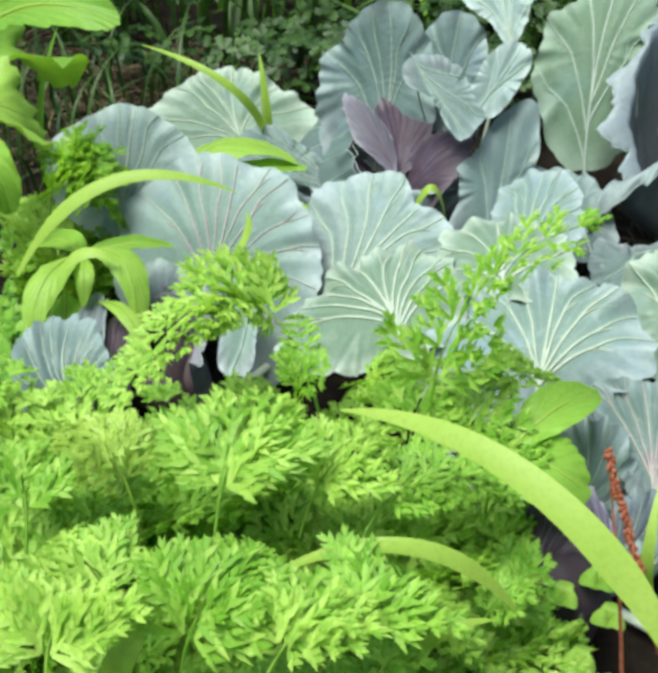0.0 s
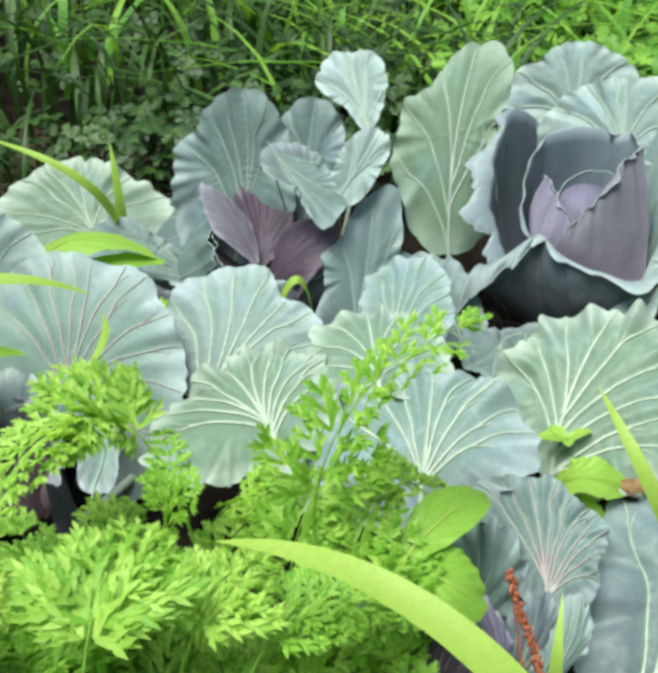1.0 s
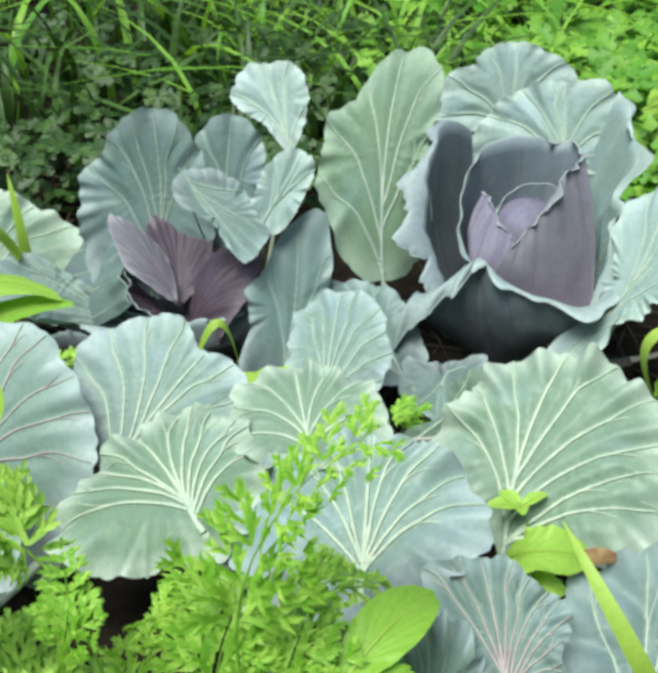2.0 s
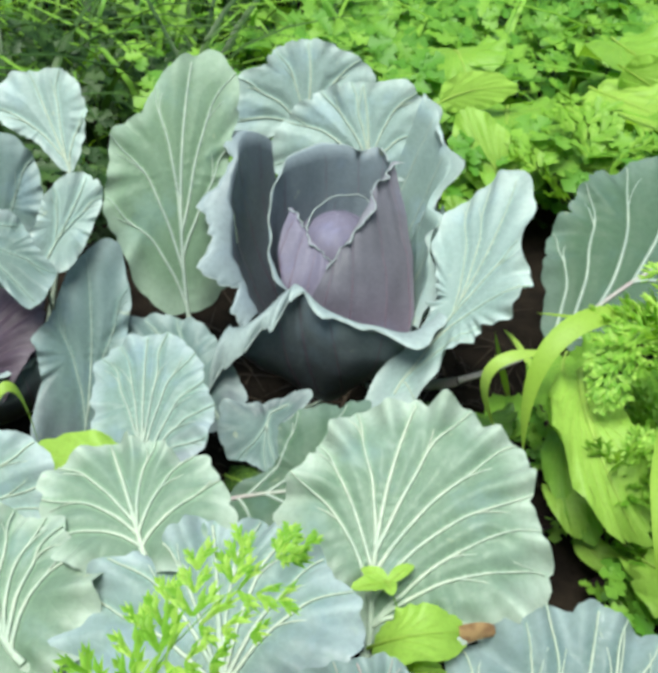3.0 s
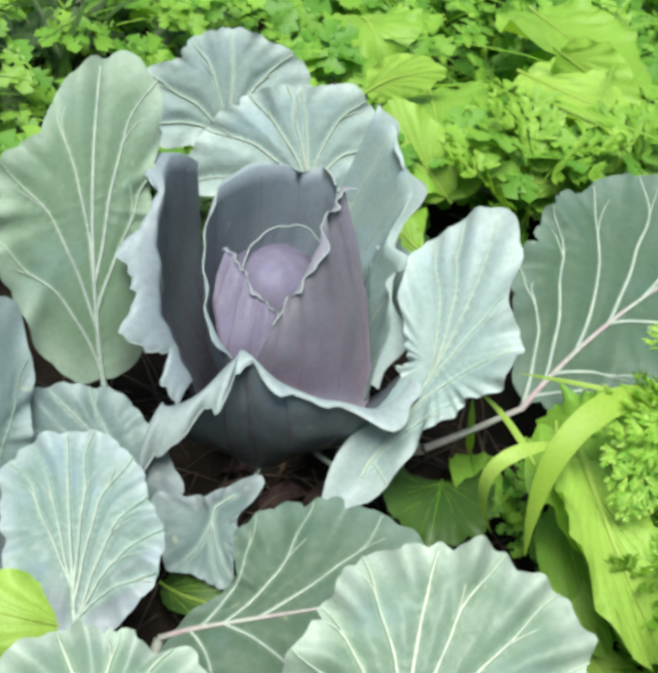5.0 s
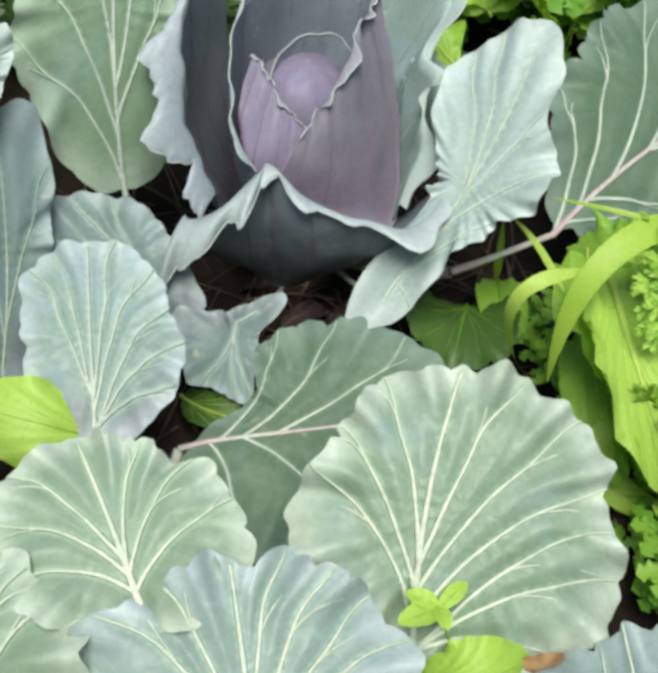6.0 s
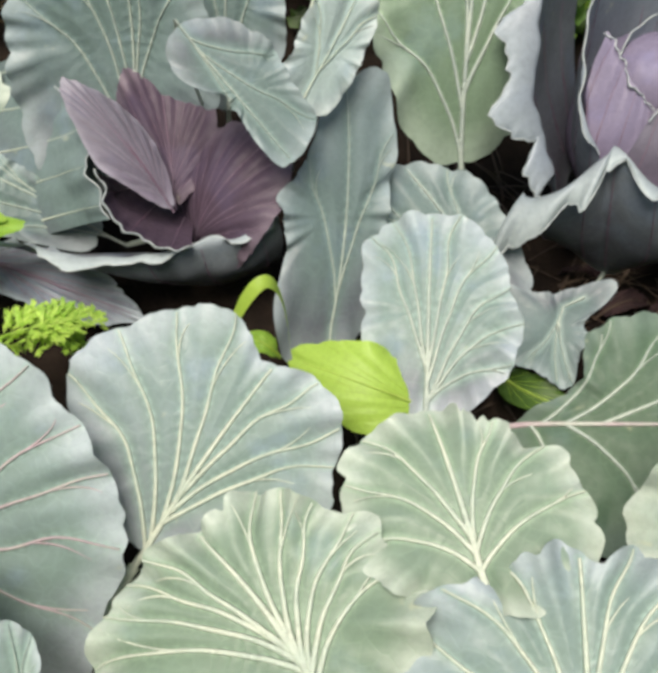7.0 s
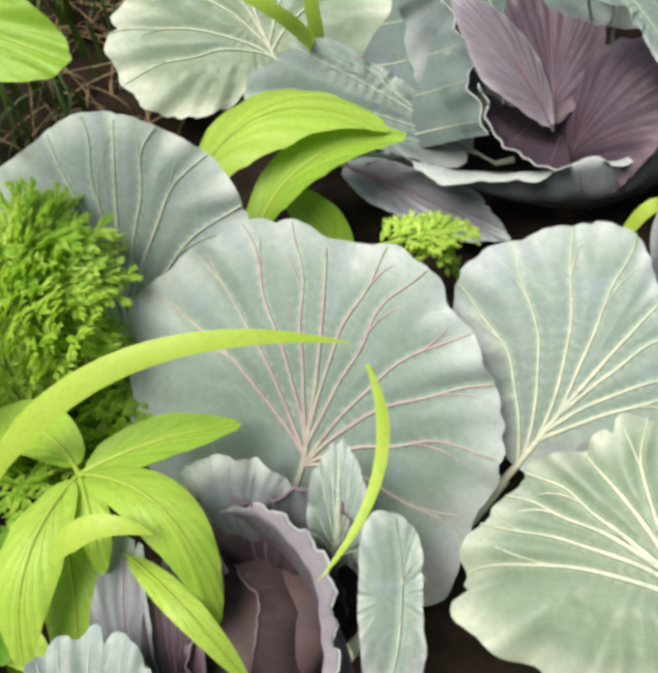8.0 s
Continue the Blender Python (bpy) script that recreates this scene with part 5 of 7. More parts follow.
# ---- ground ----
def ground_sheet():
    bm = bmesh.new()
    xs = [-300, -60, -15, -5] + [-3 + 0.075 * k for k in range(81)] + [5, 15, 60, 300]
    ys = [-300, -60, -15, -5] + [-2 + 0.075 * k for k in range(81)] + [6, 15, 60, 300]
    grid = [[bm.verts.new((x, y, 0.012 * noise.noise((x * 9, y * 9, 0)) + 0.02 * noise.noise((x * 2.5, y * 2.5, 3)))) for x in xs] for y in ys]
    for a, b in zip(grid, grid[1:]):
        for k in range(len(xs) - 1):
            bm.faces.new((a[k], a[k + 1], b[k + 1], b[k]))
    ob = part("ground", bm, SOIL, None, "garden soil under the plants, coloured near black for shade")
    return tagged(ob, category="soil", kind="structure")


ground_sheet()


# ---- grass, weeds and carrot tops among the cabbages ----
grass_thing((0.168, -0.913, 0.300), (0.019, -0.831, 0.420), (-0.148, -0.748, 0.390), 0.028, (-0.490, -0.586, -0.645), GRASS, 'lime green grass blade arching over the carrot tops', 'grass_plant', 'grass', 0.25)
grass_thing((0.027, -0.826, 0.260), (-0.063, -0.849, 0.340), (-0.187, -0.877, 0.300), 0.016, (0.045, -0.725, -0.688), GRASS, 'lime green grass blade arching over the carrot tops', 'grass_plant', 'grass', 0.25)
grass_thing((-0.266, -1.023, 0.300), (-0.246, -1.010, 0.360), (-0.236, -0.970, 0.360), 0.024, (-0.911, 0.044, 0.410), GRASS, 'lime green grass blade arching over the carrot tops', 'grass_plant', 'grass', 0.25)
grass_thing((-0.056, -0.863, 0.200), (-0.022, -0.857, 0.260), (0.013, -0.841, 0.260), 0.012, (-0.632, 0.579, 0.516), GRASS, 'lime green grass blade arching over the carrot tops', 'grass_plant', 'grass', 0.25)
grass_thing((-0.706, -0.333, 0.200), (-0.557, -0.259, 0.330), (-0.416, -0.215, 0.300), 0.022, (-0.469, 0.639, 0.610), GRASS, 'yellow-green grass blade arching across a cabbage leaf', 'grass_plant', 'grass', 0.25)
grass_thing((-0.405, -0.213, 0.270), (-0.386, -0.296, 0.270), (-0.422, -0.376, 0.240), 0.01, (0.986, -0.076, -0.146), GRASS, 'yellow-green grass blade arching across a cabbage leaf', 'grass_plant', 'grass', 0.25)
grass_thing((-0.615, -0.381, 0.240), (-0.573, -0.363, 0.270), (-0.539, -0.362, 0.260), 0.02, (-0.337, 0.803, 0.491), GRASS, 'yellow-green grass blade arching across a cabbage leaf', 'grass_plant', 'grass', 0.25)
grass_thing((-0.539, 0.330, 0.100), (-0.556, 0.241, 0.240), (-0.757, 0.291, 0.300), 0.017, (-0.538, -0.495, -0.683), GRASS, 'lime green grass blade rising beside a cabbage leaf', 'grass_plant', 'grass', 0.25)
grass_thing((-0.535, 0.331, 0.100), (-0.535, 0.317, 0.200), (-0.552, 0.346, 0.280), 0.018, (-0.945, -0.322, -0.062), GRASS, 'lime green grass blade rising beside a cabbage leaf', 'grass_plant', 'grass', 0.25)
grass_thing((0.205, -0.800, 0.450), (0.155, -0.788, 0.540), (0.133, -0.739, 0.560), 0.012, (-0.864, -0.133, -0.486), GRASS, 'lime green grass blade rising beside a cabbage leaf', 'grass_plant', 'grass', 0.25)
grass_thing((0.150, -0.717, 0.200), (0.131, -0.776, 0.330), (0.134, -0.742, 0.360), 0.014, (-0.987, 0.141, -0.073), GRASS, 'lime green grass blade rising beside a cabbage leaf', 'grass_plant', 'grass', 0.25)
grass_thing((-0.222, -0.005, 0.120), (-0.179, 0.010, 0.220), (-0.148, 0.026, 0.100), 0.014, (-0.118, 0.733, 0.670), GRASS, 'lime green grass blade rising beside a cabbage leaf', 'grass_plant', 'grass', 0.25)
grass_thing((0.612, -0.032, 0.300), (0.452, -0.075, 0.300), (0.427, -0.104, 0.160), 0.03, (0.524, -0.806, -0.276), GRASS, 'soft lime grass blade bending between dock leaves', 'grass_plant', 'grass', 0.25)
grass_thing((0.470, -0.057, 0.270), (0.392, -0.065, 0.270), (0.419, -0.053, 0.140), 0.016, (0.578, -0.775, -0.254), GRASS, 'soft lime grass blade bending between dock leaves', 'grass_plant', 'grass', 0.25)
grass_thing((0.593, -0.144, 0.320), (0.546, -0.247, 0.320), (0.571, -0.273, 0.150), 0.026, (0.825, -0.495, 0.272), GRASS, 'soft lime grass blade bending between dock leaves', 'grass_plant', 'grass', 0.25)
grass_thing((0.522, -0.222, 0.280), (0.478, -0.327, 0.260), (0.507, -0.359, 0.120), 0.024, (0.848, -0.439, 0.296), GRASS, 'soft lime grass blade bending between dock leaves', 'grass_plant', 'grass', 0.25)
grass_thing((0.523, 0.162, 0.030), (0.484, 0.124, 0.120), (0.451, 0.095, 0.200), 0.01, (-0.871, 0.452, -0.191), GRASS, 'soft lime grass blade bending between dock leaves', 'grass_plant', 'grass', 0.25)
grass_thing((0.457, -0.036, 0.220), (0.460, 0.023, 0.220), (0.465, 0.101, 0.200), 0.008, (-0.769, -0.049, -0.637), GRASS, 'soft lime grass blade bending between dock leaves', 'grass_plant', 'grass', 0.25)
grass_thing((0.618, 0.027, 0.240), (0.560, 0.057, 0.240), (0.513, 0.107, 0.220), 0.006, (-0.269, -0.546, -0.794), GRASS, 'soft lime grass blade bending between dock leaves', 'grass_plant', 'grass', 0.25)

weed = thing('smartweed', (-0.620, 0.020, 0.000), 'lance-shaped yellow-green weed leaves lying against a cabbage', 'weed')
weed_leaf(weed, WEED_LIME, GRASS, 0.0012, '', root=(-0.640, 0.020, 0.120), mid=(-0.552, 0.131, 0.200), tip=(-0.431, 0.147, 0.170), side=(0.355, -0.935, 0.000), width=0.092, toward=(0.213, -0.715, 0.666), stalk=0.05, blunt=2.0, notch=0.25, narrow=0.35, ruffle=0.02, pucker=0.02, wrap=-0.5, count=4, seed=201)
weed_leaf(weed, WEED, GRASS, 0.0012, '', root=(-0.560, 0.000, 0.120), mid=(-0.508, 0.106, 0.160), tip=(-0.411, 0.147, 0.160), side=(0.133, -0.976, -0.171), width=0.058, toward=(0.173, -0.692, 0.701), stalk=0.05, blunt=2.0, notch=0.25, narrow=0.35, ruffle=0.02, pucker=0.02, wrap=0.4, count=4, seed=202)
weed_leaf(weed, WEED, GRASS, 0.0012, '', root=(-0.477, 0.065, 0.030), mid=(-0.512, 0.093, 0.100), tip=(-0.544, 0.103, 0.120), side=(0.954, 0.300, 0.000), width=0.051, toward=(0.172, -0.660, 0.732), stalk=0.05, blunt=2.0, notch=0.25, narrow=0.35, ruffle=0.02, pucker=0.02, count=4, seed=203)

weed = thing('balsam_weed', (-0.700, -0.420, 0.000), 'glossy lime green balsam weed with drooping leaves', 'weed')
stem = bmesh.new()
ribbon(stem, (-0.70, -0.42, 0.0), (-0.68, -0.39, 0.12), (-0.622, -0.301, 0.220), (1, 0.2, 0), 0.012, 8, 0.9, 1.0)
part('stem', stem, WEED, weed)
weed_leaf(weed, WEED_LIME, GRASS, 0.0012, '', root=(-0.623, -0.300, 0.220), mid=(-0.638, -0.369, 0.230), tip=(-0.644, -0.435, 0.160), side=(0.995, 0.100, 0.000), width=0.053, toward=(0.387, -0.354, 0.851), stalk=0.05, blunt=2.0, notch=0.25, narrow=0.35, ruffle=0.02, pucker=0.02, wrap=-0.6, count=5, seed=211)
weed_leaf(weed, WEED_LIME, GRASS, 0.0012, '', root=(-0.623, -0.300, 0.220), mid=(-0.605, -0.333, 0.220), tip=(-0.598, -0.363, 0.180), side=(0.995, 0.096, 0.000), width=0.030, toward=(0.343, -0.393, 0.853), stalk=0.05, blunt=2.0, notch=0.25, narrow=0.35, ruffle=0.02, pucker=0.02, wrap=-0.5, count=4, seed=212)
weed_leaf(weed, WEED_LIME, GRASS, 0.0012, '', root=(-0.623, -0.300, 0.220), mid=(-0.544, -0.335, 0.250), tip=(-0.505, -0.384, 0.160), side=(0.683, 0.731, 0.000), width=0.049, toward=(0.286, -0.413, 0.865), stalk=0.05, blunt=2.0, notch=0.25, narrow=0.35, ruffle=0.02, pucker=0.02, wrap=-0.5, count=5, seed=213)
weed_leaf(weed, WEED, GRASS, 0.0012, '', root=(-0.623, -0.300, 0.220), mid=(-0.576, -0.276, 0.230), tip=(-0.505, -0.244, 0.220), side=(0.467, -0.884, 0.000), width=0.042, toward=(0.306, -0.457, 0.835), stalk=0.05, blunt=2.0, notch=0.25, narrow=0.35, ruffle=0.02, pucker=0.02, wrap=0.3, count=5, seed=214)
weed_leaf(weed, WEED, GRASS, 0.0012, '', root=(-0.623, -0.300, 0.220), mid=(-0.663, -0.266, 0.220), tip=(-0.731, -0.260, 0.200), side=(0.359, -0.933, 0.000), width=0.049, toward=(0.389, -0.446, 0.806), stalk=0.05, blunt=2.0, notch=0.25, narrow=0.35, ruffle=0.02, pucker=0.02, wrap=0.3, count=5, seed=215)
weed_leaf(weed, WEED, GRASS, 0.0012, '', root=(-0.638, -0.331, 0.180), mid=(-0.619, -0.385, 0.160), tip=(-0.623, -0.426, 0.100), side=(0.995, 0.105, 0.000), width=0.055, toward=(0.344, -0.316, 0.884), stalk=0.05, blunt=2.0, notch=0.25, narrow=0.35, ruffle=0.02, pucker=0.02, wrap=-0.4, count=5, seed=216)
weed_leaf(weed, WEED_LIME, GRASS, 0.0012, '', root=(-0.588, -0.340, 0.170), mid=(-0.522, -0.391, 0.200), tip=(-0.475, -0.423, 0.140), side=(0.694, 0.720, 0.000), width=0.025, toward=(0.253, -0.335, 0.907), stalk=0.05, blunt=2.0, notch=0.25, narrow=0.35, ruffle=0.02, pucker=0.02, wrap=-0.4, count=4, seed=217)
weed_leaf(weed, WEED_LIME, GRASS, 0.0012, '', root=(-0.703, -0.393, 0.100), mid=(-0.674, -0.404, 0.120), tip=(-0.642, -0.422, 0.100), side=(0.408, 0.913, 0.000), width=0.037, toward=(0.385, -0.279, 0.880), stalk=0.05, blunt=2.0, notch=0.25, narrow=0.35, ruffle=0.02, pucker=0.02, count=4, seed=218)

weed = thing('dock_seedling', (-0.100, -0.020, 0.000), 'broad yellow-green weed leaf wedged between two cabbages', 'weed')
weed_leaf(weed, WEED_LIME, GRASS, 0.0012, '', root=(0.006, -0.064, 0.100), mid=(-0.077, -0.070, 0.160), tip=(-0.151, -0.017, 0.140), side=(0.134, 0.884, 0.447), width=0.089, toward=(-0.109, -0.594, 0.797), stalk=0.08, blunt=2.1, notch=0.4, narrow=0.2, ruffle=0.05, pucker=0.02, wrap=-0.5, count=5, seed=221)
weed_leaf(weed, WEED, GRASS, 0.0012, '', root=(-0.156, 0.047, 0.060), mid=(-0.173, 0.050, 0.080), tip=(-0.191, 0.065, 0.070), side=(-0.015, 0.917, 0.398), width=0.025, toward=(-0.011, -0.631, 0.776), stalk=0.08, blunt=2.1, notch=0.4, narrow=0.2, ruffle=0.05, pucker=0.02, count=4, seed=222)
weed_leaf(weed, WEED_SHADED, GRASS, 0.0012, '', root=(0.084, 0.042, 0.030), mid=(0.111, -0.013, 0.060), tip=(0.147, -0.031, 0.060), side=(0.178, 0.955, 0.239), width=0.042, toward=(-0.261, -0.567, 0.782), stalk=0.08, blunt=2.1, notch=0.4, narrow=0.2, ruffle=0.05, pucker=0.02, count=4, seed=223)

weed = thing('clover_seedling', (0.220, -0.400, 0.000), 'small bright yellow-green three-leaved seedling', 'weed')
stem = bmesh.new()
ribbon(stem, (0.225, -0.40, 0.0), (0.22, -0.39, 0.12), (0.190, -0.352, 0.230), (1, 0, 0), 0.004, 8, 0.9, 1.0)
part('stem', stem, WEED, weed)
weed_leaf(weed, WEED_LIME, GRASS, 0.0006, '', root=(0.190, -0.352, 0.230), mid=(0.169, -0.357, 0.235), tip=(0.152, -0.359, 0.235), side=(-0.278, -0.961, 0.000), width=0.021, toward=(-0.417, -0.352, 0.838), stalk=0.02, blunt=2.0, notch=0.2, narrow=0.2, count=3, ruffle=0.02, pucker=0.02, seed=231)
weed_leaf(weed, WEED_LIME, GRASS, 0.0006, '', root=(0.190, -0.352, 0.230), mid=(0.177, -0.345, 0.235), tip=(0.168, -0.335, 0.235), side=(0.845, 0.535, 0.000), width=0.019, toward=(-0.423, -0.363, 0.830), stalk=0.02, blunt=2.0, notch=0.2, narrow=0.2, count=3, ruffle=0.02, pucker=0.02, seed=232)
weed_leaf(weed, WEED_LIME, GRASS, 0.0006, '', root=(0.190, -0.352, 0.230), mid=(0.203, -0.346, 0.235), tip=(0.218, -0.338, 0.235), side=(0.818, -0.575, 0.000), width=0.015, toward=(-0.447, -0.357, 0.820), stalk=0.02, blunt=2.0, notch=0.2, narrow=0.2, count=3, ruffle=0.02, pucker=0.02, seed=233)
weed_leaf(weed, WEED_LIME, GRASS, 0.0006, '', root=(0.190, -0.352, 0.230), mid=(0.188, -0.363, 0.235), tip=(0.188, -0.373, 0.235), side=(0.995, 0.101, 0.000), width=0.015, toward=(-0.436, -0.342, 0.832), stalk=0.02, blunt=2.0, notch=0.2, narrow=0.2, count=3, ruffle=0.02, pucker=0.02, seed=234)

weed = thing('yellowing_weed', (0.230, -0.450, 0.000), 'yellowing weed leaf with a brown withered end', 'weed')
weed_leaf(weed, WEED_LIME, GRASS, 0.0012, '', root=(0.170, -0.378, 0.170), mid=(0.205, -0.409, 0.220), tip=(0.258, -0.397, 0.200), side=(0.344, 0.926, 0.156), width=0.064, toward=(-0.317, -0.558, 0.767), stalk=0.08, blunt=2.1, notch=0.4, narrow=0.2, ruffle=0.05, pucker=0.02, wrap=0.2, count=4, seed=236)
tipm = bmesh.new()
ribbon(tipm, (0.248, -0.401, 0.200), (0.265, -0.404, 0.210), (0.292, -0.403, 0.200), (0, 0.3, 1), 0.02, 8, 0.4, 0.8)
part('withered_end', tipm, WITHERED, weed, 'brown withered leaf end')
weed_leaf(weed, WEED_LIME, GRASS, 0.0012, '', root=(0.201, -0.405, 0.150), mid=(0.209, -0.426, 0.190), tip=(0.231, -0.428, 0.180), side=(0.373, 0.874, 0.312), width=0.032, toward=(-0.316, -0.533, 0.785), stalk=0.08, blunt=2.1, notch=0.4, narrow=0.2, ruffle=0.05, pucker=0.02, count=4, seed=237)

weed = thing('morning_glory', (0.030, -0.620, 0.000), 'smooth light green heart-shaped weed leaves over the cabbage heart', 'weed')
weed_leaf(weed, WEED, GRASS, 0.0012, '', root=(0.004, -0.635, 0.280), mid=(0.032, -0.605, 0.300), tip=(0.084, -0.540, 0.290), side=(0.697, -0.695, -0.179), width=0.056, toward=(-0.011, -0.778, 0.629), stalk=0.05, blunt=2.1, notch=0.15, narrow=0.25, count=5, ruffle=0.02, pucker=0.02, wrap=0.3, seed=241)
weed_leaf(weed, WEED, GRASS, 0.0012, '', root=(0.006, -0.623, 0.270), mid=(0.046, -0.658, 0.280), tip=(0.084, -0.654, 0.250), side=(-0.339, -0.914, -0.222), width=0.090, toward=(-0.024, -0.749, 0.663), stalk=0.05, blunt=2.1, notch=0.15, narrow=0.2, count=5, ruffle=0.02, pucker=0.02, wrap=-0.4, seed=242)
weed_leaf(weed, WEED, GRASS, 0.0012, '', root=(-0.003, -0.618, 0.270), mid=(-0.011, -0.606, 0.270), tip=(-0.019, -0.590, 0.270), side=(0.760, 0.650, 0.000), width=0.029, toward=(0.027, -0.764, 0.645), stalk=0.05, notch=0.15, count=3, seed=243)

weed = thing('clover_plant', (0.160, -0.780, 0.000), 'pale green clover leaves with light marks on thin stalks', 'weed')
weed_leaf(weed, WEED_LIME, GRASS, 0.0005, '', root=(0.072, -0.712, 0.160), mid=(0.062, -0.718, 0.167), tip=(0.055, -0.714, 0.163), side=(0.078, 0.997, 0.000), width=0.025, toward=(-0.038, -0.670, 0.741), stalk=0.02, blunt=2.1, notch=0.1, count=3, ruffle=0.01, pucker=0.01, wrap=0.1, seed=251)
weed_leaf(weed, WEED_LIME, GRASS, 0.0005, '', root=(0.072, -0.712, 0.160), mid=(0.073, -0.707, 0.167), tip=(0.074, -0.693, 0.163), side=(0.998, -0.066, 0.000), width=0.017, toward=(-0.047, -0.675, 0.736), stalk=0.02, blunt=2.1, notch=0.1, count=3, ruffle=0.01, pucker=0.01, wrap=0.1, seed=252)
weed_leaf(weed, WEED_LIME, GRASS, 0.0005, '', root=(0.072, -0.712, 0.160), mid=(0.080, -0.720, 0.167), tip=(0.087, -0.719, 0.163), side=(-0.216, -0.976, 0.000), width=0.024, toward=(-0.054, -0.668, 0.742), stalk=0.02, blunt=2.1, notch=0.1, count=3, ruffle=0.01, pucker=0.01, wrap=0.1, seed=253)
weed_leaf(weed, WEED, GRASS, 0.0005, '', root=(0.107, -0.681, 0.160), mid=(0.097, -0.687, 0.167), tip=(0.089, -0.683, 0.163), side=(0.100, 0.995, 0.000), width=0.027, toward=(-0.067, -0.684, 0.727), stalk=0.02, blunt=2.1, notch=0.1, count=3, ruffle=0.01, pucker=0.01, wrap=0.1, seed=254)
weed_leaf(weed, WEED, GRASS, 0.0005, '', root=(0.107, -0.681, 0.160), mid=(0.107, -0.675, 0.167), tip=(0.109, -0.661, 0.163), side=(0.997, -0.073, -0.000), width=0.017, toward=(-0.076, -0.689, 0.721), stalk=0.02, blunt=2.1, notch=0.1, count=3, ruffle=0.01, pucker=0.01, wrap=0.1, seed=255)
weed_leaf(weed, WEED, GRASS, 0.0005, '', root=(0.107, -0.681, 0.160), mid=(0.114, -0.690, 0.167), tip=(0.122, -0.688, 0.163), side=(-0.234, -0.972, -0.000), width=0.025, toward=(-0.083, -0.682, 0.727), stalk=0.02, blunt=2.1, notch=0.1, count=3, ruffle=0.01, pucker=0.01, wrap=0.1, seed=256)
weed_leaf(weed, WEED_LIME, GRASS, 0.0005, '', root=(0.119, -0.729, 0.160), mid=(0.109, -0.735, 0.167), tip=(0.102, -0.731, 0.163), side=(0.112, 0.994, 0.000), width=0.025, toward=(-0.080, -0.660, 0.747), stalk=0.02, blunt=2.1, notch=0.1, count=3, ruffle=0.01, pucker=0.01, wrap=0.1, seed=257)
weed_leaf(weed, WEED_LIME, GRASS, 0.0005, '', root=(0.119, -0.729, 0.160), mid=(0.119, -0.724, 0.167), tip=(0.121, -0.711, 0.163), side=(0.998, -0.063, -0.000), width=0.016, toward=(-0.089, -0.665, 0.742), stalk=0.02, blunt=2.1, notch=0.1, count=3, ruffle=0.01, pucker=0.01, wrap=0.1, seed=258)
weed_leaf(weed, WEED_LIME, GRASS, 0.0005, '', root=(0.119, -0.729, 0.160), mid=(0.126, -0.737, 0.167), tip=(0.133, -0.735, 0.163), side=(-0.249, -0.969, 0.000), width=0.023, toward=(-0.095, -0.658, 0.747), stalk=0.02, blunt=2.1, notch=0.1, count=3, ruffle=0.01, pucker=0.01, wrap=0.1, seed=259)
weed_leaf(weed, WEED, GRASS, 0.0005, '', root=(0.067, -0.767, 0.160), mid=(0.058, -0.773, 0.167), tip=(0.051, -0.770, 0.163), side=(0.078, 0.997, 0.000), width=0.023, toward=(-0.035, -0.642, 0.766), stalk=0.02, blunt=2.1, notch=0.1, count=3, ruffle=0.01, pucker=0.01, wrap=0.1, seed=260)
weed_leaf(weed, WEED, GRASS, 0.0005, '', root=(0.067, -0.767, 0.160), mid=(0.068, -0.763, 0.167), tip=(0.069, -0.750, 0.163), side=(0.999, -0.053, 0.000), width=0.016, toward=(-0.044, -0.647, 0.761), stalk=0.02, blunt=2.1, notch=0.1, count=3, ruffle=0.01, pucker=0.01, wrap=0.1, seed=261)
weed_leaf(weed, WEED, GRASS, 0.0005, '', root=(0.067, -0.767, 0.160), mid=(0.075, -0.775, 0.167), tip=(0.082, -0.774, 0.163), side=(-0.221, -0.975, 0.000), width=0.022, toward=(-0.051, -0.640, 0.767), stalk=0.02, blunt=2.1, notch=0.1, count=3, ruffle=0.01, pucker=0.01, wrap=0.1, seed=262)
weed_leaf(weed, WEED_LIME, GRASS, 0.0005, '', root=(0.093, -0.787, 0.160), mid=(0.083, -0.793, 0.167), tip=(0.076, -0.789, 0.163), side=(0.098, 0.995, 0.000), width=0.023, toward=(-0.059, -0.630, 0.774), stalk=0.02, blunt=2.1, notch=0.1, count=3, ruffle=0.01, pucker=0.01, wrap=0.1, seed=263)
weed_leaf(weed, WEED_LIME, GRASS, 0.0005, '', root=(0.093, -0.787, 0.160), mid=(0.093, -0.783, 0.167), tip=(0.095, -0.771, 0.163), side=(0.999, -0.049, 0.000), width=0.016, toward=(-0.068, -0.636, 0.769), stalk=0.02, blunt=2.1, notch=0.1, count=3, ruffle=0.01, pucker=0.01, wrap=0.1, seed=264)
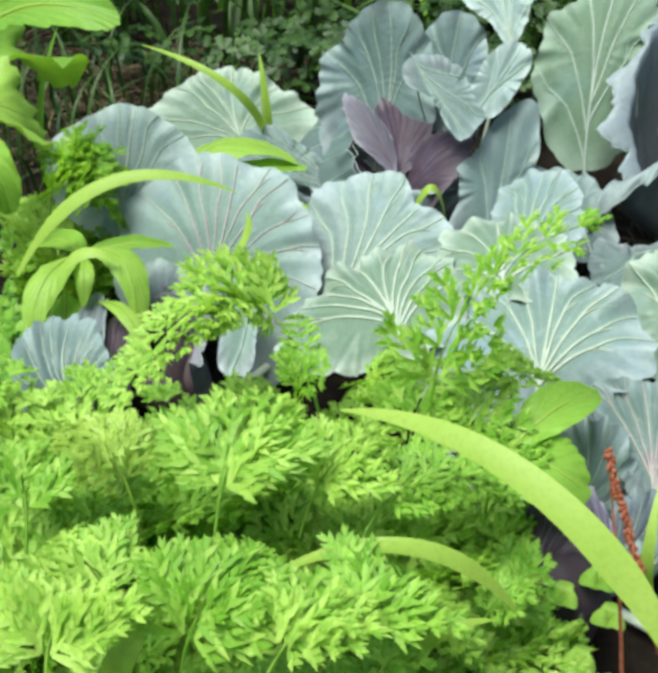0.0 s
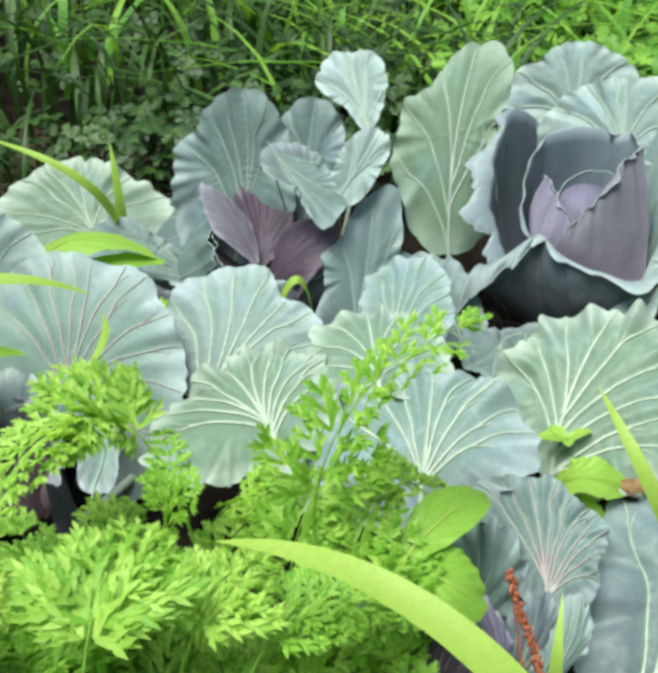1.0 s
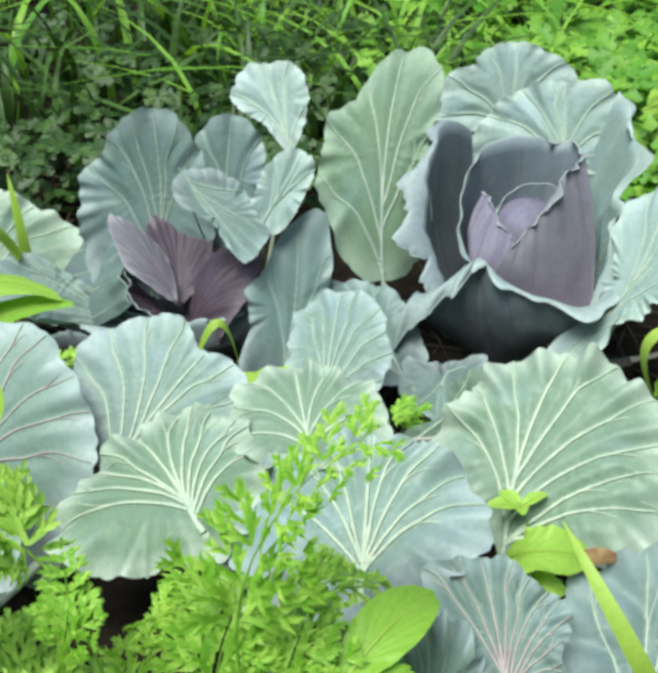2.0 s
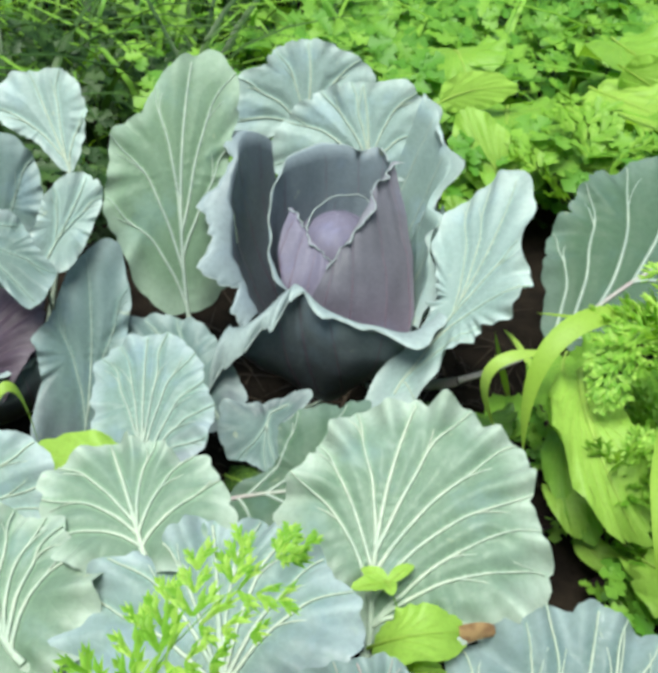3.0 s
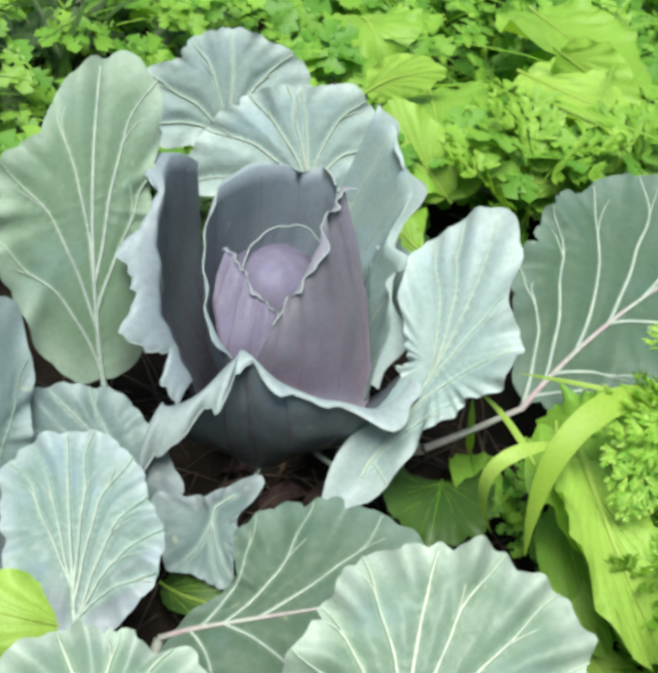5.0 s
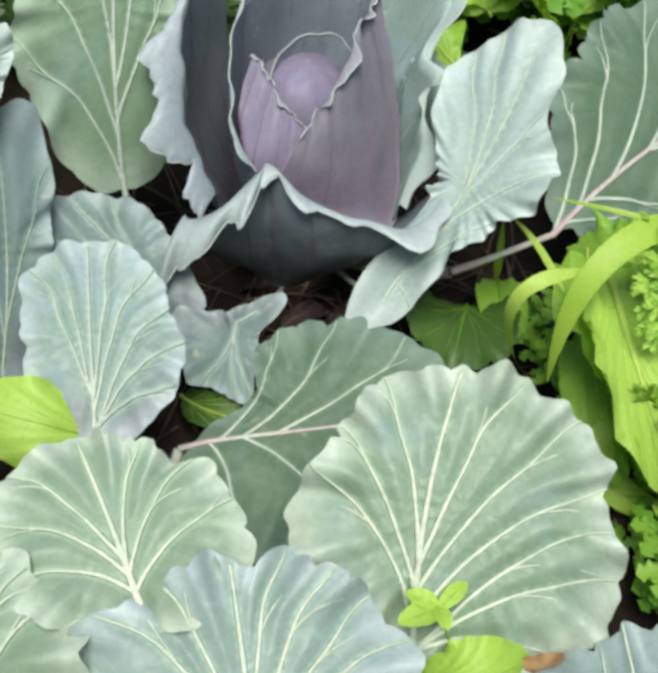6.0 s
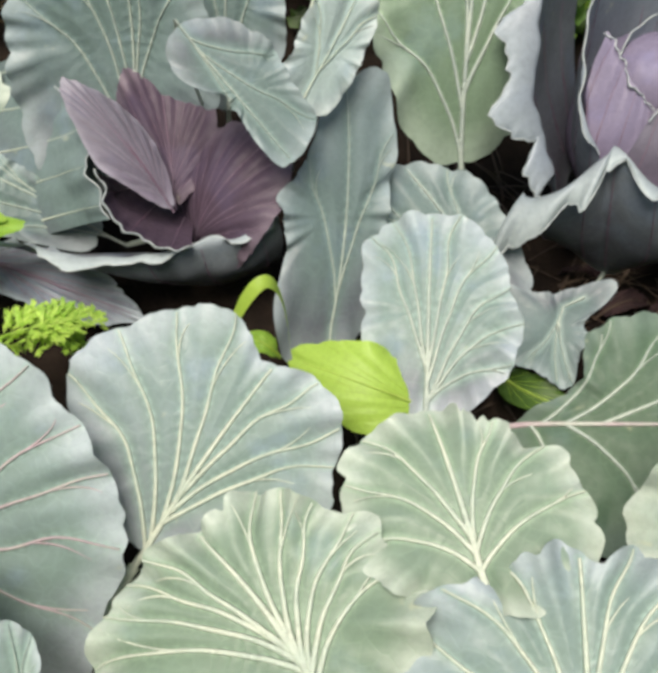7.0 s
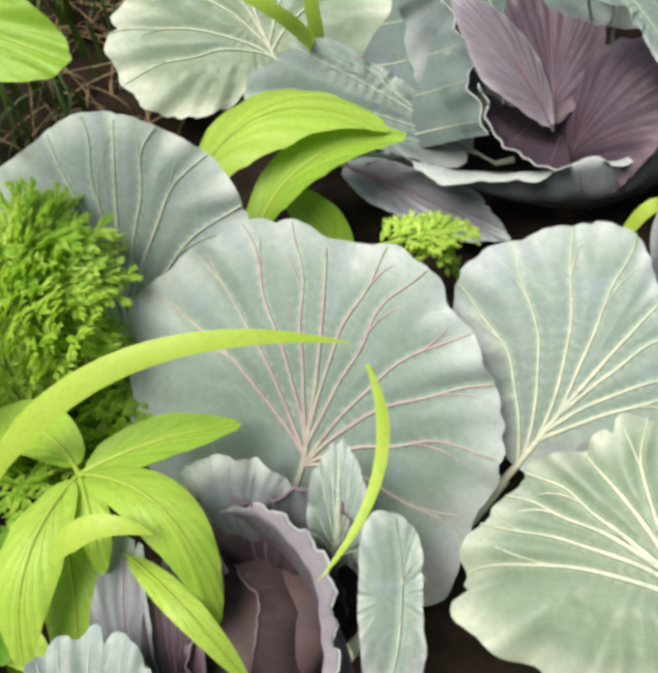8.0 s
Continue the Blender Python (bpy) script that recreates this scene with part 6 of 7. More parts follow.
weed_leaf(weed, WEED_LIME, GRASS, 0.0005, '', root=(0.093, -0.787, 0.160), mid=(0.100, -0.795, 0.167), tip=(0.107, -0.793, 0.163), side=(-0.241, -0.970, 0.000), width=0.022, toward=(-0.074, -0.628, 0.774), stalk=0.02, blunt=2.1, notch=0.1, count=3, ruffle=0.01, pucker=0.01, wrap=0.1, seed=265)
weed_leaf(weed, WEED, GRASS, 0.0005, '', root=(-0.037, -0.702, 0.160), mid=(-0.047, -0.708, 0.167), tip=(-0.055, -0.704, 0.163), side=(-0.001, 1.000, 0.000), width=0.026, toward=(0.059, -0.674, 0.736), stalk=0.02, blunt=2.1, notch=0.1, count=3, ruffle=0.01, pucker=0.01, wrap=0.1, seed=266)
weed_leaf(weed, WEED, GRASS, 0.0005, '', root=(-0.037, -0.702, 0.160), mid=(-0.037, -0.697, 0.167), tip=(-0.037, -0.683, 0.163), side=(0.998, -0.066, 0.000), width=0.018, toward=(0.050, -0.680, 0.732), stalk=0.02, blunt=2.1, notch=0.1, count=3, ruffle=0.01, pucker=0.01, wrap=0.1, seed=267)
weed_leaf(weed, WEED, GRASS, 0.0005, '', root=(-0.037, -0.702, 0.160), mid=(-0.028, -0.711, 0.167), tip=(-0.021, -0.710, 0.163), side=(-0.144, -0.990, 0.000), width=0.024, toward=(0.042, -0.673, 0.738), stalk=0.02, blunt=2.1, notch=0.1, count=3, ruffle=0.01, pucker=0.01, wrap=0.1, seed=268)
weed_leaf(weed, WEED_LIME, GRASS, 0.0005, '', root=(-0.008, -0.790, 0.160), mid=(-0.017, -0.796, 0.167), tip=(-0.025, -0.792, 0.163), side=(0.022, 1.000, -0.000), width=0.023, toward=(0.035, -0.629, 0.776), stalk=0.02, blunt=2.1, notch=0.1, count=3, ruffle=0.01, pucker=0.01, wrap=0.1, seed=269)
weed_leaf(weed, WEED_LIME, GRASS, 0.0005, '', root=(-0.008, -0.790, 0.160), mid=(-0.008, -0.786, 0.167), tip=(-0.007, -0.774, 0.163), side=(0.999, -0.047, 0.000), width=0.016, toward=(0.026, -0.635, 0.772), stalk=0.02, blunt=2.1, notch=0.1, count=3, ruffle=0.01, pucker=0.01, wrap=0.1, seed=270)
weed_leaf(weed, WEED_LIME, GRASS, 0.0005, '', root=(-0.008, -0.790, 0.160), mid=(0.000, -0.798, 0.167), tip=(0.007, -0.796, 0.163), side=(-0.172, -0.985, 0.000), width=0.022, toward=(0.018, -0.628, 0.778), stalk=0.02, blunt=2.1, notch=0.1, count=3, ruffle=0.01, pucker=0.01, wrap=0.1, seed=271)
weed_leaf(weed, WEED, GRASS, 0.0005, '', root=(0.029, -0.797, 0.160), mid=(0.020, -0.802, 0.167), tip=(0.013, -0.799, 0.163), side=(0.051, 0.999, 0.000), width=0.023, toward=(-0.000, -0.626, 0.780), stalk=0.02, blunt=2.1, notch=0.1, count=3, ruffle=0.01, pucker=0.01, wrap=0.1, seed=272)
weed_leaf(weed, WEED, GRASS, 0.0005, '', root=(0.029, -0.797, 0.160), mid=(0.030, -0.792, 0.167), tip=(0.030, -0.781, 0.163), side=(0.999, -0.046, 0.000), width=0.016, toward=(-0.009, -0.632, 0.775), stalk=0.02, blunt=2.1, notch=0.1, count=3, ruffle=0.01, pucker=0.01, wrap=0.1, seed=273)
weed_leaf(weed, WEED, GRASS, 0.0005, '', root=(0.029, -0.797, 0.160), mid=(0.037, -0.804, 0.167), tip=(0.044, -0.803, 0.163), side=(-0.199, -0.980, 0.000), width=0.021, toward=(-0.016, -0.625, 0.781), stalk=0.02, blunt=2.1, notch=0.1, count=3, ruffle=0.01, pucker=0.01, wrap=0.1, seed=274)
weed_leaf(weed, WEED_LIME, GRASS, 0.0005, '', root=(0.041, -0.747, 0.160), mid=(0.032, -0.753, 0.167), tip=(0.024, -0.749, 0.163), side=(0.057, 0.998, 0.000), width=0.024, toward=(-0.011, -0.653, 0.757), stalk=0.02, blunt=2.1, notch=0.1, count=3, ruffle=0.01, pucker=0.01, wrap=0.1, seed=275)
weed_leaf(weed, WEED_LIME, GRASS, 0.0005, '', root=(0.041, -0.747, 0.160), mid=(0.042, -0.742, 0.167), tip=(0.042, -0.729, 0.163), side=(0.998, -0.057, 0.000), width=0.017, toward=(-0.020, -0.658, 0.752), stalk=0.02, blunt=2.1, notch=0.1, count=3, ruffle=0.01, pucker=0.01, wrap=0.1, seed=276)
weed_leaf(weed, WEED_LIME, GRASS, 0.0005, '', root=(0.041, -0.747, 0.160), mid=(0.049, -0.755, 0.167), tip=(0.056, -0.753, 0.163), side=(-0.201, -0.980, 0.000), width=0.023, toward=(-0.027, -0.652, 0.758), stalk=0.02, blunt=2.1, notch=0.1, count=3, ruffle=0.01, pucker=0.01, wrap=0.1, seed=277)

weed = thing('dock_plant', (0.520, -0.020, 0.000), 'long wavy light green dock leaves on the soil', 'weed')
weed_leaf(weed, WEED_LIME, GRASS, 0.003, '', root=(0.521, -0.027, 0.220), mid=(0.485, -0.155, 0.220), tip=(0.525, -0.245, 0.130), side=(1.000, -0.015, 0.000), width=0.101, toward=(-0.550, -0.476, 0.686), stalk=0.05, blunt=2.1, notch=0.5, narrow=0.2, ruffle=0.11, pucker=0.02, count=6, wrap=0.4, seed=261)
weed_leaf(weed, WEED, GRASS, 0.0012, '', root=(0.581, 0.024, 0.100), mid=(0.494, -0.117, 0.130), tip=(0.504, -0.190, 0.080), side=(0.960, -0.087, 0.266), width=0.075, toward=(-0.518, -0.474, 0.712), stalk=0.05, blunt=2.1, notch=0.5, narrow=0.2, ruffle=0.11, pucker=0.02, count=6, wrap=-0.3, seed=262)
weed_leaf(weed, WEED_LIME, GRASS, 0.0012, '', root=(0.532, -0.234, 0.100), mid=(0.550, -0.327, 0.140), tip=(0.637, -0.372, 0.100), side=(0.656, 0.729, 0.194), width=0.103, toward=(-0.526, -0.512, 0.679), stalk=0.05, blunt=2.1, notch=0.5, narrow=0.2, ruffle=0.11, pucker=0.02, count=6, wrap=-0.3, seed=263)
weed_leaf(weed, WEED, GRASS, 0.0012, '', root=(0.527, -0.365, 0.100), mid=(0.533, -0.414, 0.130), tip=(0.603, -0.427, 0.100), side=(0.633, 0.766, 0.112), width=0.090, toward=(-0.531, -0.460, 0.711), stalk=0.05, blunt=2.1, notch=0.5, narrow=0.2, ruffle=0.11, pucker=0.02, count=6, wrap=-0.3, seed=264)
weed_leaf(weed, WEED, GRASS, 0.0012, '', root=(0.612, 0.020, 0.200), mid=(0.570, 0.050, 0.170), tip=(0.556, 0.082, 0.120), side=(-0.447, -0.894, -0.000), width=0.122, toward=(-0.536, -0.566, 0.626), stalk=0.05, blunt=2.1, notch=0.5, narrow=0.2, ruffle=0.11, pucker=0.02, count=6, wrap=0.3, seed=265)
weed_leaf(weed, WEED, GRASS, 0.0012, '', root=(0.533, 0.041, 0.200), mid=(0.498, -0.081, 0.200), tip=(0.556, -0.129, 0.150), side=(0.979, 0.202, 0.000), width=0.110, toward=(-0.456, -0.663, 0.593), stalk=0.05, blunt=2.1, notch=0.5, narrow=0.2, ruffle=0.11, pucker=0.02, count=6, wrap=0.3, seed=266)
weed_leaf(weed, WEED_LIME, GRASS, 0.0012, '', root=(0.569, -0.196, 0.060), mid=(0.541, -0.249, 0.100), tip=(0.580, -0.284, 0.060), side=(0.916, 0.199, 0.349), width=0.057, toward=(-0.561, -0.365, 0.743), stalk=0.05, blunt=2.1, notch=0.5, narrow=0.2, ruffle=0.11, pucker=0.02, count=6, seed=267)
weed_leaf(weed, WEED_LIME, GRASS, 0.0012, '', root=(0.513, -0.124, 0.050), mid=(0.514, -0.195, 0.060), tip=(0.567, -0.204, 0.040), side=(0.487, 0.700, 0.523), width=0.038, toward=(-0.523, -0.399, 0.753), stalk=0.05, blunt=2.0, notch=0.25, narrow=0.35, ruffle=0.02, pucker=0.02, count=4, seed=268)
weed_leaf(weed, WEED_LIME, GRASS, 0.0012, '', root=(0.513, -0.064, 0.060), mid=(0.478, -0.150, 0.110), tip=(0.488, -0.180, 0.080), side=(0.915, -0.038, 0.401), width=0.050, toward=(-0.508, -0.450, 0.735), stalk=0.08, blunt=2.1, notch=0.4, narrow=0.2, ruffle=0.05, pucker=0.02, seed=269)

weed = thing('mallow_weed', (0.420, 0.000, 0.000), 'green scalloped mallow leaf under a cabbage leaf, coloured dark for shade', 'weed')
weed_leaf(weed, WEED_SHADED, WEED, 0.0012, '', root=(0.454, 0.108, 0.050), mid=(0.411, 0.045, 0.080), tip=(0.383, -0.001, 0.070), side=(0.968, -0.241, 0.071), width=0.141, toward=(-0.419, -0.570, 0.706), stalk=0.02, blunt=2.2, notch=0.8, ruffle=0.06, count=5, pucker=0.02, seed=271)
weed_leaf(weed, WEED, WEED, 0.0012, '', root=(0.513, 0.144, 0.050), mid=(0.485, 0.084, 0.070), tip=(0.473, 0.031, 0.060), side=(0.967, -0.203, 0.154), width=0.065, toward=(-0.456, -0.573, 0.681), stalk=0.02, blunt=2.2, notch=0.6, ruffle=0.05, count=5, pucker=0.02, seed=272)
weed_leaf(weed, WEED, GRASS, 0.0012, '', root=(0.616, 0.632, 0.100), mid=(0.561, 0.531, 0.130), tip=(0.556, 0.519, 0.100), side=(0.939, -0.305, 0.160), width=0.063, toward=(-0.420, -0.743, 0.521), stalk=0.02, notch=0.4, ruffle=0.04, count=4, seed=273)

weed = thing('nettle_weed', (0.950, 0.750, 0.000), 'broad toothed lime green weed leaves behind the cabbages', 'weed')
weed_leaf(weed, WEED, GRASS, 0.002, '', root=(0.738, 0.875, 0.200), mid=(0.677, 0.689, 0.200), tip=(0.668, 0.603, 0.150), side=(0.990, -0.108, 0.096), width=0.208, toward=(-0.395, -0.828, 0.398), stalk=0.04, blunt=2.6, notch=1.0, ruffle=0.05, pucker=0.02, count=5, seed=281)
weed_leaf(weed, WEED_LIME, GRASS, 0.002, '', root=(0.888, 0.846, 0.250), mid=(0.949, 0.741, 0.250), tip=(1.062, 0.697, 0.220), side=(0.508, 0.827, 0.243), width=0.206, toward=(-0.495, -0.796, 0.348), stalk=0.06, blunt=2.1, notch=0.7, narrow=0.35, ruffle=0.05, pucker=0.02, count=5, seed=282)
weed_leaf(weed, WEED, GRASS, 0.002, '', root=(1.048, 1.108, 0.260), mid=(1.067, 0.916, 0.260), tip=(1.202, 0.848, 0.200), side=(0.785, 0.605, 0.131), width=0.304, toward=(-0.562, -0.754, 0.341), stalk=0.06, blunt=2.1, notch=0.7, narrow=0.35, ruffle=0.05, pucker=0.02, count=5, seed=283)
weed_leaf(weed, WEED, GRASS, 0.002, '', root=(0.700, 1.137, 0.220), mid=(0.692, 1.025, 0.220), tip=(0.701, 1.004, 0.180), side=(0.995, 0.007, 0.101), width=0.198, toward=(-0.401, -0.836, 0.374), stalk=0.06, blunt=2.1, notch=0.7, narrow=0.35, ruffle=0.05, pucker=0.02, count=5, seed=284)
weed_leaf(weed, WEED_LIME, GRASS, 0.0012, '', root=(1.021, 0.886, 0.100), mid=(0.915, 0.687, 0.120), tip=(0.864, 0.631, 0.080), side=(1.000, 0.005, 0.000), width=0.219, toward=(-0.541, -0.712, 0.448), stalk=0.06, blunt=2.1, notch=0.7, narrow=0.35, ruffle=0.05, pucker=0.02, count=5, seed=285)

weed = thing('sunroot_weed', (-0.930, 0.200, 0.000), 'tall weed with large smooth bright green leaves', 'weed')
stem = bmesh.new()
ribbon(stem, (-0.93, 0.20, 0.0), (-0.93, 0.19, 0.18), (-0.894, 0.246, 0.340), (1, 0, 0), 0.016, 10, 0.9, 1.0)
part('stem', stem, WEED, weed)
weed_leaf(weed, WEED, GRASS, 0.002, '', root=(-0.822, -0.122, 0.465), mid=(-0.702, -0.132, 0.515), tip=(-0.592, -0.152, 0.500), side=(0.119, 0.759, 0.640), width=0.084, toward=(0.494, -0.679, 0.543), stalk=0.08, blunt=2.1, notch=0.2, narrow=0.2, ruffle=0.05, pucker=0.02, count=5, seed=291)
weed_leaf(weed, WEED, GRASS, 0.0012, '', root=(-0.980, 0.025, 0.360), mid=(-0.923, 0.077, 0.360), tip=(-0.927, 0.158, 0.330), side=(0.480, -0.877, 0.000), width=0.314, toward=(0.490, -0.805, 0.333), stalk=0.08, blunt=2.1, notch=0.4, narrow=0.2, ruffle=0.05, pucker=0.02, count=5, seed=292)
weed_leaf(weed, WEED_LIME, GRASS, 0.0012, '', root=(-0.903, -0.136, 0.360), mid=(-0.819, -0.133, 0.360), tip=(-0.793, -0.069, 0.300), side=(0.355, -0.935, 0.000), width=0.222, toward=(0.492, -0.785, 0.376), stalk=0.08, blunt=2.1, notch=0.4, narrow=0.2, ruffle=0.05, pucker=0.02, count=5, seed=293)
weed_leaf(weed, WEED, GRASS, 0.0012, '', root=(-0.828, -0.227, 0.340), mid=(-0.740, -0.283, 0.330), tip=(-0.738, -0.277, 0.260), side=(0.938, 0.314, 0.147), width=0.068, toward=(0.487, -0.761, 0.429), stalk=0.08, blunt=2.1, notch=0.4, narrow=0.2, ruffle=0.05, pucker=0.02, count=5, seed=294)

spike = thing('grass_spike', (0.136, -0.871, 0.000), 'rust-red seed spike on a thin stalk', 'grass')
seed_spike(spike, (0.143, -0.878, 0.300), (0.081, -0.785, 0.420))

carrot_plume((-0.062, -0.66, 0.22), (-0.055, -0.60, 0.42), (0.045, -0.565, 0.505), 0.056, 5, CARROT, 'single tall feathery carrot leaf in front of the cabbage', 8, 1.3, 0.015)
carrot_plume((-0.050, -0.640, 0.200), (-0.035, -0.625, 0.300), (-0.020, -0.570, 0.310), 0.045, 93, CARROT, pairs=9)
carrot_plume((-0.015, -0.655, 0.200), (0.000, -0.650, 0.270), (0.030, -0.610, 0.280), 0.040, 94, CARROT_DEEP, pairs=9)
carrot_plume((-0.100, -0.640, 0.200), (-0.095, -0.620, 0.300), (-0.080, -0.560, 0.310), 0.045, 95, CARROT, pairs=9)
carrot_plume((-0.193, -0.619, 0.240), (-0.295, -0.577, 0.380), (-0.383, -0.710, 0.330), 0.062, 61, CARROT, pairs=13)
carrot_plume((-0.249, -0.625, 0.240), (-0.215, -0.636, 0.330), (-0.243, -0.546, 0.340), 0.03, 62, CARROT, pairs=9)
carrot_plume((-0.229, -0.877, 0.300), (-0.229, -0.839, 0.370), (-0.220, -0.711, 0.360), 0.058, 63, CARROT, pairs=10)
carrot_plume((-0.212, -1.010, 0.300), (-0.198, -0.983, 0.380), (-0.177, -0.912, 0.370), 0.055, 64, CARROT, pairs=9)
carrot_plume((-0.287, -1.061, 0.340), (-0.290, -1.037, 0.390), (-0.287, -0.987, 0.380), 0.05, 65, CARROT, pairs=9)
carrot_plume((-0.307, -0.849, 0.300), (-0.326, -0.839, 0.370), (-0.387, -0.788, 0.360), 0.042, 66, GRASS, pairs=9)
carrot_plume((-0.122, -0.815, 0.260), (-0.083, -0.756, 0.320), (0.009, -0.725, 0.300), 0.045, 67, CARROT_DEEP, pairs=9)
carrot_plume((-0.173, -0.803, 0.280), (-0.154, -0.777, 0.340), (-0.123, -0.697, 0.330), 0.045, 68, CARROT, pairs=9)
carrot_plume((-0.376, -0.930, 0.320), (-0.385, -0.896, 0.360), (-0.439, -0.825, 0.350), 0.045, 69, CARROT, pairs=9)
carrot_plume((-0.111, -0.954, 0.300), (-0.090, -0.927, 0.340), (-0.061, -0.857, 0.310), 0.05, 70, CARROT_DEEP, pairs=9)
carrot_plume((-0.252, -0.978, 0.330), (-0.273, -0.975, 0.370), (-0.336, -0.925, 0.360), 0.045, 71, CARROT, pairs=9)
carrot_plume((-0.147, -1.017, 0.340), (-0.127, -0.990, 0.380), (-0.108, -0.940, 0.370), 0.05, 72, CARROT, pairs=9)
carrot_plume((-0.011, -0.824, 0.200), (0.017, -0.808, 0.260), (0.034, -0.772, 0.250), 0.022, 73, CARROT_DEEP, pairs=9)
carrot_plume((-0.190, -0.551, 0.240), (-0.146, -0.580, 0.300), (-0.097, -0.534, 0.280), 0.03, 74, CARROT, pairs=9)
carrot_plume((-0.055, -0.543, 0.240), (-0.026, -0.558, 0.310), (0.036, -0.529, 0.290), 0.035, 75, CARROT, pairs=9)
carrot_plume((-0.760, -0.152, 0.200), (-0.688, -0.144, 0.280), (-0.652, -0.088, 0.250), 0.055, 76, CARROT, pairs=9)
carrot_plume((-0.722, -0.187, 0.160), (-0.662, -0.177, 0.250), (-0.624, -0.156, 0.200), 0.055, 77, CARROT, pairs=9)
carrot_plume((-0.788, -0.095, 0.200), (-0.704, -0.117, 0.280), (-0.647, -0.153, 0.260), 0.05, 78, CARROT, pairs=9)
carrot_plume((-0.726, -0.191, 0.180), (-0.681, -0.180, 0.280), (-0.629, -0.141, 0.270), 0.06, 91, WEED_LIME, pairs=9)
carrot_plume((-0.738, -0.184, 0.220), (-0.682, -0.133, 0.300), (-0.653, -0.187, 0.270), 0.05, 92, CARROT, pairs=9)
carrot_plume((-0.462, 0.048, 0.080), (-0.414, 0.032, 0.130), (-0.343, 0.056, 0.120), 0.03, 79, CARROT, pairs=9)
carrot_plume((-0.428, 0.055, 0.060), (-0.381, 0.043, 0.120), (-0.355, 0.044, 0.080), 0.03, 80, WEED_LIME, pairs=9)
carrot_plume((0.676, -0.049, 0.200), (0.606, -0.076, 0.320), (0.525, -0.070, 0.270), 0.06, 81, CARROT, pairs=10)
carrot_plume((0.767, 0.018, 0.200), (0.673, -0.008, 0.340), (0.618, 0.022, 0.330), 0.05, 82, CARROT, pairs=9)
carrot_plume((0.636, -0.100, 0.200), (0.546, -0.096, 0.320), (0.494, -0.139, 0.270), 0.055, 83, CARROT, pairs=10)
carrot_plume((0.543, -0.151, 0.120), (0.524, -0.187, 0.220), (0.574, -0.178, 0.220), 0.04, 84, CARROT, pairs=9)
carrot_plume((0.647, -0.242, 0.120), (0.628, -0.232, 0.200), (0.599, -0.197, 0.220), 0.045, 85, CARROT, pairs=9)
carrot_plume((0.596, -0.179, 0.100), (0.521, -0.191, 0.180), (0.502, -0.189, 0.140), 0.04, 86, CARROT, pairs=9)
for k in range(45):
    r = random.Random(700 + k)
    x, y = -0.62 + 0.085 * (k % 9) + r.uniform(-0.03, 0.03), -1.08 + 0.10 * (k // 9) + r.uniform(-0.03, 0.03)
    if x < 0.03 and (y < -0.70 or -0.48 < x < -0.12):
        carrot_plant((x, y), r.uniform(0.24, 0.33) - 0.05 * (x > -0.1), r.uniform(0.10, 0.15), 4, 900 + k, CARROT if k % 3 else CARROT_DEEP, size=0.066, gap=0.0155, fat=1.45)

for x, y, h, spread, seed in ((-0.72, -0.20, 0.22, 0.11, 21), (-0.66, -0.14, 0.2, 0.1, 22), (-0.74, -0.10, 0.18, 0.1, 23),
                              (0.66, -0.03, 0.26, 0.12, 26), (0.72, -0.12, 0.26, 0.12, 27), (0.62, -0.20, 0.18, 0.1, 28), (0.80, -0.02, 0.26, 0.12, 29), (0.74, -0.25, 0.2, 0.1, 30), (-0.40, -0.62, 0.26, 0.12, 33), (-0.30, -0.60, 0.26, 0.12, 34), (-0.22, -0.64, 0.28, 0.12, 35), (-0.13, -0.66, 0.24, 0.10, 36), (-0.05, -0.71, 0.23, 0.09, 37), (0.02, -0.78, 0.2, 0.08, 38), (-0.52, -0.63, 0.26, 0.12, 39), (-0.07, -0.73, 0.27, 0.10, 45), (-0.02, -0.69, 0.25, 0.09, 46), (-0.10, -0.78, 0.27, 0.11, 47)):
    carrot_plant((x, y), h, spread, 6, 300 + seed, CARROT if seed % 2 else CARROT_DEEP, size=0.058, gap=0.0155, fat=1.45)
for x, y, h, seed in ((1.03, 0.86, 0.2, 41), (0.98, 0.80, 0.2, 42), (1.25, 0.80, 0.18, 43), (1.32, 0.72, 0.2, 44)):
    carrot_plant((x, y), h, 0.13, 6, 300 + seed, WEED_LIME, "bright green parsley-like weed with cut leaves", size=0.07, gap=0.028, fat=2.3)

carrot_plume((0.812, 0.582, 0.100), (0.806, 0.632, 0.220), (0.828, 0.775, 0.250), 0.08, 87, WEED_LIME, pairs=5, fat=2.4, gap=0.026)
carrot_plume((0.804, 0.583, 0.100), (0.829, 0.587, 0.200), (0.975, 0.657, 0.220), 0.07, 88, WEED_LIME, pairs=4, fat=2.4, gap=0.026)
carrot_plume((0.801, 0.608, 0.100), (0.696, 0.567, 0.200), (0.707, 0.724, 0.200), 0.07, 89, WEED_LIME, pairs=4, fat=2.4, gap=0.026)
carrot_plume((1.054, 0.619, 0.100), (1.021, 0.621, 0.200), (1.113, 0.753, 0.240), 0.08, 90, WEED, pairs=5, fat=2.4, gap=0.026)
weed = thing('nettle', (0.640, 0.640, 0.000), 'broad soft lime green weed leaves behind the cabbage', 'weed')
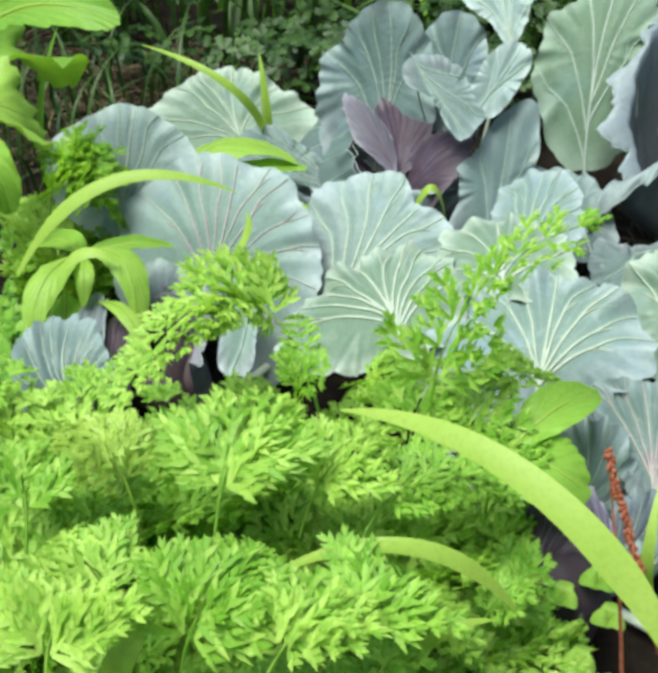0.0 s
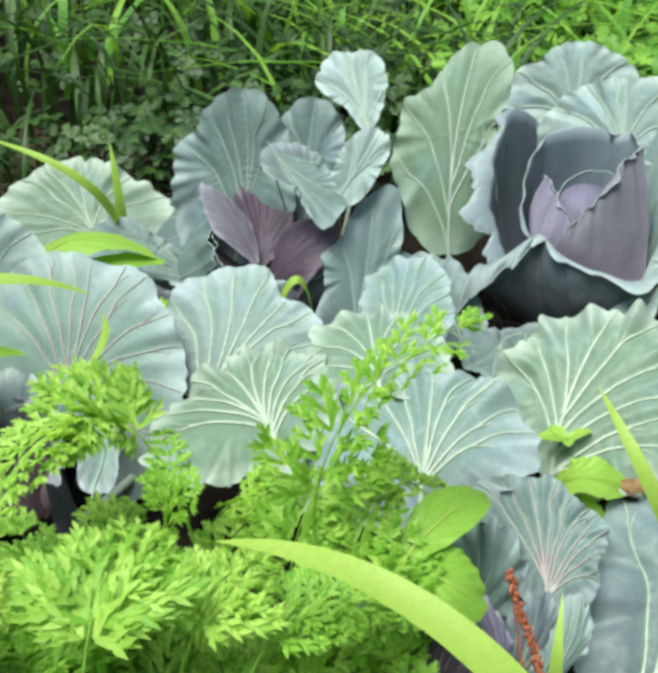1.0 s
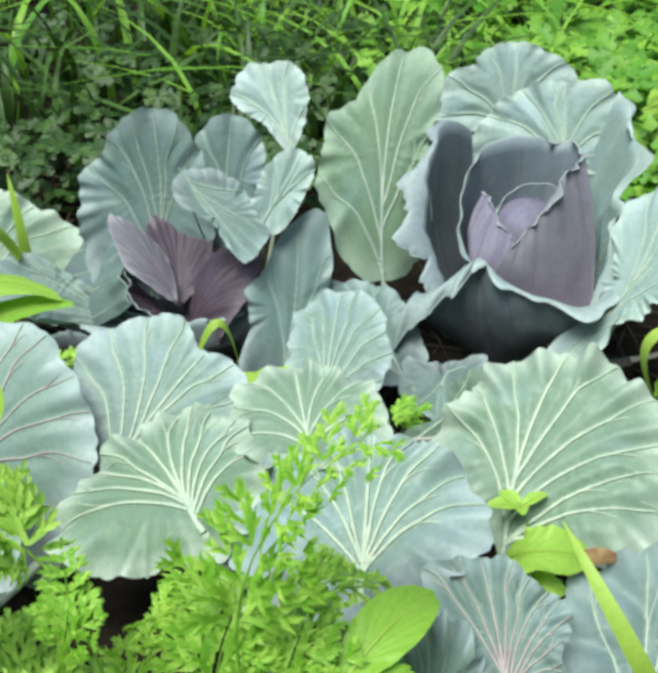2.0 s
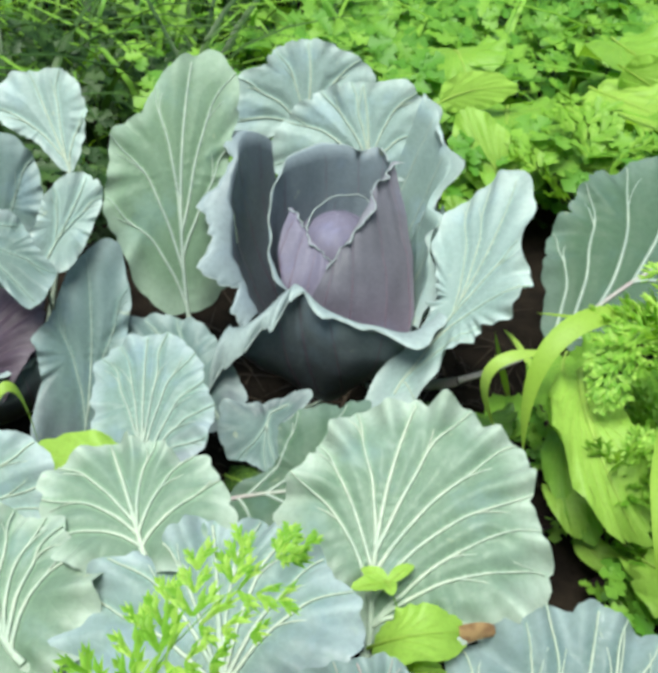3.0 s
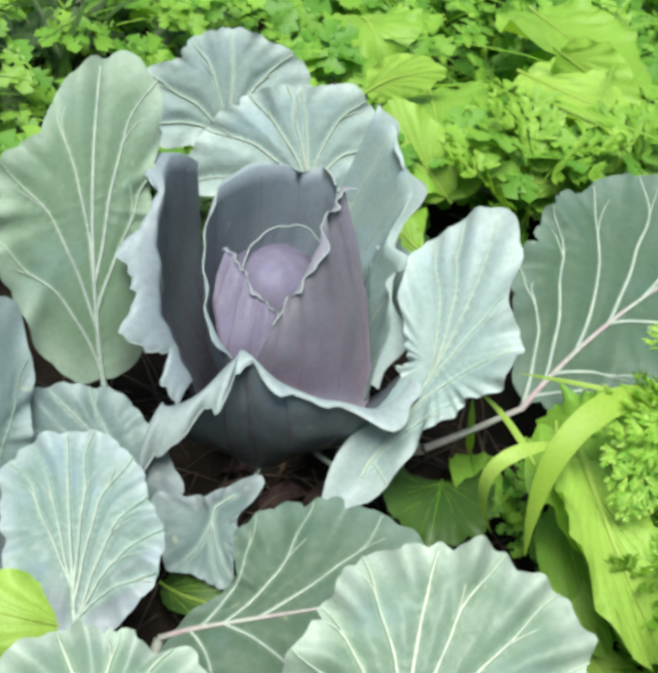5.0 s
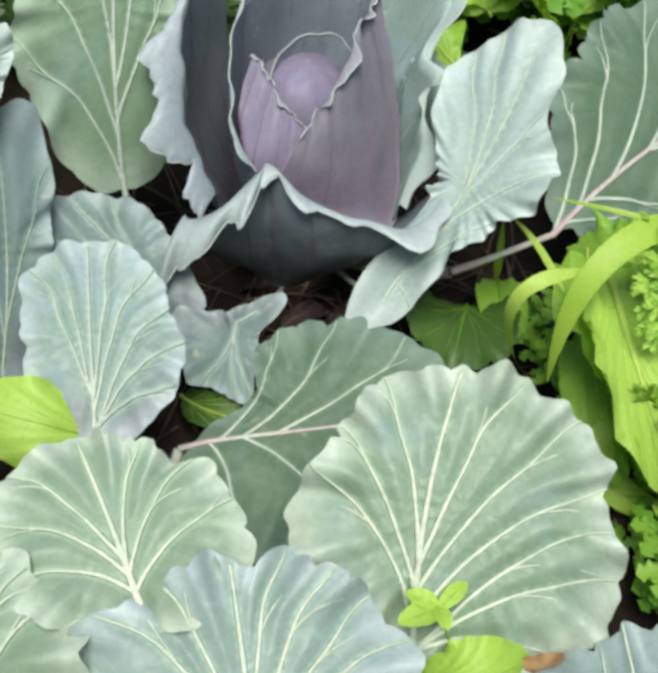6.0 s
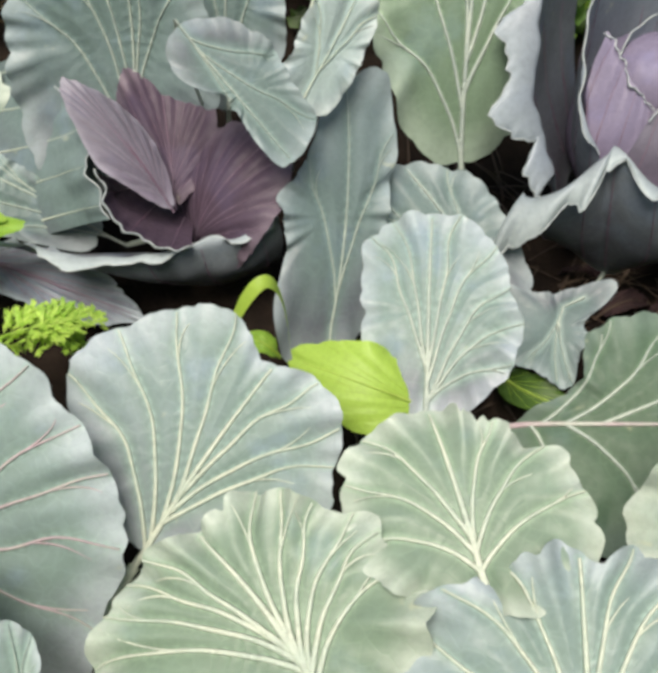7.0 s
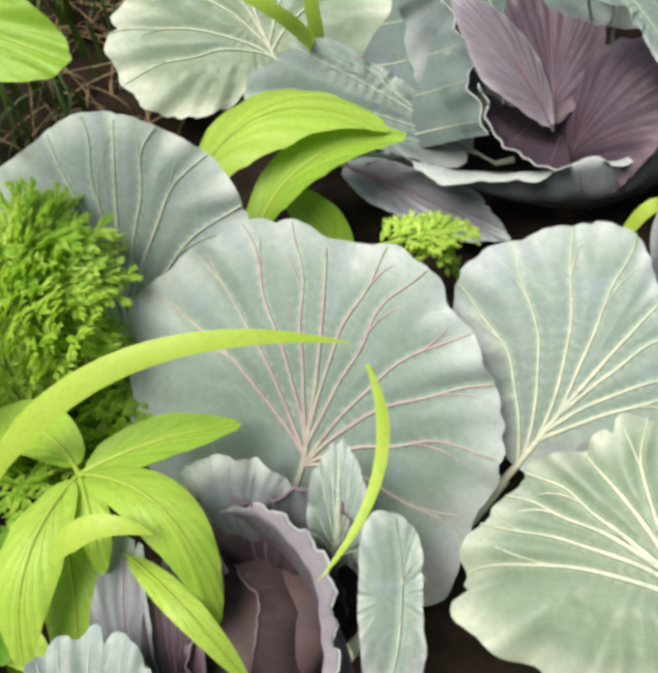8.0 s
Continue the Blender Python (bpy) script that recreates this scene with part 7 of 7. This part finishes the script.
weed_leaf(weed, WEED_LIME, GRASS, 0.0014, '', root=(0.671, 0.600, 0.139), mid=(0.613, 0.660, 0.212), tip=(0.589, 0.720, 0.261), side=(0.788, -0.081, 0.610), width=0.110, toward=(-0.404, -0.816, 0.414), stalk=0.06, blunt=2.1, notch=0.7, narrow=0.25, ruffle=0.05, pucker=0.025, wrap=-0.3, count=5, seed=501)
weed_leaf(weed, WEED_LIME, GRASS, 0.0014, '', root=(0.536, 0.720, 0.268), mid=(0.596, 0.760, 0.274), tip=(0.720, 0.800, 0.267), side=(0.199, -0.468, -0.861), width=0.075, toward=(-0.385, -0.845, 0.371), stalk=0.06, blunt=2.1, notch=0.7, narrow=0.25, ruffle=0.05, pucker=0.025, wrap=-0.3, count=5, seed=502)
weed_leaf(weed, WEED, GRASS, 0.0014, '', root=(0.534, 0.420, 0.176), mid=(0.513, 0.450, 0.189), tip=(0.498, 0.480, 0.209), side=(0.723, 0.055, 0.688), width=0.050, toward=(-0.392, -0.787, 0.476), stalk=0.06, blunt=2.1, notch=0.7, narrow=0.25, ruffle=0.05, pucker=0.025, wrap=-0.3, count=5, seed=503)
weed = thing('nettle', (0.950, 0.800, 0.000), 'broad toothed lime green weed leaf in the light', 'weed')
weed_leaf(weed, WEED_LIME, GRASS, 0.0014, '', root=(0.915, 0.800, 0.313), mid=(1.002, 0.780, 0.267), tip=(1.064, 0.720, 0.232), side=(-0.493, -0.038, -0.869), width=0.120, toward=(-0.536, -0.773, 0.338), stalk=0.06, blunt=2.1, notch=0.7, narrow=0.25, ruffle=0.05, pucker=0.025, wrap=-0.3, count=5, seed=504)
weed_leaf(weed, WEED, GRASS, 0.0014, '', root=(0.888, 0.600, 0.170), mid=(0.828, 0.600, 0.171), tip=(0.776, 0.600, 0.146), side=(-0.173, 0.563, 0.808), width=0.050, toward=(-0.500, -0.757, 0.420), stalk=0.06, blunt=2.1, notch=0.7, narrow=0.25, ruffle=0.05, pucker=0.025, wrap=-0.3, count=5, seed=505)
weed_leaf(weed, WEED, GRASS, 0.0014, '', root=(1.000, 0.620, 0.227), mid=(0.963, 0.620, 0.210), tip=(0.931, 0.620, 0.176), side=(-0.451, 0.652, 0.610), width=0.060, toward=(-0.549, -0.741, 0.387), stalk=0.06, blunt=2.1, notch=0.7, narrow=0.25, ruffle=0.05, pucker=0.025, wrap=-0.3, count=5, seed=506)

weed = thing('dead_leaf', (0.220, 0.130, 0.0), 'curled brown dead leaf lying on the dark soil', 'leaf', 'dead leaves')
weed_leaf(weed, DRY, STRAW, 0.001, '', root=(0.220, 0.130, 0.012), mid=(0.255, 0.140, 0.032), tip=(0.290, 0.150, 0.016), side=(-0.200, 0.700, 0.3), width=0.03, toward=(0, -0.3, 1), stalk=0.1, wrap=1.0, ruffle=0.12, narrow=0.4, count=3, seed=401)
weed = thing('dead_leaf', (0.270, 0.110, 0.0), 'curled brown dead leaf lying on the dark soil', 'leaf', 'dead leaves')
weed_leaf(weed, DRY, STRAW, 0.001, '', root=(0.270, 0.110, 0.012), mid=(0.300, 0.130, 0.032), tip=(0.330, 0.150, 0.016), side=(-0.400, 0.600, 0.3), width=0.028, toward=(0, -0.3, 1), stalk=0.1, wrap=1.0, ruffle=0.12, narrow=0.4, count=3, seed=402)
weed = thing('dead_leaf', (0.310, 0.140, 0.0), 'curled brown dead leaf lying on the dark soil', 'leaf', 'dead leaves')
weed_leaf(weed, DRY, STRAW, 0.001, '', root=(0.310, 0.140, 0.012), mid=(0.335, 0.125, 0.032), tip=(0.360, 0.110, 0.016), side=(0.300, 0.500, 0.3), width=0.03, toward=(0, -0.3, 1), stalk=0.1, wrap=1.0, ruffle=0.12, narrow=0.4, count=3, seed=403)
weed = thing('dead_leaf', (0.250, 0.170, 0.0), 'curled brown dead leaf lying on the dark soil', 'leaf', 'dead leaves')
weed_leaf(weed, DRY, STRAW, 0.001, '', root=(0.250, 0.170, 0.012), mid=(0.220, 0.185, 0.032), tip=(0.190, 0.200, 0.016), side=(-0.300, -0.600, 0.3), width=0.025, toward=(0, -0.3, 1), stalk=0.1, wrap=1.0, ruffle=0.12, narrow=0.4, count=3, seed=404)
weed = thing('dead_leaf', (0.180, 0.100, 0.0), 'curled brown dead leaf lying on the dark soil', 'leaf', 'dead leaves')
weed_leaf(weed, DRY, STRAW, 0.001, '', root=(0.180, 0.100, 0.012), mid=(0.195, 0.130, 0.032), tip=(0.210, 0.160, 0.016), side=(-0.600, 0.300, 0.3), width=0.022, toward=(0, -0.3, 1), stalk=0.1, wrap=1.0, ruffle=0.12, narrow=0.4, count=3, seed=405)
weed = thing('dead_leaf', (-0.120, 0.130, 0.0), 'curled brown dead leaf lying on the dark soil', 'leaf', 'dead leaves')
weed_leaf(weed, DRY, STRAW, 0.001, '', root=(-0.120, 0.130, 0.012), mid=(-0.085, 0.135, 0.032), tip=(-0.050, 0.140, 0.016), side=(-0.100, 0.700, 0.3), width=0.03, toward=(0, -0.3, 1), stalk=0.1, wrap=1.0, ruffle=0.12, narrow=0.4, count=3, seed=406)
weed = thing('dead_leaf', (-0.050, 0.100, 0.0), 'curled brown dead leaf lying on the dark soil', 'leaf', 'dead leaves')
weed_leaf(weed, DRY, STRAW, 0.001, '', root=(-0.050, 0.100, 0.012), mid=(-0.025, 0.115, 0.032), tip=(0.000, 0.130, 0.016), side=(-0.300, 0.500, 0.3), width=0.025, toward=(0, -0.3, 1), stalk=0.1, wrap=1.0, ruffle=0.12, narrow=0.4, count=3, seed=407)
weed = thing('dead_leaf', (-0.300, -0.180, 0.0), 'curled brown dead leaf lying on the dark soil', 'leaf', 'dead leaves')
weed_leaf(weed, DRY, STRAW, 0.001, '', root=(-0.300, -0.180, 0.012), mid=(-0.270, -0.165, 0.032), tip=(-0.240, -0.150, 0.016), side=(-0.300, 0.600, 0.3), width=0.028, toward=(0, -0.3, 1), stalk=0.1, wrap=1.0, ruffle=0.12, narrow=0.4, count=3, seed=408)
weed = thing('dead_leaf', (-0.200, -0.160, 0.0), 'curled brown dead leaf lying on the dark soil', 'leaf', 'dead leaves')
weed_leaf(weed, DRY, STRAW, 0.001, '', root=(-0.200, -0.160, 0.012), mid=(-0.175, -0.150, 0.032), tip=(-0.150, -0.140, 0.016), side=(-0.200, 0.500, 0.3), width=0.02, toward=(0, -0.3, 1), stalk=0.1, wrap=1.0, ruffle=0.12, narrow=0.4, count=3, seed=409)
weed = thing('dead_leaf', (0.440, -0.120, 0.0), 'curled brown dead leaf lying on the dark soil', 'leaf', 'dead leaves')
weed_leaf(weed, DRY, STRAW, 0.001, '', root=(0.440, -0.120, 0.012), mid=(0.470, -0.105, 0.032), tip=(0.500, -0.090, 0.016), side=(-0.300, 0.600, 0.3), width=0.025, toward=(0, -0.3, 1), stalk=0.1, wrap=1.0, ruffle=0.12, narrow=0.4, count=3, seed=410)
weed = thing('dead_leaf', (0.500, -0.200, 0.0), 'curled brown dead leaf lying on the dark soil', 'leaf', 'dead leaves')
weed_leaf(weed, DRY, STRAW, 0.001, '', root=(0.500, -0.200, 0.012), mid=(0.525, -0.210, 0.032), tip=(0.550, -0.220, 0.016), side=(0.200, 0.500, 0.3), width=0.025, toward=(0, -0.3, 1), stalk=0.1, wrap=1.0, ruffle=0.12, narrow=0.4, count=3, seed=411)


# ---- growth behind and around the bed ----
def sheet(name, verts, faces, material, label, category):
    me = bpy.data.meshes.new(name)
    me.from_pydata(verts, [], faces)
    me.materials.append(material)
    for p in me.polygons:
        p.use_smooth = True
    ob = new(name, me)
    return tagged(ob, label, category, kind="stuff")


def weed_carpet(name, count, region, height, size, material, label, seed, lobes=5):
    """Low weeds: three-part lobed leaves on many levels."""
    r = random.Random(seed)
    verts, faces = [], []
    while count > 0:
        x, y = region(r)
        count -= 1
        hill = height * (0.55 + 0.45 * noise.noise((x * 3.1, y * 3.1, seed))) + 0.04
        z = hill * (1 - r.random() ** 2.2 * 0.8)
        a = r.uniform(0, 6.28)
        tip = Vector((r.gauss(0, 0.4), r.gauss(-0.25, 0.4), 1)).normalized()
        turn = tip.to_track_quat("Z", "Y").to_matrix() @ Matrix.Rotation(a, 3, "Z")
        s = size * r.uniform(0.55, 1.25)
        for k in range(lobes):
            b = (k - (lobes - 1) / 2) * 0.95 + r.uniform(-0.15, 0.15)
            reach = (1.0 if k == (lobes - 1) / 2 else 0.82) * r.uniform(0.85, 1.1)
            n0 = len(verts)
            for j in range(13):
                q = abs(j - 6) / 6
                fy = 0.12 + 1.0 * (1 - q) * reach
                fx = math.copysign(0.30 * math.sin(math.pi * min(1, (1 - q) * 0.86 + 0.02)) ** 0.8 * (1.25 if j % 2 else 0.62), j - 6) if j != 6 else 0.0
                gx, gy = fx * math.cos(b) + fy * math.sin(b), fy * math.cos(b) - fx * math.sin(b)
                verts.append(Vector((x, y, z)) + turn @ Vector((gx * s, gy * s, (0.25 * abs(fx) - 0.16 * fy * fy) * s)))
            mid = 0.55 * reach
            verts.append(Vector((x, y, z)) + turn @ Vector((mid * math.sin(b) * s, mid * math.cos(b) * s, -0.05 * s)))
            for j in range(13):
                faces.append((n0 + j, n0 + (j + 1) % 13, n0 + 13))
    return sheet(name, verts, faces, material, label, "weeds")


def grass_stand(name, count, region, height, width, material, label, seed, lean=0.5):
    r = random.Random(seed)
    verts, faces = [], []
    for _ in range(count):
        x, y = region(r)
        h, a, w = height * r.uniform(0.45, 1.2), r.uniform(0, 6.28), width * r.uniform(0.6, 1.3)
        out = h * lean * r.uniform(0.2, 1.6)
        c, s = math.cos(a), math.sin(a)
        n0, sag = len(verts), r.uniform(0.40, 0.62)
        for k in range(7):
            u = k / 6
            rise = h * (u - sag * u * u) * 1.35
            px, py = x + c * out * u * u, y + s * out * u * u
            ww = w * (1 - u ** 2.2) * 0.5 + 0.0003
            verts += [(px - s * ww, py + c * ww, rise), (px, py, rise - ww * 0.5), (px + s * ww, py - c * ww, rise)]
        for k in range(6):
            i = n0 + 3 * k
            faces += [(i, i + 1, i + 4, i + 3), (i + 1, i + 2, i + 5, i + 4)]
    return sheet(name, verts, faces, material, label, "grass")


def behind(x0, x1, y0, y1):
    def pick(r):
        while True:
            x, y = r.uniform(x0, x1), y0 + (y1 - y0) * r.random() ** 1.4
            if y > 0.62 + 0.06 * math.sin(5 * x) or x > 1.0:
                return x, y
    return pick


def within(x0, x1, y0, y1):
    return lambda r: (r.uniform(x0, x1), r.uniform(y0, y1))


weed_carpet("ground_weeds", 2800, behind(0.0, 3.6, 0.62, 4.0), 0.30, 0.055, WEED, "mass of bright lobed green weeds behind the cabbages", 31)
weed_carpet("ground_weeds", 550, behind(-0.7, 0.4, 0.62, 3.0), 0.22, 0.04, WEED_SHADED, "green lobed weeds half hidden by grass, coloured dark for shade", 37)
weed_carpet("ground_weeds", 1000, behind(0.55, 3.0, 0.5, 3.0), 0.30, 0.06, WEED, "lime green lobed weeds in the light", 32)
weed_carpet("ground_weeds", 1200, behind(-2.8, 0.2, 0.72, 4.0), 0.20, 0.04, WEED_SHADED, "low green weeds among tall grass, coloured dark for shade", 33)
weed_carpet("ground_weeds", 420, within(0.85, 1.7, -0.5, 0.5), 0.16, 0.04, WEED, "low green weeds at the edge of the bed", 34)
weed_carpet("ground_weeds", 260, within(0.50, 0.95, -0.42, 0.10), 0.09, 0.03, WEED, "small green weeds on the soil", 35)
weed_carpet("ground_weeds", 200, within(-1.3, -0.66, -0.85, -0.1), 0.14, 0.035, WEED, "green weeds at the side of the bed", 38)
weed_carpet("ground_weeds", 160, within(-0.75, 0.2, -1.1, -0.75), 0.14, 0.03, WEED, "small green weeds under the carrot tops", 36)
grass_stand("tall_grass", 1000, behind(-2.8, 0.3, 0.95, 3.6), 0.42, 0.018, WEED_SHADED, "tall green grass behind the bed, coloured dark for shade", 41, 1.0)
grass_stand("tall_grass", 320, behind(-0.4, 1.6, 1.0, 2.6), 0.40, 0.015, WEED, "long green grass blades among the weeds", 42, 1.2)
grass_stand("tall_grass", 260, within(-1.6, -0.80, 0.1, 0.75), 0.26, 0.008, WEED_SHADED, "grass at the end of the bed, coloured dark for shade", 43)
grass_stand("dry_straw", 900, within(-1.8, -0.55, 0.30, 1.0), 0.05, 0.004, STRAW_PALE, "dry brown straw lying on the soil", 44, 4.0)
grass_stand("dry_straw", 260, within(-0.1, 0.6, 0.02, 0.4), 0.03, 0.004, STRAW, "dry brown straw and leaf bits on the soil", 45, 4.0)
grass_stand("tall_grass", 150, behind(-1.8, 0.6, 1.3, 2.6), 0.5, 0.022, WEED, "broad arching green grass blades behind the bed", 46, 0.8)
weed_carpet("ground_weeds", 1200, behind(0.1, 3.4, 0.6, 3.6), 0.12, 0.05, WEED_SHADED, "weeds low between the brighter ones, coloured dark for shade", 39)
